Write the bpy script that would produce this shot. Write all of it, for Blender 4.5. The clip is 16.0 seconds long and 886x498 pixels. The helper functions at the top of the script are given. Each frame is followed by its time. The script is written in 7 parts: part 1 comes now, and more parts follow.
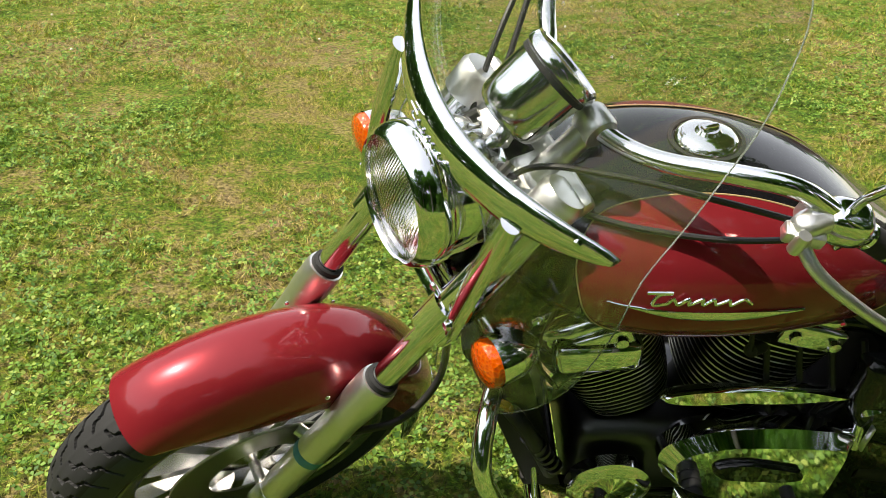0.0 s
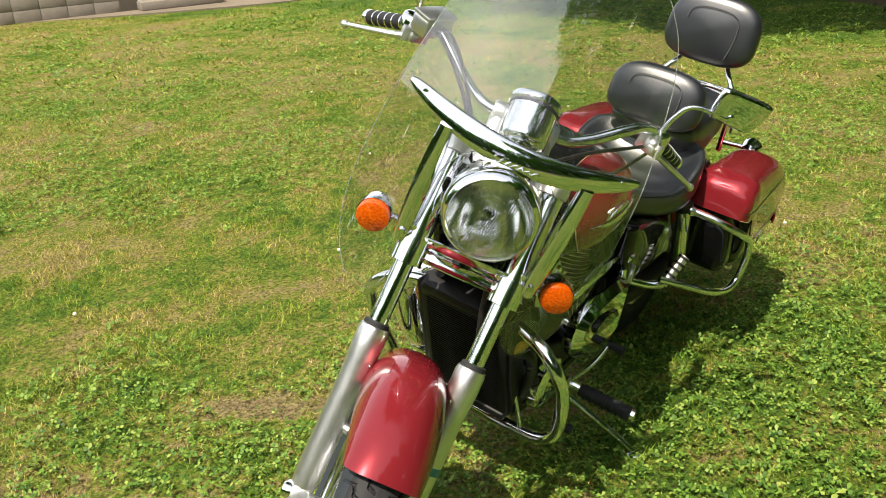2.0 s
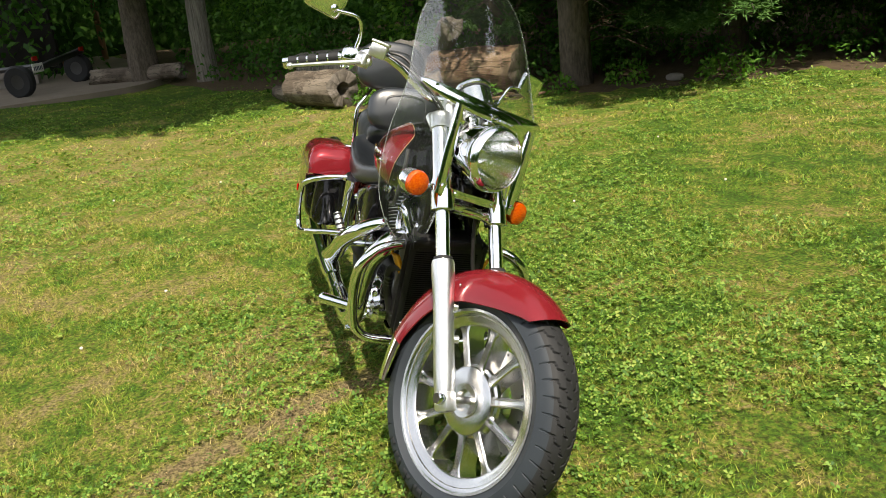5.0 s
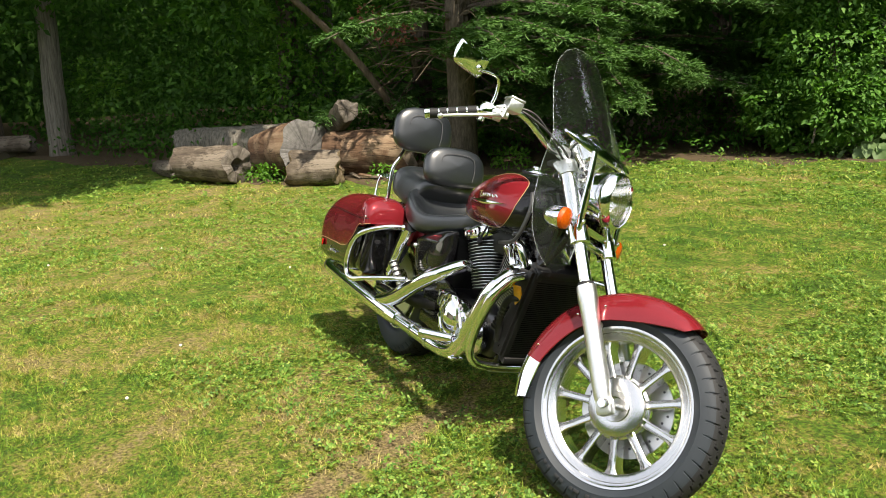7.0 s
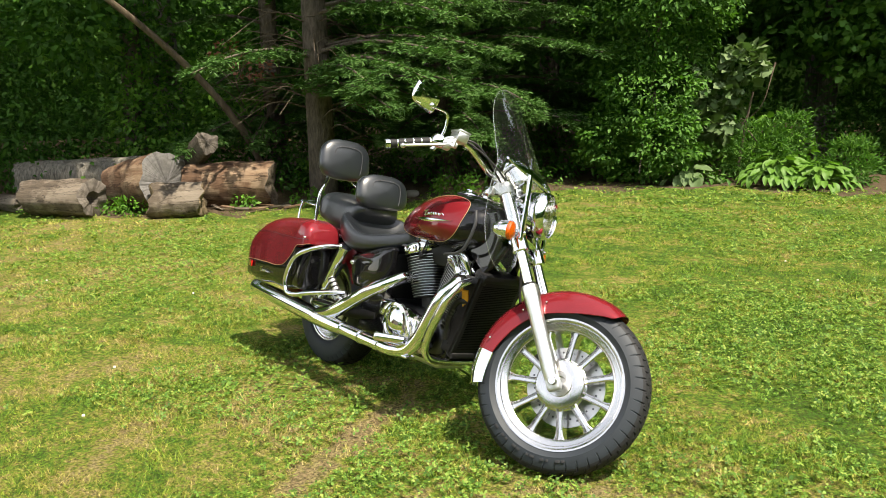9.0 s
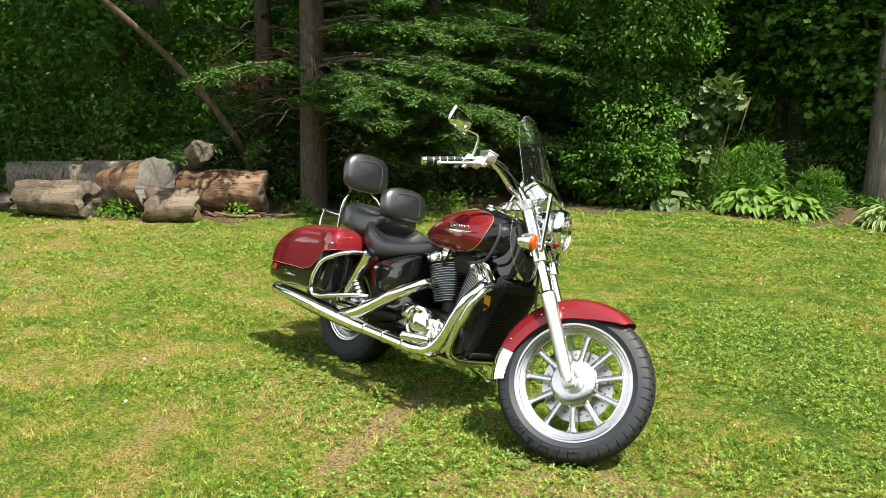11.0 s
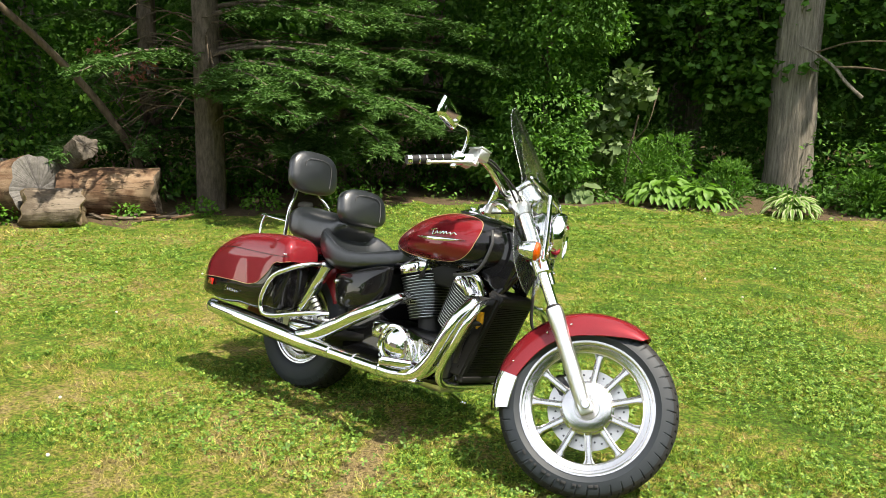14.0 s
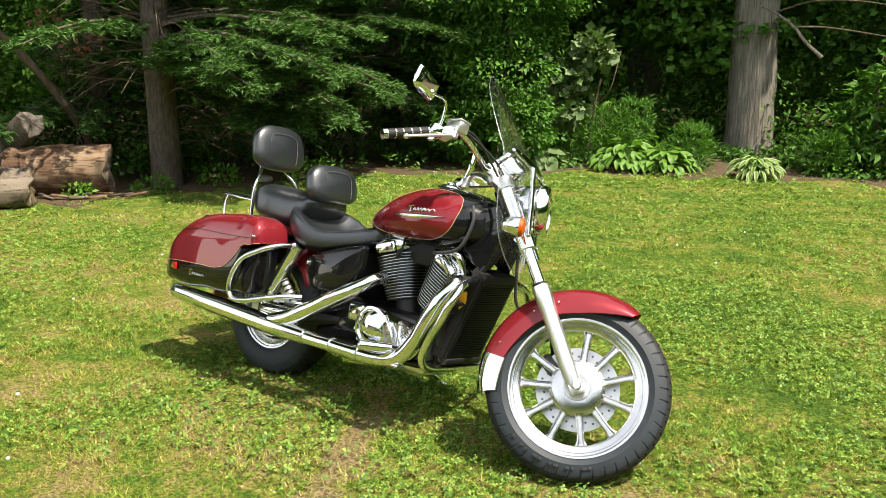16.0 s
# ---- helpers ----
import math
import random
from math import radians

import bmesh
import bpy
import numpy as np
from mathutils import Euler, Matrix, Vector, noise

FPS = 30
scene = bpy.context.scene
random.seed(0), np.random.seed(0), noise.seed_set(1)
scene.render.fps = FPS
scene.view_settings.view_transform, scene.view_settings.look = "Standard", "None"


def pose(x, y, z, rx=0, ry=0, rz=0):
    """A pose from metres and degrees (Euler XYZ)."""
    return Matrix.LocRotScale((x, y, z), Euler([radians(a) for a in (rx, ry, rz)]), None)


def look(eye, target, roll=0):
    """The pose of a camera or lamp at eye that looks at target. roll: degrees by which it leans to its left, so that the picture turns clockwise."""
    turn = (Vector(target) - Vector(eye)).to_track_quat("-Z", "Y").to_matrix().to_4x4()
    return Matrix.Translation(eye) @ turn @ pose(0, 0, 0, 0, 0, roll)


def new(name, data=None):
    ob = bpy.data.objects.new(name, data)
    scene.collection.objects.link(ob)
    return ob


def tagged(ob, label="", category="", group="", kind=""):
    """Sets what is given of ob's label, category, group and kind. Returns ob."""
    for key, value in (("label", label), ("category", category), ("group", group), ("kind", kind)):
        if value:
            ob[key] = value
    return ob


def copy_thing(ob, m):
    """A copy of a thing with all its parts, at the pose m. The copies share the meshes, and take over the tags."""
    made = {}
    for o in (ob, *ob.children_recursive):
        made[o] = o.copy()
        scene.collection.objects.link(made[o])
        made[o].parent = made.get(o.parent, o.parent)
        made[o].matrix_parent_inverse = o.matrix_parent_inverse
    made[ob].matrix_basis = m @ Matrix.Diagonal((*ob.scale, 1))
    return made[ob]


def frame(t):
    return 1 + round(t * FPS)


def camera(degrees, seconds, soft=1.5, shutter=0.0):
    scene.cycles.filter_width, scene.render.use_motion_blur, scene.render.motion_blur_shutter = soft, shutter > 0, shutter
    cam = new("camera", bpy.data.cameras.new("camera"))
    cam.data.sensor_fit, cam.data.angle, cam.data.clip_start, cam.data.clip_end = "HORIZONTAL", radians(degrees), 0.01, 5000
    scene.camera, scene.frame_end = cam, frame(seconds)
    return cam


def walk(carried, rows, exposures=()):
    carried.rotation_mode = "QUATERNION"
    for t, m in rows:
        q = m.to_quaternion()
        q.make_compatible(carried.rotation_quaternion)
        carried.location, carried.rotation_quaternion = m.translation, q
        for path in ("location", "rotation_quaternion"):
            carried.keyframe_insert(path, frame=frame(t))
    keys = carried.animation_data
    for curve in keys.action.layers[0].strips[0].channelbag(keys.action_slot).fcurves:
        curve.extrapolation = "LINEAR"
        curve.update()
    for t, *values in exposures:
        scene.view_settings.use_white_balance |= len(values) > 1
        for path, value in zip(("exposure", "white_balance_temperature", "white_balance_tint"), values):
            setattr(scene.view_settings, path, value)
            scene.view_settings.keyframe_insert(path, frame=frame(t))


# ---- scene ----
cam = camera(55.3, 16.0, soft=0.9)
PATH = [
    (0, (1.375, 1.094, 1.358), (1.172, -0.635, 0.372), 1.7),
    (0.5, (1.751, 1.13, 1.378), (1.161, -0.517, 0.409), 0.2),
    (1, (2.048, 1.031, 1.381), (1.067, -0.45, 0.46), -0.6),
    (1.5, (2.307, 0.898, 1.433), (0.976, -0.346, 0.607), -1.6),
    (2, (2.667, 0.824, 1.447), (1.086, -0.135, 0.685), -3.5),
    (2.5, (2.917, 0.657, 1.424), (1.204, -0.078, 0.7), -3.7),
    (3, (3.125, 0.439, 1.427), (1.294, 0.02, 0.738), -3.5),
    (3.5, (3.41, 0.238, 1.485), (1.548, 0.118, 0.766), -3.7),
    (4, (3.504, -0.008, 1.428), (1.627, 0.136, 0.753), -4.2),
    (4.2, (3.514, -0.128, 1.436), (1.643, 0.079, 0.762), -5.2),
    (6.3, (3.609, -1.394, 1.426), (1.871, -0.542, 0.922), -4.0),
    (6.5, (3.602, -1.491, 1.443), (1.88, -0.601, 0.956), -3.5),
    (7, (3.485, -1.712, 1.426), (1.773, -0.796, 0.951), -2.9),
    (7.5, (3.387, -1.87, 1.421), (1.707, -0.887, 0.961), -2.4),
    (8, (3.404, -2.098, 1.436), (1.863, -0.902, 0.996), -1.3),
    (8.5, (3.46, -2.265, 1.454), (1.959, -1.014, 1.03), -1.5),
    (9, (3.589, -2.391, 1.47), (2.105, -1.116, 1.056), -1.7),
    (9.5, (3.677, -2.512, 1.483), (2.193, -1.229, 1.089), -1.3),
    (11.8, (3.65, -2.879, 1.512), (2.238, -1.513, 1.139), 1.3),
    (12, (3.605, -2.839, 1.504), (2.196, -1.471, 1.125), 1.0),
    (12.5, (3.437, -2.73, 1.506), (2.041, -1.354, 1.113), 0.2),
    (13, (3.312, -2.692, 1.5), (1.936, -1.297, 1.104), -0.1),
    (13.5, (3.137, -2.749, 1.501), (1.82, -1.296, 1.112), 0.1),
    (14, (3.008, -2.783, 1.487), (1.791, -1.244, 1.096), 1.0),
    (14.5, (2.945, -2.704, 1.493), (1.754, -1.15, 1.084), 0.3),
    (15, (2.917, -2.654, 1.488), (1.749, -1.093, 1.046), -0.0),
    (15.5, (2.889, -2.669, 1.49), (1.741, -1.097, 1.03), -0.4),
    (16, (2.845, -2.706, 1.493), (1.718, -1.121, 1.028), 0.0),
]
EXPOSURE = [(0, 1.47, 7300, 10), (2.0, 1.39, 7300, 10), (4.2, 1.34, 7300, 10), (7.0, 1.56, 7300, 10), (9.5, 1.66, 7300, 10), (12.0, 1.74, 7300, 10), (16.0, 1.76, 7300, 10)]
walk(cam, [(t, look(eye, target, roll)) for t, eye, target, roll in PATH], EXPOSURE)

# ---- daylight ----
SUN_FROM = Vector((0.56, 0.0, 1.0)).normalized()
world = bpy.data.worlds.new("world")
scene.world = world
world.use_nodes = True
sky = world.node_tree.nodes.new("ShaderNodeTexSky")
sky.sky_type, sky.sun_disc = "NISHITA", False
sky.sun_elevation = math.asin(SUN_FROM.z)
sky.sun_rotation = math.atan2(SUN_FROM.x, SUN_FROM.y)
sky.dust_density, sky.air_density = 0.5, 1.0
world.node_tree.nodes["Background"].inputs["Strength"].default_value = 0.15
haze = world.node_tree.nodes.new("ShaderNodeHueSaturation")   # hazy summer sky
haze.inputs["Saturation"].default_value = 0.42
world.node_tree.links.new(sky.outputs[0], haze.inputs["Color"])
world.node_tree.links.new(haze.outputs[0], world.node_tree.nodes["Background"].inputs[0])
sun = new("sun", bpy.data.lights.new("sun", "SUN"))
sun.data.energy, sun.data.angle, sun.data.color = 3.0, radians(0.55), (1.0, 0.95, 0.86)
sun.matrix_world = look(SUN_FROM * 30, (0, 0, 0))

# ---- materials ----
class Nodes:
    """Short hand for a node tree."""
    def __init__(self, name):
        self.m = bpy.data.materials.new(name)
        self.m.use_nodes = True
        self.t = self.m.node_tree
        self.b = self.t.nodes["Principled BSDF"]
        self.out = self.t.nodes["Material Output"]

    def add(self, kind, **given):
        n = self.t.nodes.new("ShaderNode" + kind)
        for k, v in given.items():
            n.inputs[k].default_value = v
        return n

    def link(self, a, b):
        self.t.links.new(a, b)

    def set(self, **given):
        for k, v in given.items():
            k = k.replace("_", " ")
            self.b.inputs[k].default_value = (*v, 1) if isinstance(v, tuple) and len(v) == 3 else v
        return self

    def noise(self, scale, detail=3.0, rough=0.55, where=None):
        n = self.add("TexNoise", Scale=scale, Detail=detail, Roughness=rough)
        if where is None:
            where = self.add("TexCoord").outputs["Object"]
        self.link(where, n.inputs["Vector"])
        return n

    def ramp(self, fac, stops):
        r = self.add("ValToRGB")
        els = r.color_ramp.elements
        while len(els) < len(stops):
            els.new(0.5)
        for e, (p, c) in zip(els, stops):
            e.position, e.color = p, (*c, 1) if len(c) == 3 else c
        self.link(fac, r.inputs["Fac"])
        return r.outputs["Color"]

    def mix(self, fac, a, b, blend="MIX"):
        n = self.add("MixRGB")
        n.blend_type = blend
        for sock, v in zip((n.inputs[0], n.inputs[1], n.inputs[2]), (fac, a, b)):
            if isinstance(v, (int, float)):
                sock.default_value = v
            elif isinstance(v, tuple):
                sock.default_value = (*v, 1)
            else:
                self.link(v, sock)
        return n.outputs[0]

    def math(self, op, a, b=0.0, c=0.0):
        n = self.add("Math")
        n.operation = op
        for sock, v in zip(n.inputs, (a, b, c)):
            if isinstance(v, (int, float)):
                sock.default_value = v
            else:
                self.link(v, sock)
        return n.outputs[0]

    def bump(self, height, strength=0.2, distance=0.002):
        n = self.add("Bump", Strength=strength, Distance=distance)
        self.link(height, n.inputs["Height"])
        self.link(n.outputs[0], self.b.inputs["Normal"])

    def color(self, sock):
        self.link(sock, self.b.inputs["Base Color"])

    def rough(self, sock, lo, hi):
        n = self.add("MapRange")
        n.inputs["To Min"].default_value, n.inputs["To Max"].default_value = lo, hi
        self.link(sock, n.inputs["Value"])
        self.link(n.outputs[0], self.b.inputs["Roughness"])


def metal(name, col, lo, hi, scale=30.0, bump=0.0):
    n = Nodes(name).set(Metallic=1.0)
    tex = n.noise(scale, 4)
    n.color(n.mix(tex.outputs[0], tuple(c * 0.9 for c in col), col))
    n.rough(tex.outputs[0], lo, hi)
    if bump:
        n.bump(n.noise(scale * 9, 2).outputs[0], bump, 0.0006)
    return n.m


def paint(name, a, b, rough=0.35, coat=1.0, metallic=0.0, flake=0.0):
    n = Nodes(name).set(Metallic=metallic, Coat_Weight=coat, Coat_Roughness=0.015, Coat_IOR=1.42, Specular_IOR_Level=0.05)
    tex = n.noise(7, 3)
    col = n.mix(tex.outputs[0], a, b)
    if flake:
        f = n.add("TexVoronoi", Scale=1600.0)
        n.link(n.add("TexCoord").outputs["Object"], f.inputs["Vector"])
        col = n.mix(n.math("MULTIPLY", f.outputs["Color"], flake), col, tuple(min(1, 2.4 * c) for c in b))
    n.color(col)
    n.rough(n.noise(60, 3).outputs[0], rough * 0.85, rough * 1.2)
    return n.m


def matte(name, a, b, scale=20.0, rough=0.6, bump=0.25, fine=160.0, dist=0.001, spec=0.4):
    n = Nodes(name).set(Specular_IOR_Level=spec)
    tex = n.noise(scale, 5, 0.6)
    n.color(n.mix(tex.outputs[0], a, b))
    n.rough(tex.outputs[0], rough * 0.85, min(1.0, rough * 1.15))
    n.bump(n.noise(fine, 3).outputs[0], bump, dist)
    return n.m


CHROME = metal("chrome", (0.88, 0.89, 0.90), 0.02, 0.075, 40)
CHROME_OLD = metal("worn_chrome", (0.78, 0.79, 0.80), 0.06, 0.2, 60)
SATIN = metal("satin_aluminium", (0.84, 0.84, 0.83), 0.28, 0.42, 90, 0.15)
CAST = metal("machined_aluminium", (0.66, 0.66, 0.655), 0.12, 0.30, 110, 0.22)
STEEL = metal("brushed_steel", (0.62, 0.62, 0.61), 0.22, 0.4, 120, 0.1)
DARK_STEEL = metal("dark_steel", (0.10, 0.10, 0.105), 0.3, 0.5, 60, 0.1)
RED = paint("candy_red_paint", (0.150, 0.0105, 0.0150), (0.186, 0.0140, 0.0200), 0.24, 1.0, 0.3, 0.2)
BLACK = paint("gloss_black_paint", (0.004, 0.004, 0.005), (0.007, 0.007, 0.008), 0.25)
STRIPE = paint("gold_pinstripe", (0.42, 0.30, 0.15), (0.5, 0.36, 0.19), 0.4)
PLASTIC = matte("black_plastic", (0.006, 0.006, 0.0065), (0.012, 0.012, 0.0125), 30, 0.55, 0.2, 900, 0.0004, 0.3)
RUBBER = matte("tyre_rubber", (0.007, 0.0075, 0.0085), (0.016, 0.0165, 0.018), 14, 0.7, 0.3, 260, 0.0008)
RUBBER_SIDE = matte("tyre_sidewall", (0.015, 0.020, 0.027), (0.027, 0.034, 0.043), 9, 0.6, 0.2, 200, 0.0006)
CABLE = matte("cable_sheath", (0.010, 0.010, 0.010), (0.02, 0.02, 0.02), 40, 0.45, 0.1)
HOSE = matte("grey_hose", (0.03, 0.031, 0.033), (0.05, 0.051, 0.054), 40, 0.4, 0.1)
VINYL = matte("black_vinyl", (0.0065, 0.0085, 0.0115), (0.013, 0.016, 0.020), 6, 0.34, 0.14, 520, 0.0004, 1.0)
SEAM = matte("seam_thread", (0.05, 0.05, 0.055), (0.08, 0.08, 0.085), 40, 0.6, 0.1)
FIN_BLACK = matte("fin_black", (0.008, 0.008, 0.008), (0.018, 0.018, 0.018), 30, 0.5, 0.2, 300)
FIN_EDGE = metal("fin_edge", (0.55, 0.55, 0.55), 0.25, 0.45, 90)
RADIATOR = matte("radiator_core", (0.0015, 0.0015, 0.0016), (0.003, 0.003, 0.003), 60, 0.8, 0.2, spec=0.04)
LETTER = matte("sidewall_letter", (0.012, 0.013, 0.015), (0.02, 0.021, 0.024), 40, 0.75, 0.1)
TEAL = matte("teal_tape", (0.05, 0.22, 0.24), (0.08, 0.28, 0.30), 60, 0.5, 0.1)
DIAL = matte("dial_face", (0.10, 0.10, 0.10), (0.16, 0.16, 0.16), 20, 0.5, 0.0)


def lens(name, a, b, rough=0.1, bump=0.6, scale=260.0):
    n = Nodes(name).set(Transmission_Weight=0.35, IOR=1.45, Coat_Weight=1.0, Coat_Roughness=0.04)
    v = n.add("TexVoronoi", Scale=scale)
    n.link(n.add("TexCoord").outputs["Object"], v.inputs["Vector"])
    n.color(n.mix(v.outputs["Distance"], a, b))
    n.rough(v.outputs["Distance"], rough, rough * 2)
    n.bump(v.outputs["Distance"], bump, 0.0015)
    return n.m


AMBER = lens("amber_lens", (0.60, 0.050, 0.002), (0.86, 0.15, 0.006), 0.08, 1.0, 190.0)
RED_LENS = lens("red_lens", (0.55, 0.012, 0.008), (0.7, 0.02, 0.012))
YELLOW = lens("amber_reflector", (0.95, 0.38, 0.02), (0.95, 0.5, 0.04))


def clear(name, gloss_rough, haze, f0=0.05, tint=(0.97, 0.98, 0.97)):
    """A thin clear sheet: see-through, mirror-like by angle, with a little haze of fine scratches."""
    n = Nodes(name)
    through_it = n.add("BsdfTransparent", Color=(*tint, 1))
    shine = n.add("BsdfGlossy", Roughness=gloss_rough)
    milk = n.add("BsdfDiffuse", Color=(0.8, 0.82, 0.82, 1))
    tilt = n.add("LayerWeight", Blend=0.5).outputs["Facing"]
    gloss = n.math("MULTIPLY_ADD", n.math("POWER", tilt, 5.0), 0.75, f0)
    a, b = n.add("MixShader"), n.add("MixShader")
    dirt = n.noise(9, 6, 0.7)
    n.link(n.math("MULTIPLY", dirt.outputs[0], haze), a.inputs[0])
    n.link(through_it.outputs[0], a.inputs[1])
    n.link(milk.outputs[0], a.inputs[2])
    n.link(gloss, b.inputs[0])
    n.link(a.outputs[0], b.inputs[1])
    n.link(shine.outputs[0], b.inputs[2])
    n.link(b.outputs[0], n.out.inputs["Surface"])
    return n.m


SHEET = clear("clear_polycarbonate", 0.006, 0.006, 0.085)
GLASS = clear("gauge_glass", 0.01, 0.02, 0.04)
EDGE_CLEAR = Nodes("polished_sheet_edge").set(Base_Color=(0.5, 0.55, 0.54), Roughness=0.2, Transmission_Weight=0.8, IOR=1.3).m
LAMP_GLASS = Nodes("lamp_glass").set(Transmission_Weight=1.0, IOR=1.45, Roughness=0.01, Base_Color=(0.96, 0.97, 0.95)).m
MIRROR = metal("mirror_glass", (0.86, 0.88, 0.88), 0.0, 0.004, 3)
REFLECTOR = metal("lamp_reflector", (0.92, 0.92, 0.9), 0.05, 0.13, 20)

# ---- shaping helpers: a shape is a pair of vertices and faces ----
def catmull(points, n):
    """A smooth path of about n points through the given ones (any dimension)."""
    p = [np.array(q, float) for q in points]
    if len(p) < 3:
        return [p[0] + (p[-1] - p[0]) * k / (n - 1) for k in range(n)]
    p = [2 * p[0] - p[1], *p, 2 * p[-1] - p[-2]]
    out, spans = [], len(p) - 3
    for k in range(n):
        s = k / (n - 1) * spans
        i = min(int(s), spans - 1)
        u = s - i
        a, b, c, d = p[i:i + 4]
        out.append(0.5 * (2 * b + (c - a) * u + (2 * a - 5 * b + 4 * c - d) * u * u + (3 * b - a - 3 * c + d) * u ** 3))
    return out


def curve(pairs):
    """A function through (x, value) pairs, smooth between them."""
    xs = np.array([p[0] for p in pairs], float)
    ys = np.array([p[1] for p in pairs], float)
    ms = np.gradient(ys, xs)
    def f(x):
        x = min(max(x, xs[0]), xs[-1])
        i = min(max(int(np.searchsorted(xs, x)) - 1, 0), len(xs) - 2)
        h = xs[i + 1] - xs[i]
        u = (x - xs[i]) / h
        return float((2 * u**3 - 3 * u**2 + 1) * ys[i] + (u**3 - 2 * u**2 + u) * h * ms[i]
                     + (3 * u**2 - 2 * u**3) * ys[i + 1] + (u**3 - u**2) * h * ms[i + 1])
    return f


def loft(rings, closed=True, caps=True):
    n, v, f = len(rings[0]), [], []
    for r in rings:
        v += [tuple(float(c) for c in q) for q in r]
    for i in range(len(rings) - 1):
        for j in range(n if closed else n - 1):
            k = (j + 1) % n
            f.append((i * n + j, i * n + k, (i + 1) * n + k, (i + 1) * n + j))
    if caps and closed:
        f.append(tuple(range(n))[::-1])
        f.append(tuple(range((len(rings) - 1) * n, len(rings) * n)))
    return v, f


def tube(points, radius, seg=12, steps=0, caps=True, flat=1.0):
    """A round bar along a smooth path; radius: one number or one for each given point."""
    steps = steps or max(2, 7 * (len(points) - 1))
    if len(points) == 2:
        steps = 2
    path = catmull(points, steps)
    if isinstance(radius, (int, float)):
        radii = [radius] * len(path)
    else:
        radii = [float(q[0]) for q in catmull([(r,) for r in radius], len(path))]
    rings, up = [], None
    for i, p in enumerate(path):
        t = path[min(i + 1, len(path) - 1)] - path[max(i - 1, 0)]
        t /= np.linalg.norm(t) + 1e-12
        if up is None:
            up = np.array((0, 0, 1.0)) if abs(t[2]) < 0.9 else np.array((1.0, 0, 0))
        up = up - t * (up @ t)
        up /= np.linalg.norm(up) + 1e-12
        side = np.cross(t, up)
        rings.append([p + radii[i] * (math.cos(a) * side + flat * math.sin(a) * up) for a in np.linspace(0, 2 * math.pi, seg, endpoint=False)])
    return loft(rings, True, caps)


def lathe(profile, seg=48, m=None, closed=False):
    """Turns (radius, height) pairs about z; m puts it in place."""
    v, f, n = [], [], len(profile)
    for k in range(seg):
        a = 2 * math.pi * k / seg
        v += [(r * math.cos(a), r * math.sin(a), h) for r, h in profile]
    for k in range(seg):
        q = (k + 1) % seg
        for j in range(n if closed else n - 1):
            i = (j + 1) % n
            f.append((k * n + j, q * n + j, q * n + i, k * n + i))
    return moved((v, f), m)


def rbox(sx, sy, sz, bevel=0.005, m=None, seg=2):
    bm = bmesh.new()
    bmesh.ops.create_cube(bm, size=1, matrix=Matrix.Diagonal((sx, sy, sz, 1)))
    bmesh.ops.bevel(bm, geom=bm.edges[:], offset=min(bevel, 0.49 * min(sx, sy, sz)), segments=seg, affect="EDGES", profile=0.5)
    bm.verts.index_update()
    g = [tuple(v.co) for v in bm.verts], [tuple(v.index for v in f.verts) for f in bm.faces]
    bm.free()
    return moved(g, m)


def ball(rx, ry, rz, m=None, seg=16, power=2.0):
    def p(x):
        return math.copysign(abs(x) ** (2 / power), x)
    rings = []
    for i in range(seg // 2 + 1):
        b = -math.pi / 2 + math.pi * i / (seg // 2)
        b = max(min(b, 1.553), -1.553)
        rings.append([(rx * p(math.cos(b)) * p(math.cos(a)), ry * p(math.cos(b)) * p(math.sin(a)), rz * p(math.sin(b)))
                      for a in np.linspace(0, 2 * math.pi, seg, endpoint=False)])
    return moved(loft(rings), m)


def moved(g, m):
    return g if m is None else ([tuple(m @ Vector(v)) for v in g[0]], g[1])


def flipped(g):
    """Mirror image across the bike's middle."""
    return [(x, -y, z) for x, y, z in g[0]], [tuple(reversed(f)) for f in g[1]]


def joined(*shapes):
    v, f = [], []
    for a, b in shapes:
        k = len(v)
        v += list(a)
        f += [tuple(i + k for i in q) for q in b]
    return v, f


def plate(outline, thick, m=None, bevel=0.0):
    """A flat plate: outline in x, y, thickness along z, with a bevelled rim."""
    c = np.mean(outline, 0)
    def ring(z, inset):
        return [(*(np.array(q) + (c - np.array(q)) / (np.linalg.norm(c - np.array(q)) + 1e-9) * inset), z) for q in outline]
    h = thick / 2
    rings = [ring(-h, bevel), ring(-h + bevel, 0), ring(h - bevel, 0), ring(h, bevel)] if bevel else [ring(-h, 0), ring(h, 0)]
    return moved(loft(rings), m)


def mesh(name, g, materials, sharp=38.0, mat_index=None):
    me = bpy.data.meshes.new(name)
    me.from_pydata(g[0], [], g[1])
    for m in materials if isinstance(materials, (list, tuple)) else (materials,):
        me.materials.append(m)
    me.polygons.foreach_set("use_smooth", [True] * len(me.polygons))
    if mat_index is not None:
        me.polygons.foreach_set("material_index", mat_index)
    bm = bmesh.new()
    bm.from_mesh(me)
    bmesh.ops.recalc_face_normals(bm, faces=bm.faces)
    bm.to_mesh(me)
    bm.free()
    me.set_sharp_from_angle(angle=radians(sharp))
    return me


def part(name, g, material, parent, label="", sharp=38.0, mat_index=None):
    """ONE mesh object under a thing or a part."""
    ob = new(name, mesh(name, g, material, sharp, mat_index))
    ob.parent = parent
    return tagged(ob, label)


def twin(name, g, material, parent, label="", sharp=38.0):
    """The same part on both sides of the bike."""
    return part(name, g, material, parent, label, sharp), part(name, flipped(g), material, parent, label, sharp)


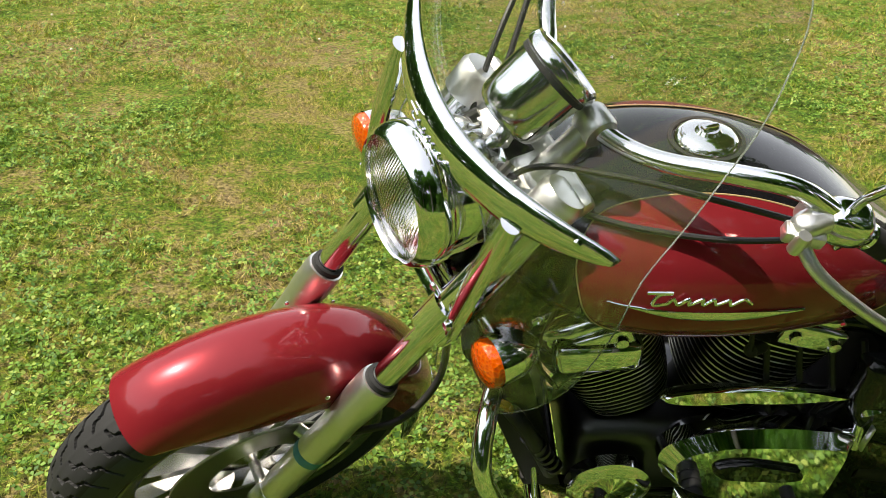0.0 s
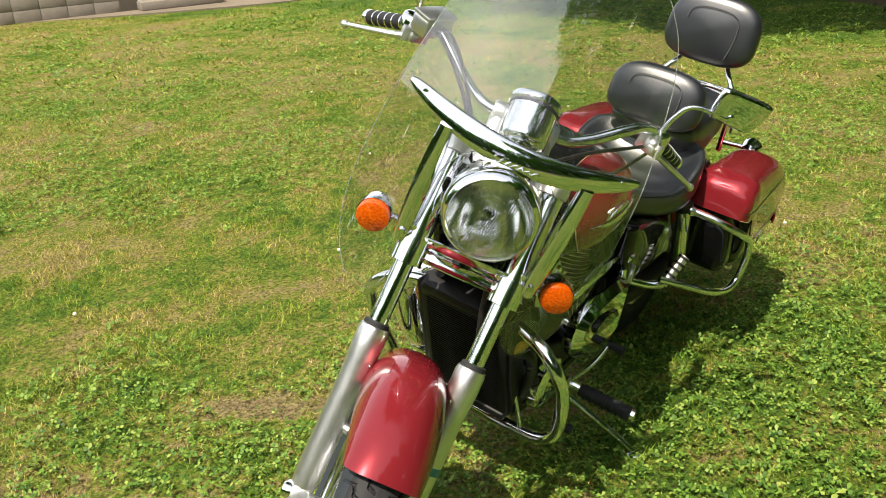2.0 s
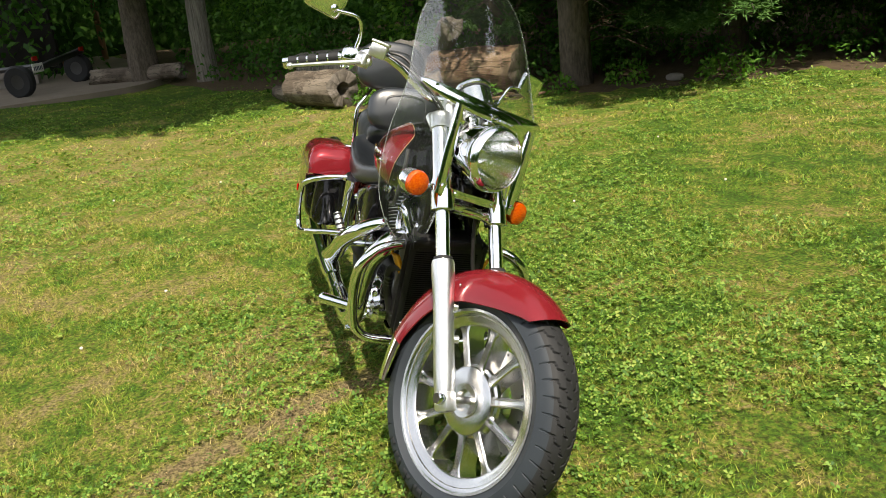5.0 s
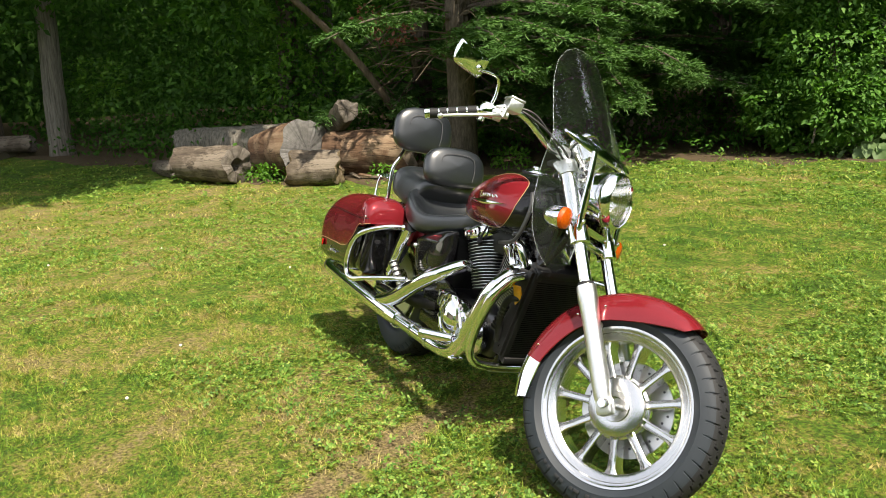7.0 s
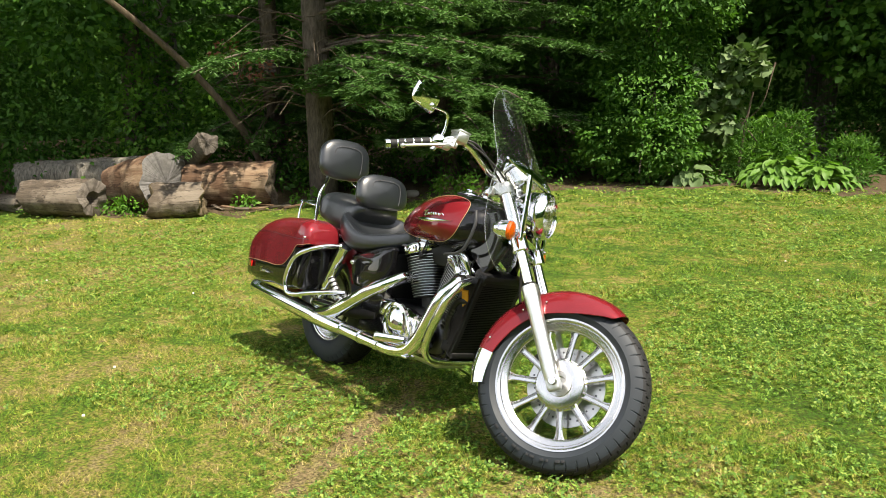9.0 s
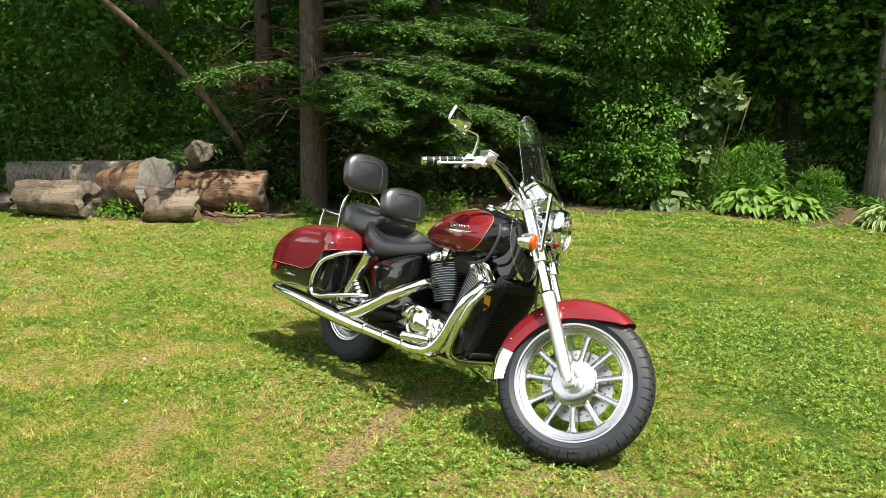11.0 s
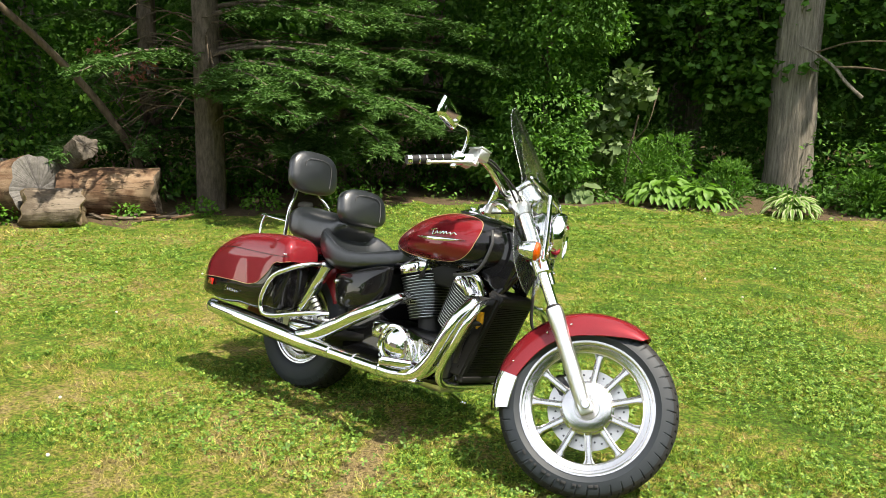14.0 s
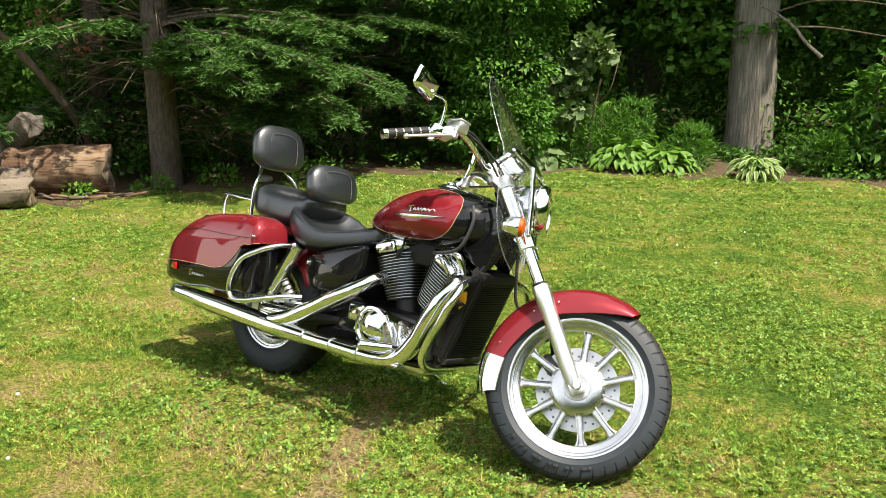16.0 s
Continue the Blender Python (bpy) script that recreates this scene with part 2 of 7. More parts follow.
def thing(name, m, label, category, group="", kind=""):
    ob = new(name)
    ob.empty_display_size = 0.1
    ob.matrix_world = m
    return tagged(ob, label, category, group, kind)


def solid(name, g, material, m, label, category, group="", kind="", sharp=38.0):
    ob = new(name, mesh(name, g, material, sharp))
    ob.matrix_world = m
    return tagged(ob, label, category, group, kind)


def super_ring(x, a, zc, up, down, n=2.4, seg=48, m=2.4):
    """A rounded cross-section in the plane of one x: half-width a, reaching up and down from zc."""
    out = []
    for t in np.linspace(0, 2 * math.pi, seg, endpoint=False):
        c, s = math.cos(t), math.sin(t)
        out.append((x, a * math.copysign(abs(c) ** (2 / n), c), zc + (up if s > 0 else down) * math.copysign(abs(s) ** (2 / m), s)))
    return out

# ---- the motorcycle: x ahead, y to its left, z up from the tyres' contact; it leans on its side stand ----
BIKE = thing("motorcycle", pose(0, -0.096, -0.02, -13.73, 0, -3.94),
             "dark red and black touring cruiser motorcycle on its side stand", "motorcycle")
RAKE = radians(32)
AXIS = Vector((-math.sin(RAKE), 0, math.cos(RAKE)))
HEAD = Vector((1.727, 0, 0))
STEER = Matrix.Translation(HEAD) @ Matrix.Rotation(radians(29.83), 4, AXIS) @ Matrix.Translation(-HEAD)
DOWN = -AXIS
FC = Vector((1.589, 0, 0.333))      # front axle
RC = Vector((0.0, 0, 0.333))        # rear axle
SIDEWAYS = pose(0, 0, 0, 90, 0, 0)  # turns z to -y


def steered(name, g, material, parent=BIKE, label="", sharp=38.0):
    return part(name, moved(g, STEER), material, parent, label, sharp)


def steered_twin(name, g, material, parent=BIKE, label="", sharp=38.0):
    return steered(name, g, material, parent, label, sharp), steered(name, flipped(g), material, parent, label, sharp)


def at_wheel(c):
    return Matrix.Translation(c) @ SIDEWAYS


def tyre_shape(radius, half, rim, groove_pitch, seg):
    """A tyre with stepped zigzag tread grooves cut into its crown."""
    prof = np.linspace(-1, 1, 75)
    shape = curve([(0, radius), (0.30, radius - 0.004), (0.52, radius - 0.016), (0.68, radius - 0.036), (0.80, radius - 0.060),
                   (0.92, rim + 0.018), (1.0, rim - 0.006)])
    wide = curve([(0, 0), (0.30, 0.42 * half), (0.52, 0.72 * half), (0.68, 0.90 * half), (0.80, 1.0 * half), (0.92, 0.96 * half), (1.0, 0.72 * half)])
    pitches = round(2 * math.pi * radius / groove_pitch)
    zig = np.array([(0.05, 0.00), (0.20, 0.14), (0.25, 0.52), (0.42, 0.66), (0.47, 1.06), (0.72, 1.22)])
    q = np.abs(prof)
    r0 = np.array([shape(a) for a in q])
    y0 = np.array([math.copysign(wide(a), b) for a, b in zip(q, prof)])
    line = np.interp(q, zig[:, 0], zig[:, 1])
    turn = 2 * math.pi * np.arange(seg) / seg
    u = np.arange(seg)[:, None] / seg * pitches + np.where(prof > 0, 0.5, 0.0)[None, :]
    off = np.abs((u - line[None, :] + 0.5) % 1.0 - 0.5) * groove_pitch
    along = np.gradient(line * groove_pitch) / (np.hypot(np.gradient(y0), np.gradient(r0)) + 1e-6)
    cut = (off < (0.0023 * np.sqrt(1 + along ** 2))[None, :]) & (q > 0.05)[None, :] & (q < 0.71)[None, :]
    r = r0[None, :] - 0.0065 * cut
    v = np.stack([r * np.cos(turn)[:, None], r * np.sin(turn)[:, None], np.broadcast_to(y0, r.shape)], -1).reshape(-1, 3)
    n = len(prof)
    f = [(i * n + k, (i + 1) % seg * n + k, (i + 1) % seg * n + k + 1, i * n + k + 1) for i in range(seg) for k in range(n - 1)]
    side = [1 if max(q[k], q[k + 1]) > 0.58 else 0 for _ in range(seg) for k in range(n - 1)]
    return (v.tolist(), f), side


def spoke_shape(r0, r1, w0, w1, deep0, deep1, a):
    """One cast spoke with a hollow down its outer face."""
    rings = []
    for k in range(7):
        u = k / 6
        r, w, d = r0 + (r1 - r0) * u, w0 + (w1 - w0) * u ** 1.5, deep0 + (deep1 - deep0) * u
        flare = 1 + 1.1 * max(0, (u - 0.78) / 0.22) ** 2 + 0.6 * max(0, (0.35 - u) / 0.35) ** 2
        w *= flare
        sec = [(-w, -d), (-w, d * 0.9), (-w * 0.7, d), (-w * 0.35, d * 0.55), (w * 0.35, d * 0.55), (w * 0.7, d), (w, d * 0.9), (w, -d)]
        rings.append([(r, y, z) for y, z in sec])
    return moved(loft(rings), Matrix.Rotation(a, 4, "Z"))


def wheel(name, c, radius, half, rim, spokes, m, seg, label):
    w = new(name)
    w.parent = BIKE
    w.empty_display_size = 0.05
    tagged(w, label)
    put = m @ at_wheel(c)
    g, side = tyre_shape(radius, half, rim, 0.046, seg)
    part("tyre", moved(g, put), [RUBBER, RUBBER_SIDE], w, "black rubber tyre with zigzag tread", 32, side)
    face = [(rim + 0.004, 0.78), (rim + 0.002, 0.86), (rim - 0.005, 0.85), (rim - 0.009, 0.79), (rim - 0.016, 0.77), (rim - 0.018, 0.71), (rim - 0.030, 0.64), (rim - 0.040, 0.60), (rim - 0.043, 0.54), (rim - 0.043, 0.0)]
    lip = [(rim, 0.72 * half)] + [(a, b * half) for a, b in face] + [(a, -b * half) for a, b in face[::-1]] + [(rim, -0.72 * half)]
    part("rim", lathe(lip, 96, put, True), CAST, w, "polished cast aluminium rim")
    for k in range(spokes):
        part("spoke", moved(spoke_shape(0.060, rim - 0.036, 0.0125, 0.0118, 0.030, 0.52 * half, 2 * math.pi * (k + 0.77) / spokes), put), CAST, w)
    return w, put


front, fput = wheel("front_wheel", FC, 0.332, 0.063, 0.2460, 11, STEER, 1000, "cast aluminium front wheel with eleven spokes")
hub = [(0.0, 0.030), (0.026, 0.030), (0.030, 0.046), (0.046, 0.047), (0.048, 0.041), (0.052, 0.041), (0.086, 0.039), (0.091, 0.036), (0.093, 0.030), (0.093, 0.022), (0.100, 0.018),
       (0.101, 0.006), (0.06, 0.0), (0.05, -0.03), (0.0, -0.05)]
part("hub_cover", lathe(hub, 64, fput), CAST, front, "machined aluminium hub with stepped rings")
rotor = [(0.085, -0.0535), (0.153, -0.0535), (0.1535, -0.056), (0.153, -0.0585), (0.085, -0.0585)]
brake = part("brake_disc", lathe(rotor, 72, fput, True), STEEL, front, "drilled steel brake disc")
for k in range(33):
    a, r = 2 * math.pi * (k + 0.2) / 33, (0.122, 0.134, 0.145)[k % 3]
    part("drill_hole", lathe([(0, -0.0530), (0.0042, -0.0530), (0.0042, -0.0532)], 10, fput @ pose(r * math.cos(a), r * math.sin(a), 0)), DARK_STEEL, brake)
for k in range(11):
    a = radians(232 + 6 * k + (2 if k % 2 else 0))
    part("sidewall_mark", moved(rbox(0.018 - 0.004 * (k % 3), 0.010, 0.002, 0.0006), fput @ Matrix.Rotation(a, 4, "Z") @ pose(0.283, 0, 0.0635, 0, 6, 90)), LETTER, front)

rear, rput = wheel("rear_wheel", RC, 0.330, 0.085, 0.200, 9, Matrix(), 320, "cast aluminium rear wheel")
part("hub", lathe([(0, 0.06), (0.05, 0.06), (0.075, 0.05), (0.08, 0.03), (0.08, -0.05), (0.0, -0.06)], 40, rput), CAST, rear)
part("brake_disc", lathe([(0.08, 0.062), (0.145, 0.062), (0.145, 0.068), (0.08, 0.068)], 60, rput, True), STEEL, rear, "drilled steel brake disc")

# fork
FT, FB = Vector((1.152, 0.109, 1.012)), Vector((1.387, 0.109, 0.640))
BOT = FB + DOWN * 0.372
steered_twin("fork_tube", tube([FT, FB + DOWN * 0.03], 0.0205, 24), CHROME, label="chrome upper fork tube")
slide = [(0.0235, -0.012), (0.0305, -0.010), (0.0325, 0.0), (0.0325, 0.040), (0.0300, 0.075), (0.0285, 0.100), (0.0285, 0.320), (0.026, 0.355), (0.022, 0.388), (0.008, 0.394)]
fork_m = Matrix.Translation(FB) @ DOWN.to_track_quat("Z", "Y").to_matrix().to_4x4()
steered_twin("fork_slider", lathe(slide, 36, fork_m), SATIN, label="satin aluminium fork slider")
steered_twin("dust_seal", lathe([(0.0208, -0.022), (0.0265, -0.020), (0.0275, -0.009), (0.0215, -0.009)], 28, fork_m, True), RUBBER)
steered_twin("axle_clamp", joined(rbox(0.052, 0.042, 0.055, 0.01, Matrix.Translation(BOT + Vector((0.004, 0, 0))) @ pose(0, 0, 0, 0, -32, 0)),
                                  lathe([(0, 0), (0.009, 0), (0.010, -0.006), (0.007, -0.010), (0, -0.010)], 6, Matrix.Translation(BOT + Vector((-0.004, 0.022, 0.016))) @ SIDEWAYS)), SATIN)
steered_twin("axle_nut", lathe([(0, -0.022), (0.013, -0.022), (0.017, -0.016), (0.017, 0), (0.012, 0)], 24, Matrix.Translation((FC.x, 0.125, FC.z)) @ SIDEWAYS), CHROME)
for k in (0.115, 0.205):
    steered_twin("fender_boss", tube([FB + DOWN * k + Vector((0, -0.022, 0)), FB + DOWN * k + Vector((0.012, -0.042, 0.006))], 0.011, 14), SATIN)
steered("axle", tube([(FC.x, -0.14, FC.z), (FC.x, 0.14, FC.z)], 0.010, 16), STEEL)
steered("lower_triple_clamp", joined(rbox(0.05, 0.25, 0.030, 0.010, pose(1.270, 0, 0.792, 0, 32, 0)),
                                     *[lathe([(0.021, -0.03), (0.034, -0.028), (0.034, 0.028), (0.021, 0.03)], 28, pose(1.2905, s * 0.109, 0.795, 0, -32, 0)) for s in (-1, 1)]), CHROME, label="chrome lower fork clamp")
steered("upper_triple_clamp", joined(rbox(0.085, 0.27, 0.028, 0.010, pose(1.150, 0, 0.985, 0, 32, 0)),
                                     *[lathe([(0.021, -0.02), (0.033, -0.018), (0.033, 0.022), (0.028, 0.030), (0.0, 0.032)], 28, pose(1.162, s * 0.109, 0.995, 0, -32, 0)) for s in (-1, 1)]), SATIN, label="satin aluminium upper fork clamp")
steered("steering_stem", tube([(1.135, 0, 1.00), (1.262, 0, 0.79)], 0.030, 24), BLACK)
steered_twin("fork_shroud", tube([Vector((1.173, 0.109, 0.978)), Vector((1.279, 0.109, 0.813))], 0.0285, 28), CHROME, label="chrome fork shroud")

steered("band_sticker", lathe([(0.0288, 0.205), (0.0291, 0.206), (0.0291, 0.222), (0.0288, 0.223)], 30, fork_m), TEAL, label="faded teal tape band")
# caliper and brake hose on the left slider
steered("brake_caliper", joined(rbox(0.085, 0.055, 0.052, 0.014, pose(1.470, 0.068, 0.395, 0, 38, 0)), rbox(0.040, 0.035, 0.070, 0.010, pose(1.455, 0.086, 0.405, 0, 38, 0)),
                                *[lathe([(0, 0), (0.014, 0), (0.014, 0.008), (0, 0.008)], 20, pose(1.460 + 0.028 * k, 0.094, 0.385 + 0.022 * k, -90)) for k in (0, 1)]), DARK_STEEL, label="dark brake caliper")
steered("brake_hose", tube([(1.468, 0.095, 0.44), (1.43, 0.13, 0.53), (1.355, 0.145, 0.545), (1.285, 0.125, 0.60), (1.262, 0.09, 0.70), (1.25, 0.07, 0.78)], 0.0062, 10), CABLE, label="black rubber brake hose")

# front fender
def fender_shape(c, r, half, skirt, a0, a1, steps, tip=0.0, thick=0.0025, top_n=2.6, bow=0.0, nose=0.0):
    """A crowned mudguard: an arc of rounded sections, open underneath."""
    outer, inner = [], []
    for k in range(steps + 1):
        u = k / steps
        a = a0 + (a1 - a0) * u
        lift = tip * max(0.0, 1 - u / 0.10) ** 1.5
        sk = skirt(u)
        wide = half * (1 - nose * max(0.0, 1 - u / 0.30) ** 1.5)
        crown_n = top_n - 3.5 * nose * max(0.0, 1 - u / 0.45)
        for dst, off in ((outer, 0.0), (inner, thick)):
            ring = []
            for j in range(33):
                s = -1 + 2 * j / 32
                ang = s * math.pi / 2
                y = wide * math.copysign(abs(math.sin(ang)) ** (2 / crown_n), s)
                rr = r + lift - off - sk * (1 - abs(math.cos(ang)) ** (2 / 1.9))
                b = a + bow * abs(s) ** 2.5 * max(0.0, 1 - u / 0.14)
                ring.append((c.x + rr * math.cos(b), y * (1 - off / half), c.z + rr * math.sin(b)))
            dst.append(ring)
    n = 33
    vo, fo = loft(outer, False, False)
    vi, fi = loft(inner, False, False)
    v = vo + vi
    k = len(vo)
    f = fo + [tuple(reversed([i + k for i in q])) for q in fi]
    rim = [j for j in range(n)] + [i * n + n - 1 for i in range(1, steps + 1)] + [steps * n + j for j in range(n - 2, -1, -1)] + [i * n for i in range(steps - 1, 0, -1)]
    for a, b in zip(rim, rim[1:] + rim[:1]):
        f.append((a, b, b + k, a + k))
    return v, f


front_skirt = curve([(0, 0.040), (0.06, 0.058), (0.16, 0.080), (0.30, 0.098), (0.5, 0.098), (0.7, 0.096), (0.85, 0.092), (1.0, 0.080)])
guard = steered("front_fender", fender_shape(FC, 0.362, 0.088, front_skirt, radians(62.5), radians(176), 56, -0.006, bow=radians(3), nose=0.15), RED, label="glossy dark red front fender")
steered("fender_tip", fender_shape(FC, 0.3635, 0.0895, lambda u: 0.088 - 0.014 * u ** 2, radians(173), radians(197), 14), CHROME, guard, "chrome fender tip")
for a, y in ((115, 0.0885), (133, 0.0885), (164, 0.0885)):
    for s in (-1, 1):
        r = 0.307 if a != 164 else 0.315
        steered("rivet", ball(0.0042, 0.003, 0.0042, pose(FC.x + r * math.cos(radians(a)), s * y, FC.z + r * math.sin(radians(a))), 10), CHROME, guard)

# headlight
LAMP = pose(1.275, 0, 0.952, 0, 84, 0)   # z along its beam
lamp = steered("headlight", lathe([(0.0, -0.115), (0.030, -0.113), (0.060, -0.100), (0.080, -0.076), (0.090, -0.045), (0.0935, -0.010), (0.0935, 0.012), (0.090, 0.014)], 56, LAMP), CHROME, label="round chrome headlight")
steered("bezel", lathe([(0.0935, 0.012), (0.0975, 0.016), (0.0985, 0.030), (0.0960, 0.044), (0.0900, 0.056), (0.0850, 0.060), (0.0825, 0.056), (0.084, 0.04)], 64, LAMP), CHROME, lamp, "chrome headlight rim")
steered("reflector_bowl", lathe([(0.083, 0.046), (0.075, 0.020), (0.060, -0.015), (0.040, -0.045), (0.018, -0.060), (0.0, -0.062)], 48, LAMP), REFLECTOR, lamp)
steered("bulb_cap", ball(0.014, 0.014, 0.012, LAMP @ pose(0, 0, -0.018), 14), CHROME, lamp)


def fluted_lens(r, dome, thick=0.004, n=96):
    """A domed glass of two faces, with fine upright flutes on the inner one."""
    v, f = [], []
    for inner in (0, 1):
        for i in range(n + 1):
            for j in range(n + 1):
                x, y = 2 * i / n - 1, 2 * j / n - 1
                k = math.hypot(x, y)
                g = max(abs(x), abs(y)) / k if k > 1e-6 else 1
                x, y = x * g, y * g
                k = min(1.0, math.hypot(x, y))
                flute = 0.00045 * math.sin((y + 0.10 * x) * 110) * (1 if k < 0.95 else 0) if inner else 0.0
                v.append((r * x, r * y, dome * (1 - k * k) - thick * inner + flute))
    m = (n + 1) ** 2
    for i in range(n):
        for j in range(n):
            a = i * (n + 1) + j
            f += [(a, a + n + 1, a + n + 2, a + 1), (m + a, m + a + 1, m + a + n + 2, m + a + n + 1)]
    rim = [j for j in range(n + 1)] + [i * (n + 1) + n for i in range(1, n + 1)] + [n * (n + 1) + j for j in range(n - 1, -1, -1)] + [i * (n + 1) for i in range(n - 1, 0, -1)]
    f += [(a, b, m + b, m + a) for a, b in zip(rim, rim[1:] + rim[:1])]
    return v, f


steered("lens", moved(fluted_lens(0.084, 0.012), LAMP @ pose(0, 0, 0.048)), LAMP_GLASS, lamp, "fluted clear headlight glass").visible_shadow = False
steered("headlight_bracket", joined(rbox(0.014, 0.17, 0.012, 0.004, pose(1.225, 0, 0.846)), *[rbox(0.016, 0.012, 0.11, 0.004, pose(1.232, s * 0.1, 0.895)) for s in (-1, 1)]), BLACK)

# turn signals
def turn_signal(name, x, y, z, parent=BIKE, put=steered):
    s = put(name, lathe([(0.0, -0.062), (0.014, -0.060), (0.026, -0.048), (0.034, -0.026), (0.037, 0.0), (0.037, 0.008)], 36, pose(x, y, z, 0, 88, 0)), CHROME, parent, "chrome bullet turn signal with an amber lens")
    put("lens", lathe([(0.0355, 0.004), (0.036, 0.016), (0.033, 0.022), (0.020, 0.0275), (0.0, 0.029)], 36, pose(x, y, z, 0, 88, 0)), AMBER, s, "amber lens")
    put("signal_stem", tube([(x - 0.012, y - math.copysign(0.03, y), z), (x - 0.012, math.copysign(0.145, y), z)], [0.0095, 0.0095], 14), CHROME, s)
    return s


for s in (-1, 1):
    turn_signal("turn_signal", 1.262, s * 0.207, 0.822)

# windshield
def sheet_x(y, z):
    low = 1.262 + 0.20 * (1.07 - z)
    top = 1.262 - 0.62 * (z - 1.07) - 0.20 * max(0, z - 1.07) ** 2
    k = 0.5 + 0.5 * math.tanh((z - 1.07) / 0.05)
    return low * (1 - k) + top * k - 1.45 * y * y


half_w = curve([(0.655, 0.205), (0.68, 0.232), (0.73, 0.262), (0.80, 0.280), (0.90, 0.284), (1.05, 0.272), (1.18, 0.252), (1.28, 0.226), (1.36, 0.180), (1.41, 0.118), (1.432, 0.055), (1.438, 0.01)])


def inner_w(z):
    if z > 1.072:
        return 0.0
    if z > 0.947:
        return math.sqrt(max(0.0, 0.125 ** 2 - (z - 0.947) ** 2))
    return curve([(0.655, 0.175), (0.68, 0.150), (0.73, 0.132), (0.80, 0.126), (0.947, 0.125)])(z)


def sheet_half():
    front_v, back_v, nz, ny = [], [], 70, 14
    zs = np.linspace(0.655, 1.438, nz)
    for z in zs:
        for j in range(ny):
            y = inner_w(z) + (half_w(z) - inner_w(z)) * j / (ny - 1)
            x = sheet_x(y, z)
            front_v.append((x, y, z))
            back_v.append((x - 0.0042, y, z))
    k = len(front_v)
    f = []
    for i in range(nz - 1):
        for j in range(ny - 1):
            a = i * ny + j
            f += [(a, a + 1, a + ny + 1, a + ny), (k + a, k + a + ny, k + a + ny + 1, k + a + 1)]
        f.append((i * ny + ny - 1, k + i * ny + ny - 1, k + (i + 1) * ny + ny - 1, (i + 1) * ny + ny - 1))
        if zs[i + 1] < 1.075:
            f.append((i * ny, (i + 1) * ny, k + (i + 1) * ny, k + i * ny))
    for j in range(ny - 1):
        f.append((j, k + j, k + j + 1, j + 1))
    return front_v + back_v, f


h = sheet_half()
shield = steered("windshield", joined(h, flipped(h)), SHEET, label="clear plastic windshield with chrome brackets")
shield.visible_shadow = False
steered("polished_edge", tube([(sheet_x(half_w(z), z) - 0.002, half_w(z), z) for z in np.linspace(0.66, 1.436, 60)] + [(sheet_x(half_w(z), z) - 0.002, -half_w(z), z) for z in np.linspace(1.436, 0.66, 60)], 0.0009, 6, 240), EDGE_CLEAR, shield).visible_shadow = False


cut_line = [(sheet_x(inner_w(z), z) + 0.001, inner_w(z), z) for z in np.linspace(0.70, 1.0715, 40)]
steered("cutout_edge", tube(cut_line + [(x, -y, z) for x, y, z in cut_line[::-1]], 0.0012, 6, 160), EDGE_CLEAR, shield).visible_shadow = False
steered("lower_bar", joined(rbox(0.008, 0.270, 0.024, 0.0035, pose(1.288, 0, 0.826, 0, 8, 0)), *[lathe([(0.0, 0.005), (0.005, 0.005), (0.008, 0.0)], 14, pose(1.292, q, 0.826, 0, 90, 0)) for q in (-0.075, 0.075)]), CHROME, shield, "chrome bar under the headlight")


def crossbar_shape():
    """The chrome moustache bar: flat, bowed, tapering to rounded ends."""
    rings = []
    for k in range(41):
        s = -1 + 2 * k / 40
        y = 0.248 * s
        z = 1.072 + 0.018 * s * s
        hgt = 0.019 * (1 - abs(s) ** 2.6) ** 0.6 + 0.005
        dep = 0.012 * (1 - 0.5 * s * s)
        x = sheet_x(y, 1.072) + 0.013
        rings.append([(x + dep * math.copysign(abs(math.cos(t)) ** 0.8, math.cos(t)) - 0.42 * hgt * math.sin(t), y, z + hgt * math.sin(t)) for t in np.linspace(0, 2 * math.pi, 20, endpoint=False)])
    return loft(rings)


steered("crossbar", crossbar_shape(), CHROME, shield, "polished chrome windshield crossbar")
for s in (-1, 1):
    strut = [(sheet_x(0.148, 1.06) + 0.018, s * 0.148, 1.066), (sheet_x(0.146, 0.95) + 0.020, s * 0.146, 0.95), (sheet_x(0.142, 0.835) + 0.014, s * 0.142, 0.815)]
    rings = []
    for k, p in enumerate(catmull(strut, 14)):
        w = 0.0150 + 0.004 * math.sin(math.pi * k / 13)
        rings.append([(p[0] + 0.010 * math.cos(t) + 0.004, p[1] + w * math.sin(t), p[2]) for t in np.linspace(0, 2 * math.pi, 14, endpoint=False)])
    steered("strut", loft(rings), CHROME, shield, "chrome windshield strut")
    bx = sheet_x(0.21, 1.085) + 0.018
    steered("bolt", lathe([(0.0, 0.006), (0.006, 0.006), (0.0095, 0.002), (0.0095, 0.0)], 18, pose(bx, s * 0.210, 1.088, 0, 80, s * 25)), CHROME, shield)
    steered("bolt", lathe([(0.0, 0.006), (0.006, 0.006), (0.0085, 0.002), (0.0085, 0.0)], 18, pose(sheet_x(0.142, 0.84) + 0.026, s * 0.142, 0.838, 0, 85, 0)), CHROME, shield)
    steered("fork_mount", rbox(0.05, 0.022, 0.03, 0.006, pose(1.268, s * 0.126, 0.838)), CHROME, shield)


def script(path, r, lift):
    return tube([(lift, a, b) for a, b in path], r, 8, 8 * len(path))


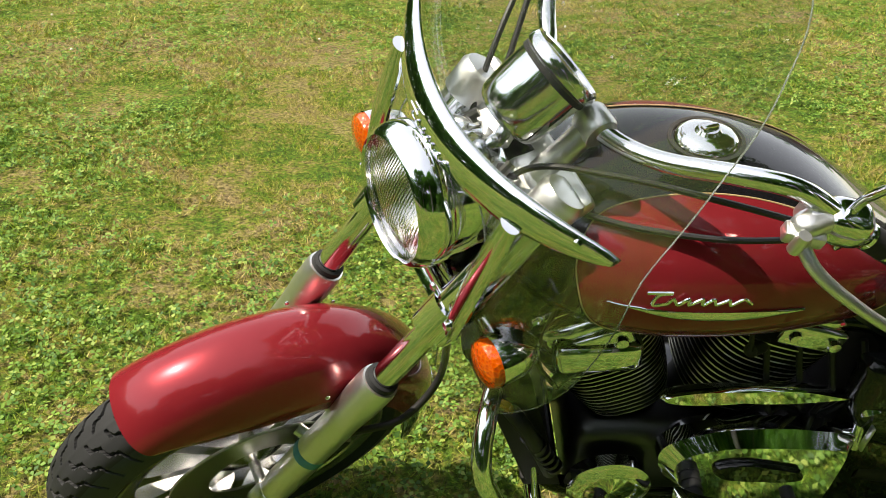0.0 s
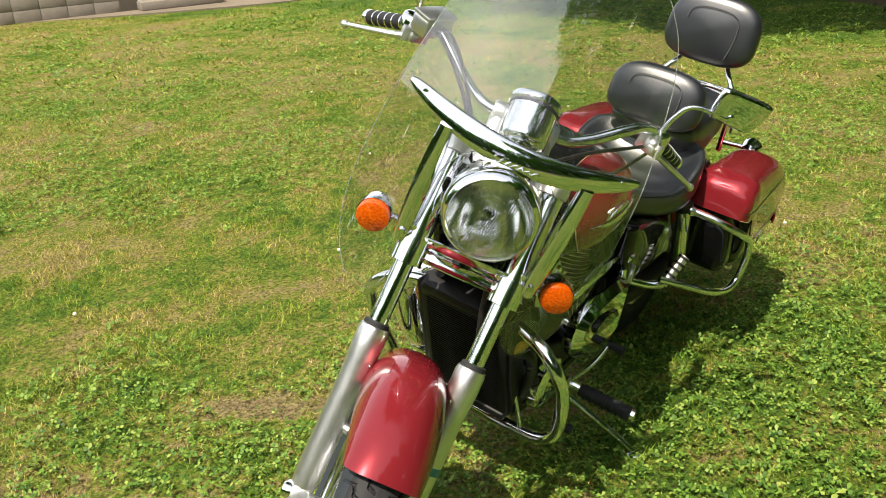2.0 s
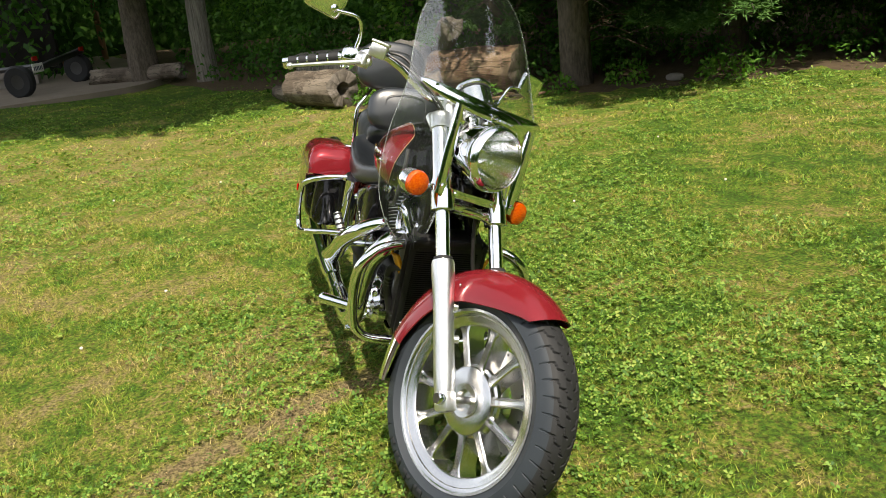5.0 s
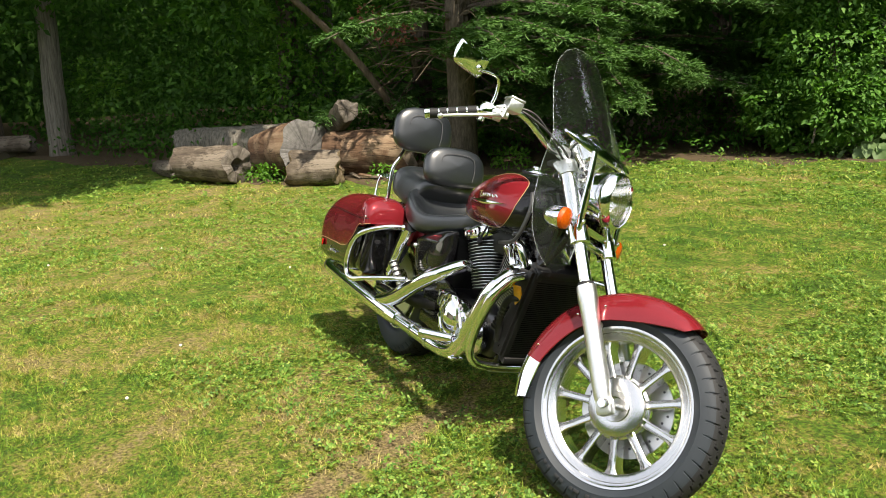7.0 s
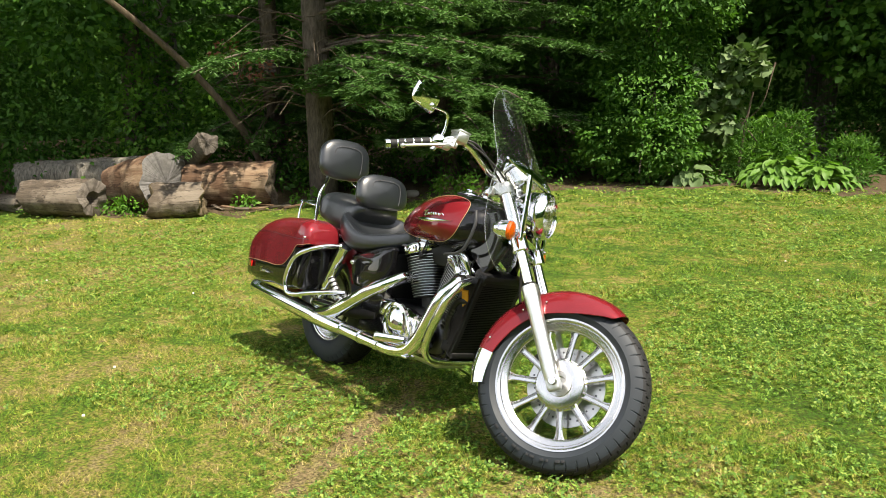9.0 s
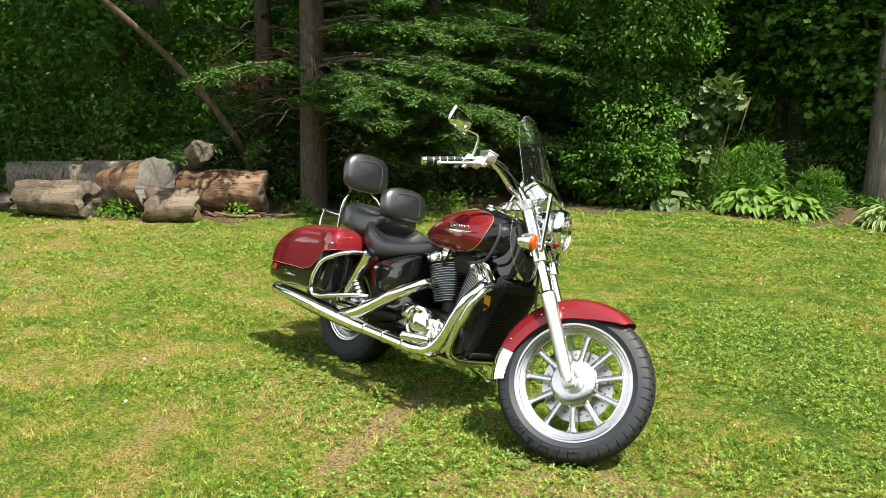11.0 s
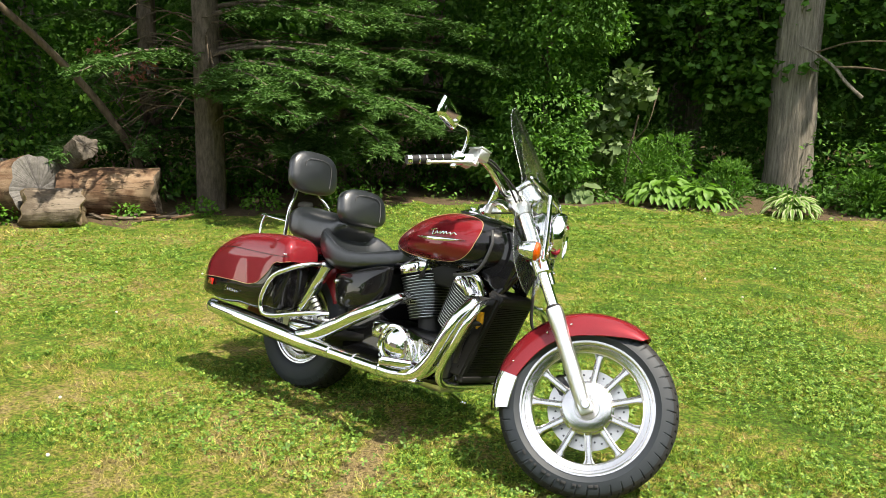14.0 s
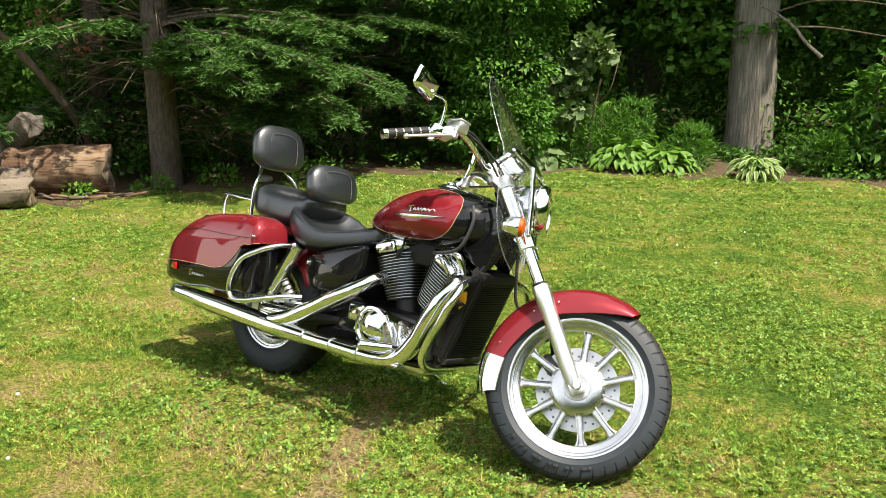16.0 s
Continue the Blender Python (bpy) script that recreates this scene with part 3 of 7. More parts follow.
scrawl = [(-0.055, 0.012), (-0.030, 0.016), (-0.043, 0.010), (-0.047, -0.012), (-0.034, -0.008), (-0.028, 0.003), (-0.022, -0.008), (-0.012, 0.004), (-0.010, -0.008),
          (0.002, 0.004), (0.004, -0.008), (0.014, 0.004), (0.018, -0.007), (0.030, 0.002), (0.034, -0.008), (0.046, 0.004), (0.056, -0.006)]
steered("script_emblem", tube([(1.2905 - 1.45 * a * a, a * 0.95, 1.064 + 0.6 * b) for a, b in scrawl], 0.0015, 8, 130), CHROME, shield, "raised chrome script emblem")

# handlebar: one bent bar, with risers
bar_half = [(1.085, 0.0, 1.060), (1.085, 0.055, 1.060), (1.062, 0.100, 1.055), (1.040, 0.150, 1.075), (1.000, 0.210, 1.108), (0.950, 0.262, 1.118), (0.885, 0.315, 1.074), (0.765, 0.404, 1.004)]
bar = [(x, -y, z) for x, y, z in bar_half[:0:-1]] + bar_half
bars = steered("handlebar", tube(bar, 0.0128, 18, 120), CHROME, label="bent chrome handlebar")
for s in (-1, 1):
    steered("riser", joined(tube([(1.150, s * 0.055, 0.985), (1.090, s * 0.055, 1.056)], [0.020, 0.017], 20), lathe([(0, -0.018), (0.022, -0.018), (0.024, -0.014), (0.024, 0.014), (0.022, 0.018), (0, 0.018)], 24, pose(1.085, s * 0.055, 1.060, 90))), SATIN, bars, "satin aluminium handlebar riser")
    a, b = np.array((0.875, s * 0.3225, 1.069)), np.array((0.757, s * 0.410, 1.000))
    grip = steered("grip", tube([a, b], 0.0172, 22), RUBBER, bars, "black rubber grip with chrome bands")
    for u in (0.0, 0.22, 0.42, 0.62, 0.80, 1.0):
        c0, c1 = a + (b - a) * (u - 0.02), a + (b - a) * (u + (0.012 if u < 1 else 0.09))
        steered("band", tube([c0, c1], 0.0182 if u < 1 else 0.0188, 22), CHROME, grip)
    hub_at = a + (a - b) * 0.22
    steered("switch_housing", joined(ball(0.030, 0.026, 0.026, Matrix.Translation(hub_at) @ pose(0, 0, 0, 0, 0, s * -37), 18, 3.2),
                                     rbox(0.024, 0.020, 0.030, 0.004, Matrix.Translation(hub_at + np.array((-0.01, s * 0.006, -0.028))))), CHROME, bars, "chrome switch housing")
    perch = hub_at + np.array((0.040, -s * 0.012, 0.004))
    steered("lever_perch", joined(ball(0.030, 0.018, 0.018, Matrix.Translation(perch), 14, 3.0), tube([perch, perch + np.array((0.028, s * 0.014, -0.004))], 0.010, 14)), SATIN, bars)
    grip_yaw = s * -37
    steered("perch_clamp", joined(rbox(0.030, 0.040, 0.044, 0.005, Matrix.Translation(hub_at + np.array((0.030, -s * 0.022, 0.0))) @ pose(0, 0, 0, 0, 0, grip_yaw)),
                                  rbox(0.048, 0.022, 0.020, 0.004, Matrix.Translation(perch + np.array((0.016, s * 0.006, -0.006))) @ pose(0, 0, 0, 0, 0, grip_yaw)),
                                  *[lathe([(0, 0.007), (0.0045, 0.007), (0.006, 0.0)], 12, Matrix.Translation(hub_at + np.array((0.030 + q, -s * 0.022, 0.021)))) for q in (-0.008, 0.009)],
                                  lathe([(0, 0.016), (0.0075, 0.016), (0.0085, 0.012), (0.0085, -0.014), (0, -0.016)], 16, Matrix.Translation(perch + np.array((0.030, s * 0.014, -0.004))))), SATIN, bars, "cast aluminium lever clamp with bolts")
    lev = [perch + np.array((0.022, s * 0.010, -0.010)), perch + np.array((0.016, s * 0.050, -0.026)), perch + np.array((-0.024, s * 0.100, -0.054)), perch + np.array((-0.082, s * 0.150, -0.088)), perch + np.array((-0.096, s * 0.161, -0.097))]
    steered("lever", joined(tube(lev, [0.010, 0.009, 0.0078, 0.007, 0.007], 14, 30, flat=0.75), ball(0.0105, 0.0105, 0.0105, Matrix.Translation(lev[-1]), 14)), SATIN, bars, "satin aluminium hand lever")
    # mirror
    root = hub_at + np.array((0.006, 0, 0.022))
    top = np.array((0.912, 0.412, 1.200)) if s > 0 else np.array((0.882, -0.392, 1.186))
    mirror = new("mirror")
    mirror.parent = BIKE
    mirror.empty_display_size = 0.04
    tagged(mirror, "chrome mirror on a bent stem")
    steered("stem", tube([root, root + np.array((0.006, s * 0.006, 0.045)), root + np.array((0.004, s * 0.030, 0.085)), top], [0.0065, 0.0058, 0.0055, 0.0055], 12, 24), CHROME, mirror)
    outline = [tuple(q) for q in catmull([(-0.058, -0.034), (0.0, -0.040), (0.040, -0.040), (0.058, -0.020), (0.068, 0.022), (0.060, 0.036), (0.0, 0.040), (-0.050, 0.040), (-0.062, 0.030), (-0.064, -0.020), (-0.058, -0.034)], 44)[:-1]]
    turn = radians(14)
    face = Matrix(((-0.38, 0.151, -0.913, 0.848), (-0.904, 0.159, 0.4, -0.424), (0.198, 0.976, 0.076, 1.206), (0, 0, 0, 1))) if s < 0 else Matrix(((-math.sin(turn), 0, -math.cos(turn), 0.893), (s * math.cos(turn), 0, -s * math.sin(turn), s * 0.430), (0, 1, 0, 1.222), (0, 0, 0, 1)))
    sec = [[(*(np.array(q) * k), z) for q in outline] for k, z in ((0.45, -0.0145), (0.84, -0.0135), (0.95, -0.009), (1.0, -0.001), (0.985, 0.004))]
    steered("shell", moved(loft(sec), face), CHROME, mirror, "chrome mirror shell")
    steered("mirror_glass", moved(plate([(0.95 * x, 0.95 * y) for x, y in outline], 0.002, pose(0, 0, 0.0055)), face), MIRROR, mirror, "reflecting mirror glass")
    steered("ball_joint", ball(0.012, 0.012, 0.012, Matrix.Translation(top + np.array((-0.008, s * 0.004, 0.004))), 12), CHROME, mirror)
steered("master_cylinder", joined(rbox(0.080, 0.050, 0.040, 0.006, pose(0.962, -0.262, 1.124, 0, 4, -38)), rbox(0.084, 0.054, 0.009, 0.003, pose(0.962, -0.262, 1.148, 0, 4, -38))), SATIN, bars, "satin brake fluid reservoir")
for pts in ([(0.935, -0.27, 1.115), (1.02, -0.20, 1.13), (1.12, -0.10, 1.03), (1.18, -0.04, 0.95), (1.21, -0.02, 0.85)],
            [(0.925, -0.285, 1.100), (1.00, -0.23, 1.12), (1.12, -0.13, 1.06), (1.19, -0.06, 0.96), (1.20, 0.0, 0.86)],
            [(0.92, 0.30, 1.075), (1.00, 0.22, 1.065), (1.10, 0.13, 1.055), (1.18, 0.06, 1.02), (1.21, 0.02, 0.86)],
            [(0.90, 0.31, 1.060), (0.99, 0.25, 1.020), (1.08, 0.18, 1.000), (1.16, 0.09, 0.97), (1.19, 0.03, 0.85)]):
    steered("cable", tube(pts, 0.0042, 8, 40), CABLE, bars, "black control cable")

# speedometer
CUP = pose(1.140, 0, 1.094, 0, -48, 0)
gauge = steered("speedometer", lathe([(0.0, -0.062), (0.036, -0.061), (0.045, -0.056), (0.049, -0.048), (0.0505, -0.030), (0.052, 0.026), (0.0555, 0.029), (0.0565, 0.037), (0.053, 0.044), (0.049, 0.042), (0.048, 0.034)], 48, CUP), CHROME, label="round chrome speedometer")
steered("gasket", lathe([(0.0518, 0.018), (0.0532, 0.019), (0.0532, 0.025), (0.0518, 0.026)], 40, CUP), RUBBER, gauge)
steered("dial", lathe([(0.0, 0.033), (0.047, 0.033), (0.047, 0.031)], 40, CUP), DIAL, gauge)
steered("glass", lathe([(0.0, 0.041), (0.03, 0.0405), (0.0475, 0.0385)], 40, CUP), GLASS, gauge).visible_shadow = False
steered("gauge_bracket", joined(tube([(1.165, 0, 1.045), (1.185, 0, 0.985)], 0.014, 14), rbox(0.03, 0.11, 0.016, 0.005, pose(1.19, 0, 0.985))), CHROME, gauge)
for k in (-1, 1):
    steered("wire_bundle", tube([(1.19, k * 0.045, 1.02), (1.235, k * 0.055, 0.985), (1.222, k * 0.04, 0.92), (1.20, k * 0.03, 0.84)], 0.007, 8), CABLE, gauge)

# fuel tank
t_half = curve([(0.555, 0.050), (0.60, 0.098), (0.68, 0.145), (0.78, 0.180), (0.90, 0.200), (1.00, 0.198), (1.08, 0.172), (1.14, 0.128), (1.175, 0.075), (1.190, 0.02)])
t_top = curve([(0.555, 0.825), (0.62, 0.868), (0.72, 0.930), (0.82, 0.966), (0.92, 0.982), (1.00, 0.980), (1.08, 0.966), (1.14, 0.944), (1.175, 0.915), (1.190, 0.885)])
t_mid = curve([(0.555, 0.790), (0.70, 0.820), (0.90, 0.842), (1.05, 0.850), (1.19, 0.855)])
t_bot = curve([(0.555, 0.755), (0.62, 0.742), (0.80, 0.738), (1.00, 0.742), (1.10, 0.755), (1.16, 0.785), (1.19, 0.83)])


def tank_point(x, ang, lift=0.0):
    """ang: 0 at the left flank, 90 on top (degrees)."""
    c, s = math.cos(radians(ang)), math.sin(radians(ang))
    zc = t_mid(x)
    y = t_half(x) * math.copysign(abs(c) ** (2 / 2.25), c)
    z = zc + ((t_top(x) - zc) if s > 0 else (zc - t_bot(x))) * math.copysign(abs(s) ** (2 / 2.25), s)
    return np.array((x - 0.015, y * (1 + lift * 5), z + lift * s))


xs = np.concatenate([np.linspace(0.555, 1.10, 40), np.linspace(1.11, 1.19, 12)])
tank = part("fuel_tank", loft([[tank_point(x, a) for a in np.linspace(0, 360, 72, endpoint=False)] for x in xs]), BLACK, BIKE, "two-tone black and dark red teardrop fuel tank", 60)
edge = [(0.605, 2), (0.660, -24), (0.760, -40), (0.880, -43), (0.990, -38), (1.058, -18), (1.088, 12), (1.084, 38), (1.050, 56), (0.960, 63), (0.840, 62), (0.740, 54), (0.660, 38), (0.618, 18), (0.605, 2)]
rim_line = catmull(edge, 120)[:-1]


def panel_shape(lift):
    v, f, n, rings = [], [], len(rim_line), 16
    c0 = np.array((0.86, 12.0))
    for r in range(rings + 1):
        for q in rim_line:
            p = c0 + (q - c0) * max(r, 0.02) / rings
            o = tank_point(p[0], p[1])
            d = tank_point(p[0] + 1e-4, p[1]) - o
            e = tank_point(p[0], p[1] + 1e-2) - o
            nrm = np.cross(e, d)
            nrm /= np.linalg.norm(nrm) + 1e-12
            if nrm[1] * 1.0 + nrm[2] * 0.4 < 0:
                nrm = -nrm
            v.append(tuple(o + nrm * lift))
    for r in range(rings):
        for k in range(n):
            j = (k + 1) % n
            f.append((r * n + k, r * n + j, (r + 1) * n + j, (r + 1) * n + k))
    return v, f


flank = panel_shape(0.0016)
twin("red_panel", flank, RED, tank, "dark red teardrop tank panel", 60)
ring_pts = [flank[0][16 * len(rim_line) + k] for k in range(len(rim_line))]
ring_pts.append(ring_pts[0])
twin("pinstripe", tube(ring_pts, 0.0012, 6, 240), STRIPE, tank, "thin gold pinstripe")
part("cap_gasket", lathe([(0.046, -0.004), (0.0515, -0.004), (0.0515, 0.0035), (0.046, 0.004)], 40, pose(0.890, 0, 0.9825, 0, 2, 0), True), RUBBER, tank)
part("filler_cap", joined(lathe([(0.0, 0.020), (0.014, 0.020), (0.018, 0.015), (0.034, 0.012), (0.042, 0.006), (0.044, 0.0), (0.044, -0.006)], 40, pose(0.890, 0, 0.9825, 0, 2, 0)),
                          rbox(0.026, 0.010, 0.008, 0.003, pose(0.890, 0, 1.004, 0, 2, 20))), CHROME, tank, "round chrome filler cap")
for s in (-1, 1):
    blade = []
    for k in range(26):
        u = k / 25
        x = 0.790 + 0.262 * u
        p = tank_point(x, 8 - 3 * math.sin(math.pi * u), 0)
        w = 0.0075 * math.sin(math.pi * min(1, u * 1.05 + 0.02)) ** 0.8 + 0.0006
        blade.append([(p[0], s * (p[1] + 0.0035 + 0.0030 * math.cos(t)), p[2] + w * math.sin(t) - 0.004) for t in np.linspace(0, 2 * math.pi, 10, endpoint=False)])
    badge = part("emblem", loft(blade), CHROME, tank, "chrome winged tank emblem")
    pts = []
    for k, (a, b) in enumerate(scrawl):
        x = 0.925 - s * a * 1.25
        pts.append((x, s * (tank_point(x, 12)[1] + 0.007), tank_point(x, 12)[2] + b * 0.8 + 0.006))
    part("script", tube(pts, 0.0026, 8, 110), CHROME, badge)
part("tank_hose", tube([(0.975, -0.150, 0.722), (1.07, -0.160, 0.742), (1.115, -0.160, 0.778), (1.139, -0.150, 0.865), (1.123, -0.142, 0.925)], 0.0068, 10, 40), HOSE, tank, "grey rubber hose")
part("neck_cover", joined(*[moved(plate([(1.07, 0.915), (1.190, 0.940), (1.240, 0.862), (1.222, 0.79), (1.190, 0.705), (1.145, 0.69), (1.06, 0.74), (1.09, 0.83)], 0.03, None, 0.008),
                                  Matrix(((1, 0, 0, 0), (0, 0, -1, s * 0.074), (0, 1, 0, 0), (0, 0, 0, 1)))) for s in (-1, 1)]), BLACK, BIKE, "black steering head cover")

# seats
def cushion(xs, half, top, bot, dish=0.0, n=2.6, seg=56):
    rings = []
    for x in xs:
        a, zt, zb = half(x), top(x), bot(x)
        zc = zb + 0.45 * (zt - zb)
        ring = []
        for t in np.linspace(0, 2 * math.pi, seg, endpoint=False):
            c, s = math.cos(t), math.sin(t)
            y = a * math.copysign(abs(c) ** (2 / n), c)
            z = zc + ((zt - zc) if s > 0 else (zc - zb)) * math.copysign(abs(s) ** (2 / n), s)
            if s > 0:
                z -= dish(x) * (1 - (y / a) ** 4) * s if dish else 0
            ring.append((x, y, z))
        rings.append(ring)
    return loft(rings)


s_half = curve([(0.115, 0.105), (0.135, 0.150), (0.165, 0.180), (0.21, 0.197), (0.28, 0.200), (0.36, 0.186), (0.46, 0.152), (0.56, 0.112), (0.63, 0.088), (0.665, 0.055)])
s_top = curve([(0.115, 0.780), (0.130, 0.815), (0.155, 0.834), (0.20, 0.838), (0.25, 0.818), (0.30, 0.784), (0.34, 0.764), (0.42, 0.758), (0.50, 0.768), (0.58, 0.784), (0.64, 0.790), (0.665, 0.765)])
s_bot = curve([(0.115, 0.725), (0.16, 0.690), (0.20, 0.650), (0.26, 0.625), (0.34, 0.632), (0.49, 0.660), (0.60, 0.690), (0.665, 0.722)])
s_dish = curve([(0.115, 0.0), (0.140, 0.010), (0.165, 0.050), (0.20, 0.094), (0.27, 0.104), (0.33, 0.080), (0.40, 0.046), (0.48, 0.020), (0.58, 0.004), (0.665, 0.0)])
seat = part("rider_seat", cushion(np.concatenate([np.linspace(0.115, 0.32, 34), np.linspace(0.33, 0.665, 24)]), s_half, s_top, s_bot, s_dish, 3.3, 88), VINYL, BIKE, "black vinyl scooped bucket rider seat", 70)
for s in (-1, 1):
    welt = []
    for x in np.linspace(0.135, 0.60, 26):
        a, zt, zb = s_half(x), s_top(x), s_bot(x)
        zc = zb + 0.45 * (zt - zb)
        k = 0.955
        up = math.sqrt(1 - k ** 3.3)
        welt.append((x, s * a * k, zc + (zt - zc) * up ** (2 / 3.3) - s_dish(x) * (1 - k ** 4) * up))
    part("piping", tube(welt, 0.0020, 8), VINYL, seat)
p_half = curve([(-0.235, 0.085), (-0.20, 0.118), (-0.10, 0.132), (0.02, 0.138), (0.12, 0.136), (0.17, 0.124), (0.20, 0.09)])
p_top = curve([(-0.235, 0.845), (-0.20, 0.876), (-0.10, 0.882), (0.02, 0.878), (0.12, 0.874), (0.17, 0.866), (0.20, 0.850)])
p_bot = curve([(-0.235, 0.772), (-0.20, 0.738), (-0.12, 0.712), (0.0, 0.692), (0.07, 0.692), (0.12, 0.722), (0.17, 0.782), (0.20, 0.812)])
part("passenger_seat", moved(cushion(np.linspace(-0.235, 0.20, 32), p_half, p_top, p_bot, None, 3.0), pose(0.028, 0, 0.004)), VINYL, BIKE, "black vinyl passenger seat", 70)


def pad(cx, cz, wide, tall, deep, lean, name, label):
    outline_n = 3.0
    rings = []
    for k in range(13):
        u = -1 + 2 * k / 12
        grow = (1 - abs(u) ** 3.2) ** (1 / 2.6)
        rings.append([(u * deep, wide * grow * math.copysign(abs(math.cos(t)) ** (2 / outline_n), math.cos(t)) * (1 - 0.07 * math.sin(t)),
                       tall * grow * math.copysign(abs(math.sin(t)) ** (2 / outline_n), math.sin(t)))
                      for t in np.linspace(0, 2 * math.pi, 48, endpoint=False)] if grow > 0.02 else
                     [(u * deep, 0.02 * wide * math.cos(t), 0.02 * tall * math.sin(t)) for t in np.linspace(0, 2 * math.pi, 48, endpoint=False)])
    m = pose(cx, 0, cz, 0, lean, 0)
    p = part(name, moved(loft(rings), m), VINYL, BIKE, label, 80)
    arc = [(deep * 0.99, wide * 0.56 * a, tall * b) for a, b in ((-1.0, 0.15), (-0.92, 0.42), (-0.6, 0.56), (0, 0.60), (0.6, 0.56), (0.92, 0.42), (1.0, 0.15), (0.98, -0.3), (0.86, -0.72))]
    part("stitched_seam", moved(tube(arc, 0.0016, 6), m), SEAM, p)
    return p


pad(0.208, 0.925, 0.145, 0.088, 0.046, -16, "rider_backrest", "black vinyl rider backrest pad")
pad(-0.193, 1.062, 0.150, 0.108, 0.042, -12, "passenger_backrest", "black vinyl passenger backrest pad")
part("backrest_post", tube([(0.165, 0, 0.86), (0.120, 0, 0.80), (0.11, 0, 0.74)], 0.010, 12), CHROME, BIKE)
for s in (-1, 1):
    part("backrest_post", tube([(-0.215, s * 0.075, 1.00), (-0.205, s * 0.078, 0.955), (-0.176, s * 0.108, 0.915), (-0.158, s * 0.138, 0.86), (-0.152, s * 0.142, 0.70)], 0.0085, 14, 40, flat=0.7), CHROME, BIKE, "bent chrome backrest post")

# luggage rack
rack = part("luggage_rack", joined(*[tube([(-0.20, s * 0.095, 0.800), (-0.30, s * 0.100, 0.804), (-0.40, s * 0.095, 0.810), (-0.455, s * 0.070, 0.812), (-0.465, 0, 0.812)], 0.006, 10) for s in (-1, 1)]), CHROME, BIKE, "small chrome luggage rack")
for k in range(5):
    part("rack_bar", tube([(-0.245 - 0.044 * k, -0.104, 0.806), (-0.265 - 0.044 * k, 0, 0.814), (-0.245 - 0.044 * k, 0.104, 0.806)], [0.005, 0.0075, 0.005], 10), CHROME, rack)
for s in (-1, 1):
    part("rack_leg", tube([(-0.40, s * 0.095, 0.808), (-0.405, s * 0.105, 0.76), (-0.39, s * 0.115, 0.69)], 0.006, 10), CHROME, rack)

# rear fender
rear_skirt = curve([(0, 0.12), (0.3, 0.13), (0.6, 0.13), (0.85, 0.11), (1.0, 0.07)])
tail = part("rear_fender", fender_shape(RC, 0.425, 0.132, rear_skirt, radians(26), radians(186), 52), RED, BIKE, "glossy dark red rear fender")
part("tail_lamp", ball(0.035, 0.06, 0.05, pose(-0.395, 0, 0.50), 16, 3), RED_LENS, tail, "red tail lamp")
for s in (-1, 1):
    part("indicator", joined(lathe([(0, -0.06), (0.026, -0.048), (0.035, -0.02), (0.037, 0.0)], 28, pose(-0.40, s * 0.20, 0.66, 0, -88, 0)), tube([(-0.385, s * 0.18, 0.66), (-0.36, s * 0.10, 0.66)], 0.009, 12)), CHROME, tail)

# saddlebags
b_top = curve([(-0.462, 0.505), (-0.44, 0.560), (-0.40, 0.618), (-0.33, 0.675), (-0.22, 0.715), (-0.08, 0.736), (0.06, 0.744), (0.18, 0.740), (0.26, 0.722), (0.305, 0.690), (0.325, 0.655)])
b_mid = curve([(-0.462, 0.462), (-0.42, 0.468), (-0.20, 0.482), (-0.075, 0.488), (-0.02, 0.506), (0.03, 0.548), (0.075, 0.595), (0.12, 0.612), (0.22, 0.620), (0.325, 0.632)])
b_bot = curve([(-0.462, 0.420), (-0.445, 0.385), (-0.40, 0.368), (-0.20, 0.372), (-0.02, 0.384), (0.02, 0.40), (0.06, 0.47), (0.095, 0.585)])
b_in, b_out = 0.165, 0.362


def bag_y(x, z, side, zt, zb):
    """Half-breadth of the bag's rounded section at a height."""
    c, hgt = (zt + zb) / 2, (zt - zb) / 2
    u = min(1.0, abs(z - c) / hgt)
    w = (b_out - b_in) / 2
    ends = curve([(-0.462, 0.72), (-0.43, 0.88), (-0.34, 0.97), (-0.1, 1.0), (0.18, 1.0), (0.28, 0.95), (0.325, 0.80)])(x)
    return (b_in + b_out) / 2 - 0.006 + side * w * ends * (1 - u ** 4.2) ** (1 / 3.0)


def bag_half(xs, upper):
    rings = []
    for x in xs:
        zt, zm = b_top(x), b_mid(x)
        zb = b_bot(x) if x < 0.095 else zm - 0.02
        full_b = min(zb, zm - 0.10)
        ring = []
        if upper:
            lo, hi = zm, zt
            zs = [lo + (hi - lo) * (1 - (1 - k / 14) ** 1.6) for k in range(15)]
            ring = [(x, bag_y(x, z, 1, zt, full_b), z) for z in zs] + [(x, bag_y(x, z, -1, zt, full_b), z) for z in zs[::-1]]
        else:
            lo, hi = zb, zm - 0.0008
            zs = [hi - (hi - lo) * (1 - (1 - k / 14) ** 1.6) for k in range(15)]
            ring = [(x, bag_y(x, z, 1, zt, full_b) - 0.002, z) for z in zs] + [(x, bag_y(x, z, -1, zt, full_b) + 0.002, z) for z in zs[::-1]]
        rings.append(ring)
    return loft(rings)


def bag_ends(g):
    """Draws the bag's ends to their true length."""
    return [(0.06 + 0.43 * (x - 0.06) if x > 0.06 else -0.3 + 1.17 * (x + 0.3) if x < -0.3 else x, y, z) for x, y, z in g[0]], g[1]


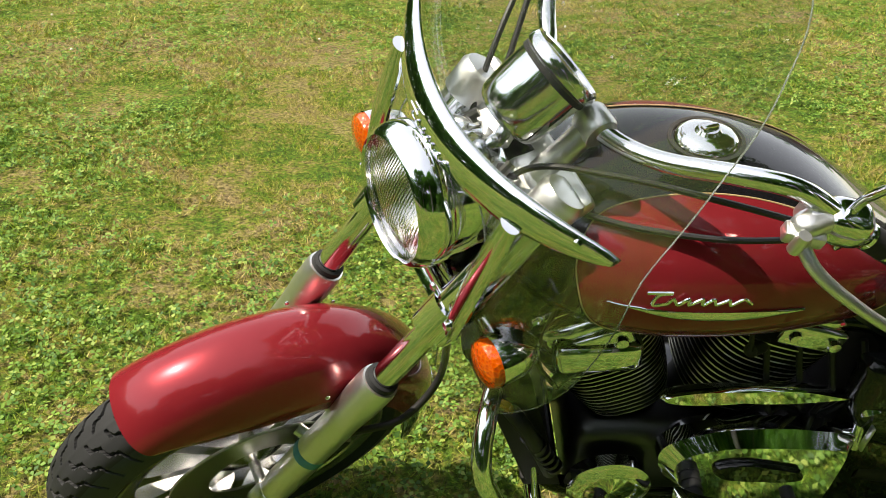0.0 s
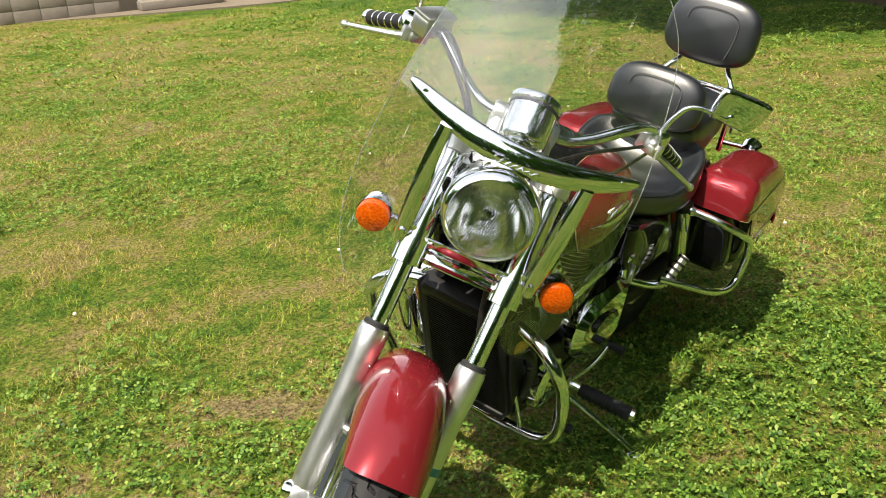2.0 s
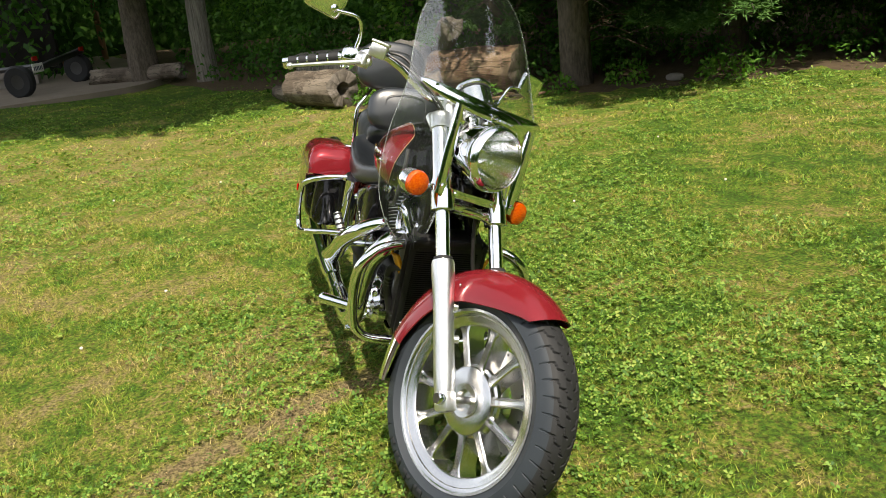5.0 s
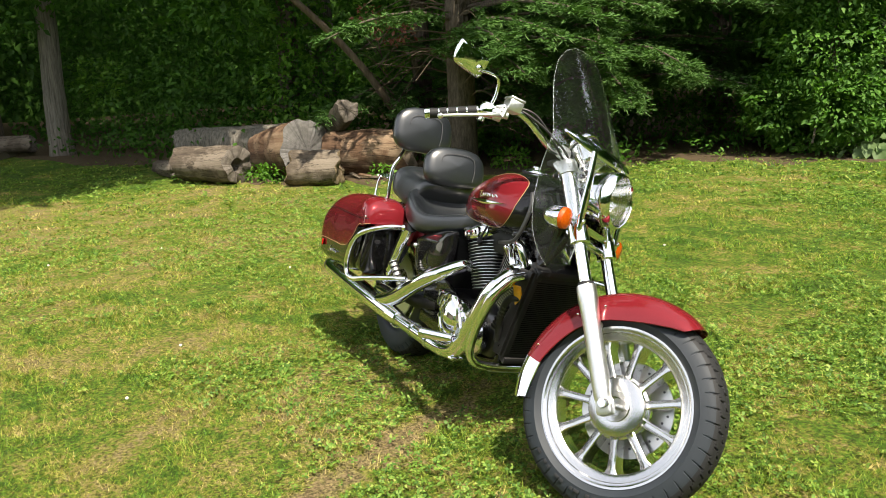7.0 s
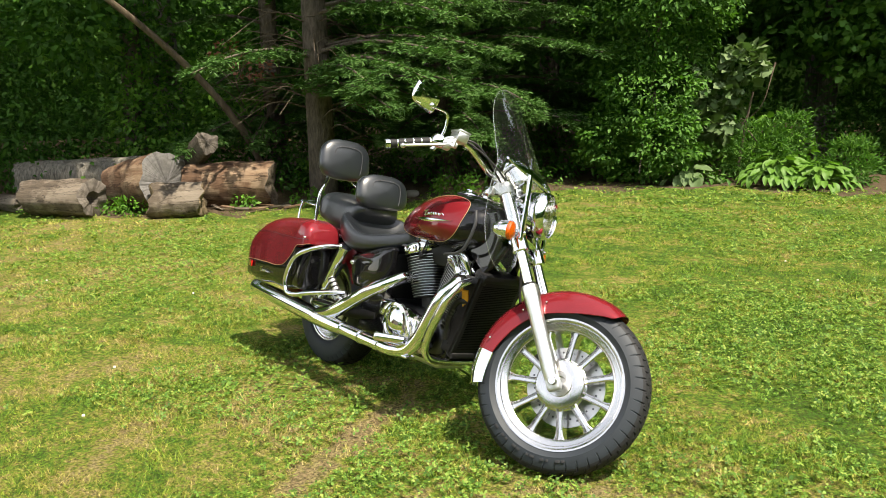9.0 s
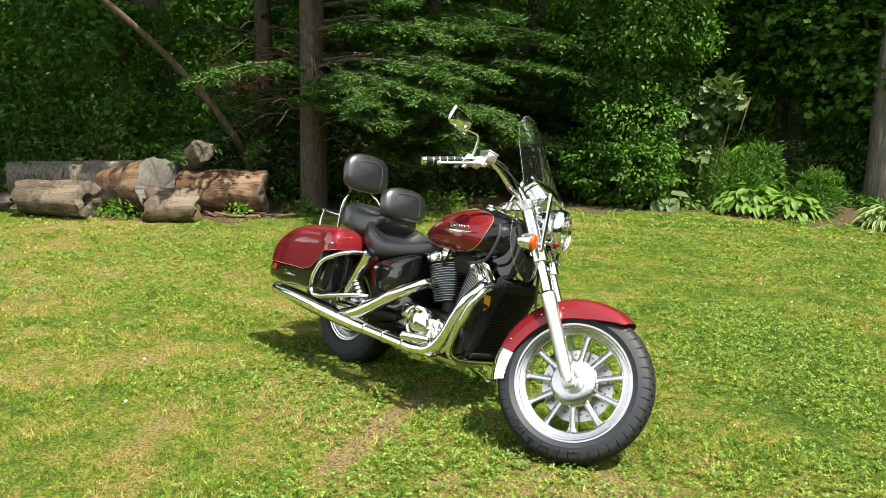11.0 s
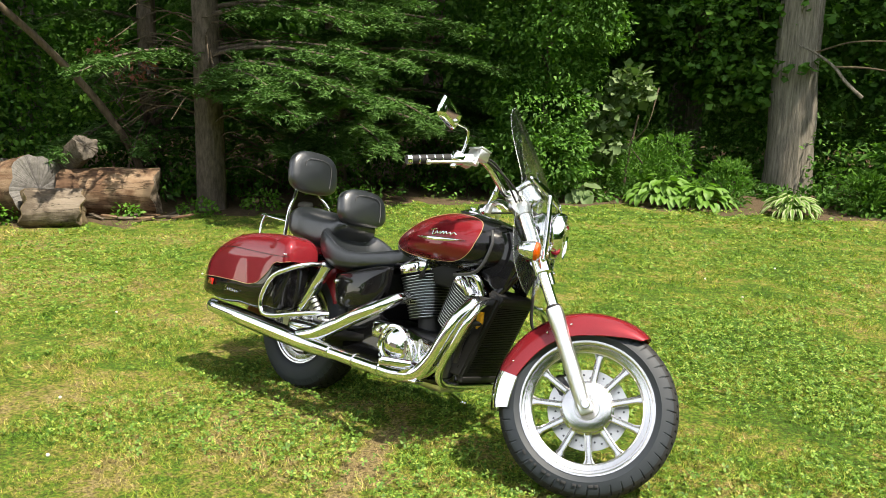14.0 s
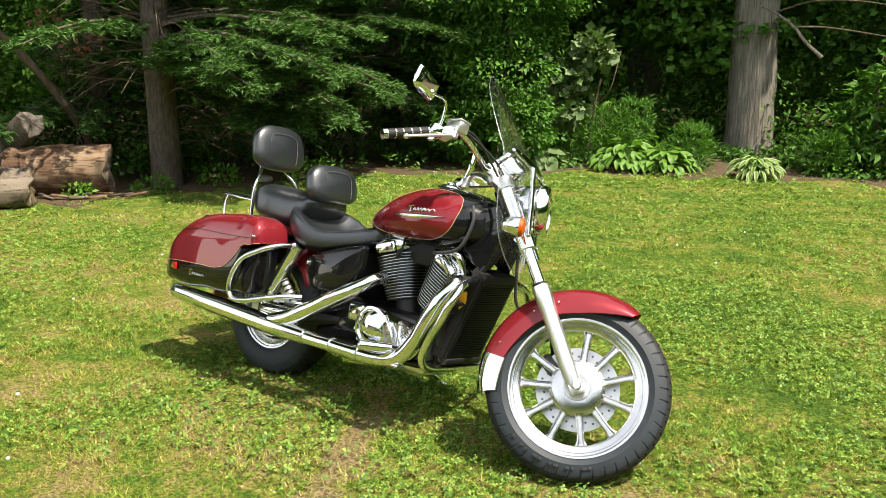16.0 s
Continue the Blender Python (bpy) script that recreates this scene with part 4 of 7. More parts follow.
for s in (1, -1):
    side = (lambda g: g) if s > 0 else flipped
    bag = new("saddlebag")
    bag.parent = BIKE
    bag.empty_display_size = 0.05
    tagged(bag, "hard saddlebag, dark red above and gloss black below")
    part("lid", side(bag_ends(bag_half(np.concatenate([np.linspace(-0.462, -0.40, 10), np.linspace(-0.38, 0.27, 30), np.linspace(0.28, 0.325, 10)]), True))), RED, bag, "dark red bag shell", 50)
    part("lower_shell", side(bag_ends(bag_half(np.concatenate([np.linspace(-0.462, -0.40, 10), np.linspace(-0.38, 0.095, 30)]), False))), BLACK, bag, "gloss black lower shell", 50)
    nose = []
    for x in np.linspace(0.02, 0.145, 14):
        u = (x - 0.02) / 0.125
        zb, zt = 0.392 + 0.20 * max(0, u - 0.45) ** 1.8 / 0.34, 0.628
        nose.append(super_ring(x, 0.078 * (1 - 0.30 * u ** 3), (zb + zt) / 2, (zt - zb) / 2, (zt - zb) / 2, 4.5, 36, 4.5))
    part("front_shell", side(moved(loft(nose), pose(0, 0.250, 0))), BLACK, bag, "gloss black front of the bag", 50)
    line = [(x, bag_y(x, b_mid(x), 1, b_top(x), min(b_bot(x) if x < 0.095 else b_mid(x) - 0.02, b_mid(x) - 0.10)) + 0.0005, b_mid(x)) for x in np.linspace(-0.455, 0.32, 50)]
    part("pinstripe", side(bag_ends(tube(line, 0.0012, 6, 100))), STRIPE, bag)
    seam_z = curve([(-0.40, 0.615), (-0.34, 0.628), (-0.05, 0.642), (0.15, 0.646), (0.32, 0.652)])
    gap = [(x, bag_y(x, seam_z(x), 1, b_top(x), min(b_bot(x) if x < 0.095 else b_mid(x) - 0.02, b_mid(x) - 0.10)) + 0.0002, seam_z(x)) for x in np.linspace(-0.395, 0.318, 40)]
    part("lid_seam", side(bag_ends(tube(gap, 0.0013, 6, 80))), PLASTIC, bag)
    part("latch_plate", side(rbox(0.055, 0.003, 0.007, 0.001, pose(0.130, b_out - 0.008, 0.660))), CHROME, bag, "small chrome name plate")
    part("marker", side(rbox(0.058, 0.008, 0.032, 0.003, pose(-0.398, bag_y(-0.398, 0.447, 1, b_top(-0.398), b_bot(-0.398)), 0.447, 0, 0, 14))), RED_LENS, bag, "red side reflector")
    sc = [(-0.215 - (-1 if s > 0 else 1) * a * 1.0 * -1, b_out - 0.0055, 0.436 + b * 0.9) for a, b in scrawl]
    part("script", side(tube(sc, 0.0016, 6, 90)), CHROME, bag, "small chrome script emblem")
    part("guard_rail", side(tube([(0.245, 0.205, 0.640), (0.238, 0.275, 0.635), (0.215, 0.338, 0.616), (0.170, 0.368, 0.588), (0.110, 0.374, 0.552), (0.068, 0.376, 0.490), (0.053, 0.374, 0.425),
                                  (0.075, 0.368, 0.380), (0.140, 0.360, 0.378), (0.225, 0.335, 0.402), (0.285, 0.270, 0.420), (0.33, 0.20, 0.430)], 0.0115, 14, 90)), CHROME, bag, "chrome saddlebag guard rail")

# shocks, swing arm, side covers
for s in (-1, 1):
    shock = part("rear_shock", joined(tube([(0.246, s * 0.180, 0.645), (0.120, s * 0.180, 0.430)], 0.0325, 24), tube([(0.126, s * 0.180, 0.438), (0.070, s * 0.180, 0.330)], 0.020, 18)), CHROME, BIKE, "chrome-covered rear shock")
    part("shock_bolt", lathe([(0, -0.012), (0.012, -0.010), (0.016, 0)], 18, pose(0.248, s * 0.212, 0.640, s * -90 + 180)), CHROME, shock)
    for k in range(5):
        c = np.array((0.126, s * 0.180, 0.438)) + np.array((-0.485, 0, -0.874)) * (0.022 * k)
        part("coil", tube([c, c + np.array((-0.485, 0, -0.874)) * 0.008], 0.026, 18), CHROME, shock)
    part("swing_arm", tube([(0.0, s * 0.125, 0.333), (0.25, s * 0.12, 0.33), (0.50, s * 0.10, 0.36)], [0.026, 0.028, 0.03], 14), PLASTIC, BIKE)
    rim_c = np.array(catmull([(0.282, 0.612), (0.46, 0.664), (0.600, 0.695), (0.614, 0.660), (0.600, 0.572), (0.53, 0.500), (0.40, 0.474), (0.325, 0.478), (0.292, 0.550), (0.282, 0.612)], 56)[:-1])
    mid_c = rim_c.mean(0)
    cover = loft([[(mid_c[0] + (q[0] - mid_c[0]) * k, s * (0.128 + w), mid_c[1] + (q[1] - mid_c[1]) * k) for q in rim_c[::s]] for k, w in
                  ((1.0, 0.0), (1.0, 0.020), (0.985, 0.028), (0.95, 0.034), (0.80, 0.0415), (0.5, 0.0475), (0.2, 0.050), (0.02, 0.0505))])
    cov = part("side_cover", cover, BLACK, BIKE, "gloss black side cover", 60)
    part("cover_bolt", lathe([(0, -0.010), (0.010, -0.008), (0.013, 0)], 18, pose(0.310, s * 0.170, 0.580, s * -90 + 180)), CHROME, cov)
part("frame_rail", joined(*[tube([(1.12, s * 0.05, 0.90), (0.80, s * 0.07, 0.745), (0.50, s * 0.09, 0.70), (0.20, s * 0.115, 0.665), (-0.10, s * 0.13, 0.66)], 0.017, 12) for s in (-1, 1)],
                          *[tube([(1.175, s * 0.05, 0.83), (1.125, s * 0.085, 0.60), (1.055, s * 0.10, 0.36), (1.00, s * 0.10, 0.285), (0.80, s * 0.10, 0.270), (0.52, s * 0.10, 0.28), (0.42, s * 0.10, 0.42), (0.36, s * 0.10, 0.64)], 0.0175, 12) for s in (-1, 1)]), BLACK, BIKE, "black tubular frame")
for s in (-1, 1):
    part("pivot_plate", moved(plate([(0.37, 0.27), (0.60, 0.25), (0.68, 0.33), (0.66, 0.46), (0.50, 0.50), (0.38, 0.44)], 0.016, None, 0.005), Matrix(((1, 0, 0, 0), (0, 0, -1, s * 0.118), (0, 1, 0, 0), (0, 0, 0, 1)))), BLACK, BIKE, "black swing arm pivot plate")
part("battery_box", rbox(0.24, 0.20, 0.24, 0.02, pose(0.45, 0, 0.55)), PLASTIC, BIKE)
part("airbox", rbox(0.36, 0.15, 0.12, 0.03, pose(0.84, 0, 0.715)), PLASTIC, BIKE)

# engine
CR, CFR = Vector((0.790, 0, 0.416)), Vector((0.876, 0, 0.412))
engine = new("engine")
engine.parent = BIKE
engine.empty_display_size = 0.05
tagged(engine, "black finned V-twin engine with chrome covers")
part("crankcase", rbox(0.42, 0.22, 0.20, 0.04, pose(0.80, 0, 0.36), 3), DARK_STEEL, engine, "dark metal crankcase")
part("gearbox", rbox(0.30, 0.20, 0.12, 0.03, pose(0.62, 0, 0.40), 3), DARK_STEEL, engine)
part("oil_pan", rbox(0.34, 0.19, 0.08, 0.03, pose(0.80, 0, 0.265), 3), SATIN, engine, "dull aluminium oil pan")


def fin_shape(a, b, thick, n=2.9):
    out, seg = [], 36
    for t in np.linspace(0, 2 * math.pi, seg, endpoint=False):
        out.append((a * math.copysign(abs(math.cos(t)) ** (2 / n), math.cos(t)), b * math.copysign(abs(math.sin(t)) ** (2 / n), math.sin(t))))
    g = loft([[(0.97 * x, 0.97 * y, -thick) for x, y in out], [(x, y, -thick * 0.6) for x, y in out], [(x, y, thick * 0.6) for x, y in out], [(0.97 * x, 0.97 * y, thick) for x, y in out]])
    ids = [1 if seg <= k < 2 * seg else 0 for k in range(len(g[1]))]
    return g, ids


for base, lean in ((CR, -17), (CFR, 27)):
    m = Matrix.Translation(base) @ pose(0, 0, 0, 0, lean, 0)
    part("cylinder_barrel", lathe([(0.0, 0.02), (0.055, 0.02), (0.066, 0.28), (0.0, 0.28)], 32, m), FIN_BLACK, engine, "black cylinder barrel")
    for k in range(16):
        h0 = 0.095 + 0.0118 * k
        a = 0.076 + 0.032 * (k / 15) ** 0.8
        g, ids = fin_shape(a, 0.092 + 0.018 * (k / 15), 0.0024)
        part("fin", moved(g, m @ pose(0, 0, h0)), [FIN_BLACK, FIN_EDGE], engine, mat_index=ids)
    part("cylinder_head_cover", joined(ball(0.098, 0.106, 0.040, m @ pose(0, 0, 0.312), 22, 3.6), rbox(0.12, 0.15, 0.03, 0.01, m @ pose(0, 0, 0.338))), CHROME, engine, "chrome cylinder head cover")
    for s in (-1, 1):
        part("head_bolt", lathe([(0, 0.014), (0.010, 0.012), (0.013, 0.004), (0.013, -0.01)], 6, m @ pose(0.02, s * 0.104, 0.302, -s * 90)), CHROME, engine)
        part("head_side_cover", joined(rbox(0.105, 0.018, 0.046, 0.008, m @ pose(-0.012, s * 0.108, 0.306), 3), *[lathe([(0, 0.012), (0.009, 0.011), (0.011, 0.0)], 16, m @ pose(q, s * 0.114, 0.308, -s * 90)) for q in (-0.045, 0.022)]), CHROME, engine, "chrome rocker side cover")
        part("spark_plug_cap", joined(tube([(*(m @ Vector((0.045, s * 0.105, 0.262))),), (*(m @ Vector((0.078, s * 0.128, 0.270))),)], 0.0105, 14), tube([(*(m @ Vector((0.078, s * 0.128, 0.270))),), (*(m @ Vector((0.085, s * 0.105, 0.315))),), (*(m @ Vector((0.03, s * 0.06, 0.36))),)], 0.0042, 8)), CABLE, engine, "black spark plug cap and lead")

# right covers
R = Matrix(((1, 0, 0, 0), (0, 0, -1, 0), (0, 1, 0, 0), (0, 0, 0, 1)))  # x, y of an outline become x, z; its z points right
def right_cover(pts, thick, y, bevel, name, mat, label=""):
    return part(name, moved(plate(catmull([*pts, pts[0]], 48)[:-1], thick, None, bevel), Matrix.Translation((0, -y, 0)) @ R), mat, engine, label)
def left_cover(pts, thick, y, bevel, name, mat, label=""):
    return part(name, moved(plate(catmull([*pts, pts[0]], 48)[:-1], thick, None, bevel), Matrix.Translation((0, y, 0)) @ R), mat, engine, label)
right_cover([(0.64, 0.36), (0.67, 0.43), (0.75, 0.455), (0.84, 0.44), (0.93, 0.425), (0.975, 0.38), (0.965, 0.32), (0.90, 0.275), (0.78, 0.265), (0.68, 0.29)], 0.06, 0.138, 0.018, "clutch_housing", CHROME_OLD, "chrome clutch housing")
part("clutch_cover", lathe([(0.090, 0.0), (0.089, 0.010), (0.085, 0.016), (0.074, 0.018), (0.069, 0.013), (0.064, 0.016), (0.050, 0.024), (0.030, 0.030), (0.014, 0.033), (0.0, 0.034)], 44, pose(0.728, -0.160, 0.380, 90)), CHROME, engine, "round chrome clutch cover")
part("pump_cover", lathe([(0.036, 0.0), (0.035, 0.010), (0.031, 0.015), (0.025, 0.015), (0.022, 0.012), (0.016, 0.018), (0.0, 0.022)], 32, pose(0.905, -0.162, 0.358, 90)), CHROME, engine, "round chrome cover")
for a in np.linspace(0, 6.28, 13)[:-1]:
    part("case_bolt", lathe([(0.0, 0.010), (0.006, 0.010), (0.0075, 0.0)], 10, pose(0.80 + 0.155 * math.cos(a), -0.166, 0.36 + 0.078 * math.sin(a), 90)), STEEL, engine)
for k, (hx, hz, hr) in enumerate(((0.815, 0.398, 0.030), (0.865, 0.300, 0.022), (0.690, 0.315, 0.018), (0.940, 0.405, 0.020))):
    part("case_boss", lathe([(hr, 0.0), (hr * 0.96, 0.010), (hr * 0.8, 0.016), (hr * 0.55, 0.016), (hr * 0.5, 0.010), (0.0, 0.014)], 24, pose(hx, -0.160, hz, 90)), CHROME, engine)
for pts in ([(0.80, -0.170, 0.430), (0.84, -0.180, 0.390), (0.86, -0.176, 0.330), (0.83, -0.170, 0.290)], [(0.88, -0.170, 0.415), (0.895, -0.182, 0.37), (0.93, -0.176, 0.325)]):
    part("oil_line", tube(pts, 0.0065, 10), CHROME, engine)
part("timing_box", rbox(0.085, 0.05, 0.075, 0.014, pose(0.615, -0.135, 0.420), 3), CHROME, engine, "chrome starter cover")
part("intake_elbow", tube([(0.93, -0.06, 0.72), (1.0, -0.10, 0.70), (1.04, -0.10, 0.655)], 0.024, 16), CHROME, engine)
for pts in ([(1.02, -0.12, 0.70), (1.06, -0.13, 0.665), (1.08, -0.12, 0.61)], [(1.00, -0.10, 0.735), (1.07, -0.12, 0.73), (1.10, -0.10, 0.66)]):
    part("coolant_pipe", tube(pts, 0.014, 12), CHROME, engine, "short chrome coolant pipe")
# left covers
left_cover([(0.572, 0.368), (0.568, 0.440), (0.574, 0.520), (0.600, 0.538), (0.70, 0.552), (0.80, 0.545), (0.872, 0.512), (0.882, 0.462), (0.85, 0.405), (0.78, 0.368), (0.68, 0.356), (0.60, 0.356)], 0.07, 0.152, 0.022, "generator_housing", CHROME, "large chrome left engine cover")
# Black oval plate set on the chrome left cover
left_cover([(0.66, 0.475), (0.74, 0.497), (0.80, 0.485), (0.78, 0.455), (0.70, 0.445), (0.65, 0.452)], 0.012, 0.190, 0.004, "dark_oval", BLACK)
part("stator_cover", lathe([(0.074, 0.0), (0.072, 0.020), (0.060, 0.028), (0.045, 0.030), (0.043, 0.026), (0.0, 0.030)], 44, pose(0.945, 0.135, 0.365, -90)), CHROME, engine, "round chrome stator cover")
left_cover([(0.60, 0.60), (0.70, 0.622), (0.84, 0.618), (0.90, 0.60), (0.86, 0.585), (0.70, 0.588)], 0.02, 0.135, 0.006, "trim_strip", CHROME)
part("horn_cover", rbox(0.135, 0.06, 0.060, 0.016, pose(1.005, 0.100, 0.668, 0, 6, 0), 3), CHROME, engine, "chrome horn cover")
part("ignition_lock", joined(tube([(0.585, 0.135, 0.61), (0.575, 0.165, 0.59)], 0.017, 16), tube([(0.578, 0.150, 0.575), (0.572, 0.162, 0.50)], 0.010, 12)), CHROME, engine)
part("ignition_key", rbox(0.004, 0.012, 0.06, 0.002, pose(0.572, 0.178, 0.545)), STEEL, engine, "key hanging from the ignition")
for k in range(4):
    part("wiring", tube([(0.60 + 0.05 * k, 0.10, 0.69), (0.585 + 0.045 * k, 0.13, 0.62 - 0.02 * k), (0.60 + 0.03 * k, 0.12, 0.55), (0.62, 0.10, 0.49)], 0.0055, 8), CABLE, engine)

# exhaust
pipe = new("exhaust")
pipe.parent = BIKE
pipe.empty_display_size = 0.05
tagged(pipe, "chrome twin exhaust")
part("front_header", tube([(1.035, -0.085, 0.630), (1.090, -0.135, 0.640), (1.122, -0.180, 0.618), (1.094, -0.215, 0.560), (1.052, -0.228, 0.468), (1.005, -0.232, 0.375), (0.945, -0.236, 0.308), (0.860, -0.240, 0.283), (0.74, -0.242, 0.278), (0.42, -0.246, 0.280)], [0.026, 0.029, 0.032, 0.0325, 0.0325, 0.031, 0.030, 0.0285, 0.0285, 0.0285], 22, 90), CHROME, pipe, "chrome front exhaust pipe")
part("muffler", joined(tube([(0.44, -0.247, 0.281), (0.30, -0.250, 0.284), (0.10, -0.254, 0.292), (-0.20, -0.260, 0.304), (-0.42, -0.262, 0.312), (-0.475, -0.262, 0.315)], [0.032, 0.040, 0.043, 0.042, 0.037, 0.033], 26, 40),
                       tube([(0.415, -0.2465, 0.2805), (0.395, -0.247, 0.281)], 0.0335, 26)), CHROME, pipe, "long chrome muffler")
part("muffler_end", lathe([(0.034, 0.0), (0.034, 0.004), (0.022, 0.004), (0.020, -0.05), (0.0, -0.05)], 26, Matrix.Translation((-0.475, -0.262, 0.315)) @ pose(0, 0, 0, 0, -90, 0)), DARK_STEEL, pipe, "dark muffler opening")
part("rear_header", tube([(0.700, -0.070, 0.580), (0.690, -0.140, 0.570), (0.648, -0.205, 0.526), (0.560, -0.236, 0.470), (0.440, -0.240, 0.401), (0.370, -0.244, 0.362), (0.300, -0.247, 0.330), (0.22, -0.249, 0.306)], [0.026, 0.027, 0.028, 0.031, 0.034, 0.036, 0.036, 0.034], 26, 60), CHROME, pipe, "chrome rear exhaust pipe")
part("upper_muffler", tube([(0.34, -0.238, 0.352), (0.25, -0.234, 0.349), (0.15, -0.230, 0.343), (0.115, -0.229, 0.341), (0.103, -0.229, 0.340)], [0.030, 0.029, 0.026, 0.018, 0.006], 22, 34), CHROME, pipe, "short chrome upper muffler")
part("heat_shield", tube([(0.640, -0.218, 0.545), (0.610, -0.230, 0.520), (0.545, -0.243, 0.466), (0.470, -0.254, 0.405)], [0.006, 0.013, 0.014, 0.008], 16, 30), CHROME, pipe, "chrome heat shield")
for p, q in (((0.418, -0.2465, 0.2805), (0.398, -0.247, 0.281)), ((0.755, -0.2418, 0.2782), (0.735, -0.242, 0.2778)), ((0.60, -0.244, 0.279), (0.592, -0.244, 0.279))):
    part("clamp", tube([p, q], 0.0325, 22), CHROME_OLD, pipe)

# radiator, engine guard, pegs, stand
RAD = pose(1.114, 0, 0.495, 0, 19.5, 0)
radiator = part("radiator", rbox(0.055, 0.235, 0.36, 0.012, RAD), PLASTIC, BIKE, "black radiator with a grille")
part("top_tank", rbox(0.075, 0.215, 0.035, 0.012, RAD @ pose(-0.004, 0, 0.180)), PLASTIC, radiator)
part("bottom_tank", rbox(0.07, 0.225, 0.03, 0.01, RAD @ pose(0, 0, -0.182)), PLASTIC, radiator)
for k in range(38):
    part("radiator_fin", moved(rbox(0.003, 0.195, 0.0030, 0.0008), RAD @ pose(0.0272, 0, -0.148 + 0.0080 * k)), RADIATOR, radiator)
for s in (-1, 1):
    part("side_reflector", rbox(0.012, 0.029, 0.080, 0.004, pose(1.136, s * 0.134, 0.566, 0, 27, s * 58)), YELLOW, BIKE, "amber side reflector in a black holder")
    part("radiator_shroud", moved(plate([(1.02, 0.33), (1.075, 0.33), (1.192, 0.660), (1.11, 0.660)], 0.012, None, 0.004), Matrix.Translation((0, s * 0.122, 0)) @ R), PLASTIC, BIKE)
part("plug_box", joined(rbox(0.046, 0.022, 0.040, 0.005, pose(1.180, -0.098, 0.656, 0, 30, 0)), rbox(0.030, 0.006, 0.024, 0.003, pose(1.180, -0.110, 0.656, 0, 30, 0))), PLASTIC, BIKE, "grey plastic plug box")
for s in (-1, 1):
    part("frame_tube", tube([(1.228, s * 0.040, 0.800), (1.190, s * 0.062, 0.728), (1.140, s * 0.096, 0.640), (1.118, s * 0.105, 0.560), (1.060, s * 0.112, 0.360)], 0.0165, 16, 40), BLACK, BIKE, "gloss black frame tube")
    part("gusset_bolt", lathe([(0.0, 0.008), (0.007, 0.007), (0.009, 0.0)], 12, pose(1.136, s * 0.062, 0.752, -s * 90)), DARK_STEEL, BIKE)
    part("coolant_hose", tube([(1.150, s * 0.100, 0.560), (1.110, s * 0.150, 0.545), (1.075, s * 0.150, 0.470), (1.045, s * 0.130, 0.380)], 0.013, 14, 40), CABLE, BIKE, "black coolant hose")
    for k in range(7):
        q = (1.098 - 0.0085 * k, s * 0.151, 0.518 - 0.0145 * k)
        part("hose_spring", tube([q, (q[0] - 0.0035, q[1], q[2] - 0.006)], 0.0150, 14), DARK_STEEL, BIKE)
half_guard = [(1.150, 0.0, 0.640), (1.150, 0.10, 0.640), (1.172, 0.190, 0.630), (1.182, 0.235, 0.603), (1.180, 0.260, 0.570), (1.166, 0.267, 0.535), (1.140, 0.268, 0.477), (1.108, 0.262, 0.419), (1.074, 0.249, 0.350), (1.064, 0.230, 0.312), (1.062, 0.19, 0.290), (1.062, 0.10, 0.283), (1.062, 0.0, 0.283)]
loop = half_guard + [(x, -y, z) for x, y, z in half_guard[-2:0:-1]] + [half_guard[0]]
part("engine_guard", tube(loop, 0.0152, 16, 170), CHROME, BIKE, "chrome engine guard bar")
part("guard_brace", tube([(1.062, 0.155, 0.290), (1.072, 0.125, 0.38), (1.08, 0.105, 0.43)], 0.006, 10), CHROME, BIKE)
for s in (-1, 1):
    if s < 0:
        peg = part("foot_peg", tube([(0.905, -0.235, 0.336), (0.825, -0.322, 0.333)], [0.017, 0.0195], 20), CHROME, BIKE, "chrome foot peg over the exhaust")
        part("peg_end", ball(0.011, 0.021, 0.021, pose(0.823, -0.324, 0.333, 0, 0, 47), 14), CHROME, peg)
        part("peg_arm", tube([(0.93, -0.12, 0.34), (0.915, -0.18, 0.338), (0.903, -0.238, 0.336)], 0.013, 14), CHROME, peg)
    if s > 0:
        peg = part("foot_peg", tube([(0.765, s * 0.185, 0.255), (0.755, s * 0.335, 0.250)], [0.018, 0.0195], 18), RUBBER, BIKE, "ribbed black rubber foot peg with a chrome end")
        part("peg_end", tube([(0.7553, s * 0.332, 0.250), (0.7545, s * 0.345, 0.2495)], 0.0185, 18), CHROME, peg)
        part("peg_arm", tube([(0.80, s * 0.10, 0.275), (0.775, s * 0.15, 0.265), (0.764, s * 0.195, 0.256)], 0.013, 14), CHROME, peg)
        for k in range(7):
            part("rib", tube([(0.7645 - 0.0013 * k, s * (0.200 + 0.019 * k), 0.2545 - 0.0006 * k), (0.7642 - 0.0013 * k, s * (0.208 + 0.019 * k), 0.2543 - 0.0006 * k)], 0.0212, 18), RUBBER, peg)
    rest = part("passenger_peg", tube([(0.298, s * 0.205, 0.400), (0.240, s * 0.232, 0.488)], 0.0165, 16), SATIN, BIKE, "folded passenger foot peg with rubber ribs")
    for k in range(5):
        c = np.array((0.292 - 0.0115 * k, s * (0.208 + 0.0054 * k), 0.410 + 0.0172 * k))
        part("rib", tube([c, c + np.array((-0.0045, s * 0.0021, 0.0067))], 0.0188, 16), RUBBER, rest)
    part("peg_bracket", tube([(0.36, s * 0.12, 0.40), (0.325, s * 0.17, 0.393), (0.298, s * 0.205, 0.400)], 0.014, 12), CHROME, rest)
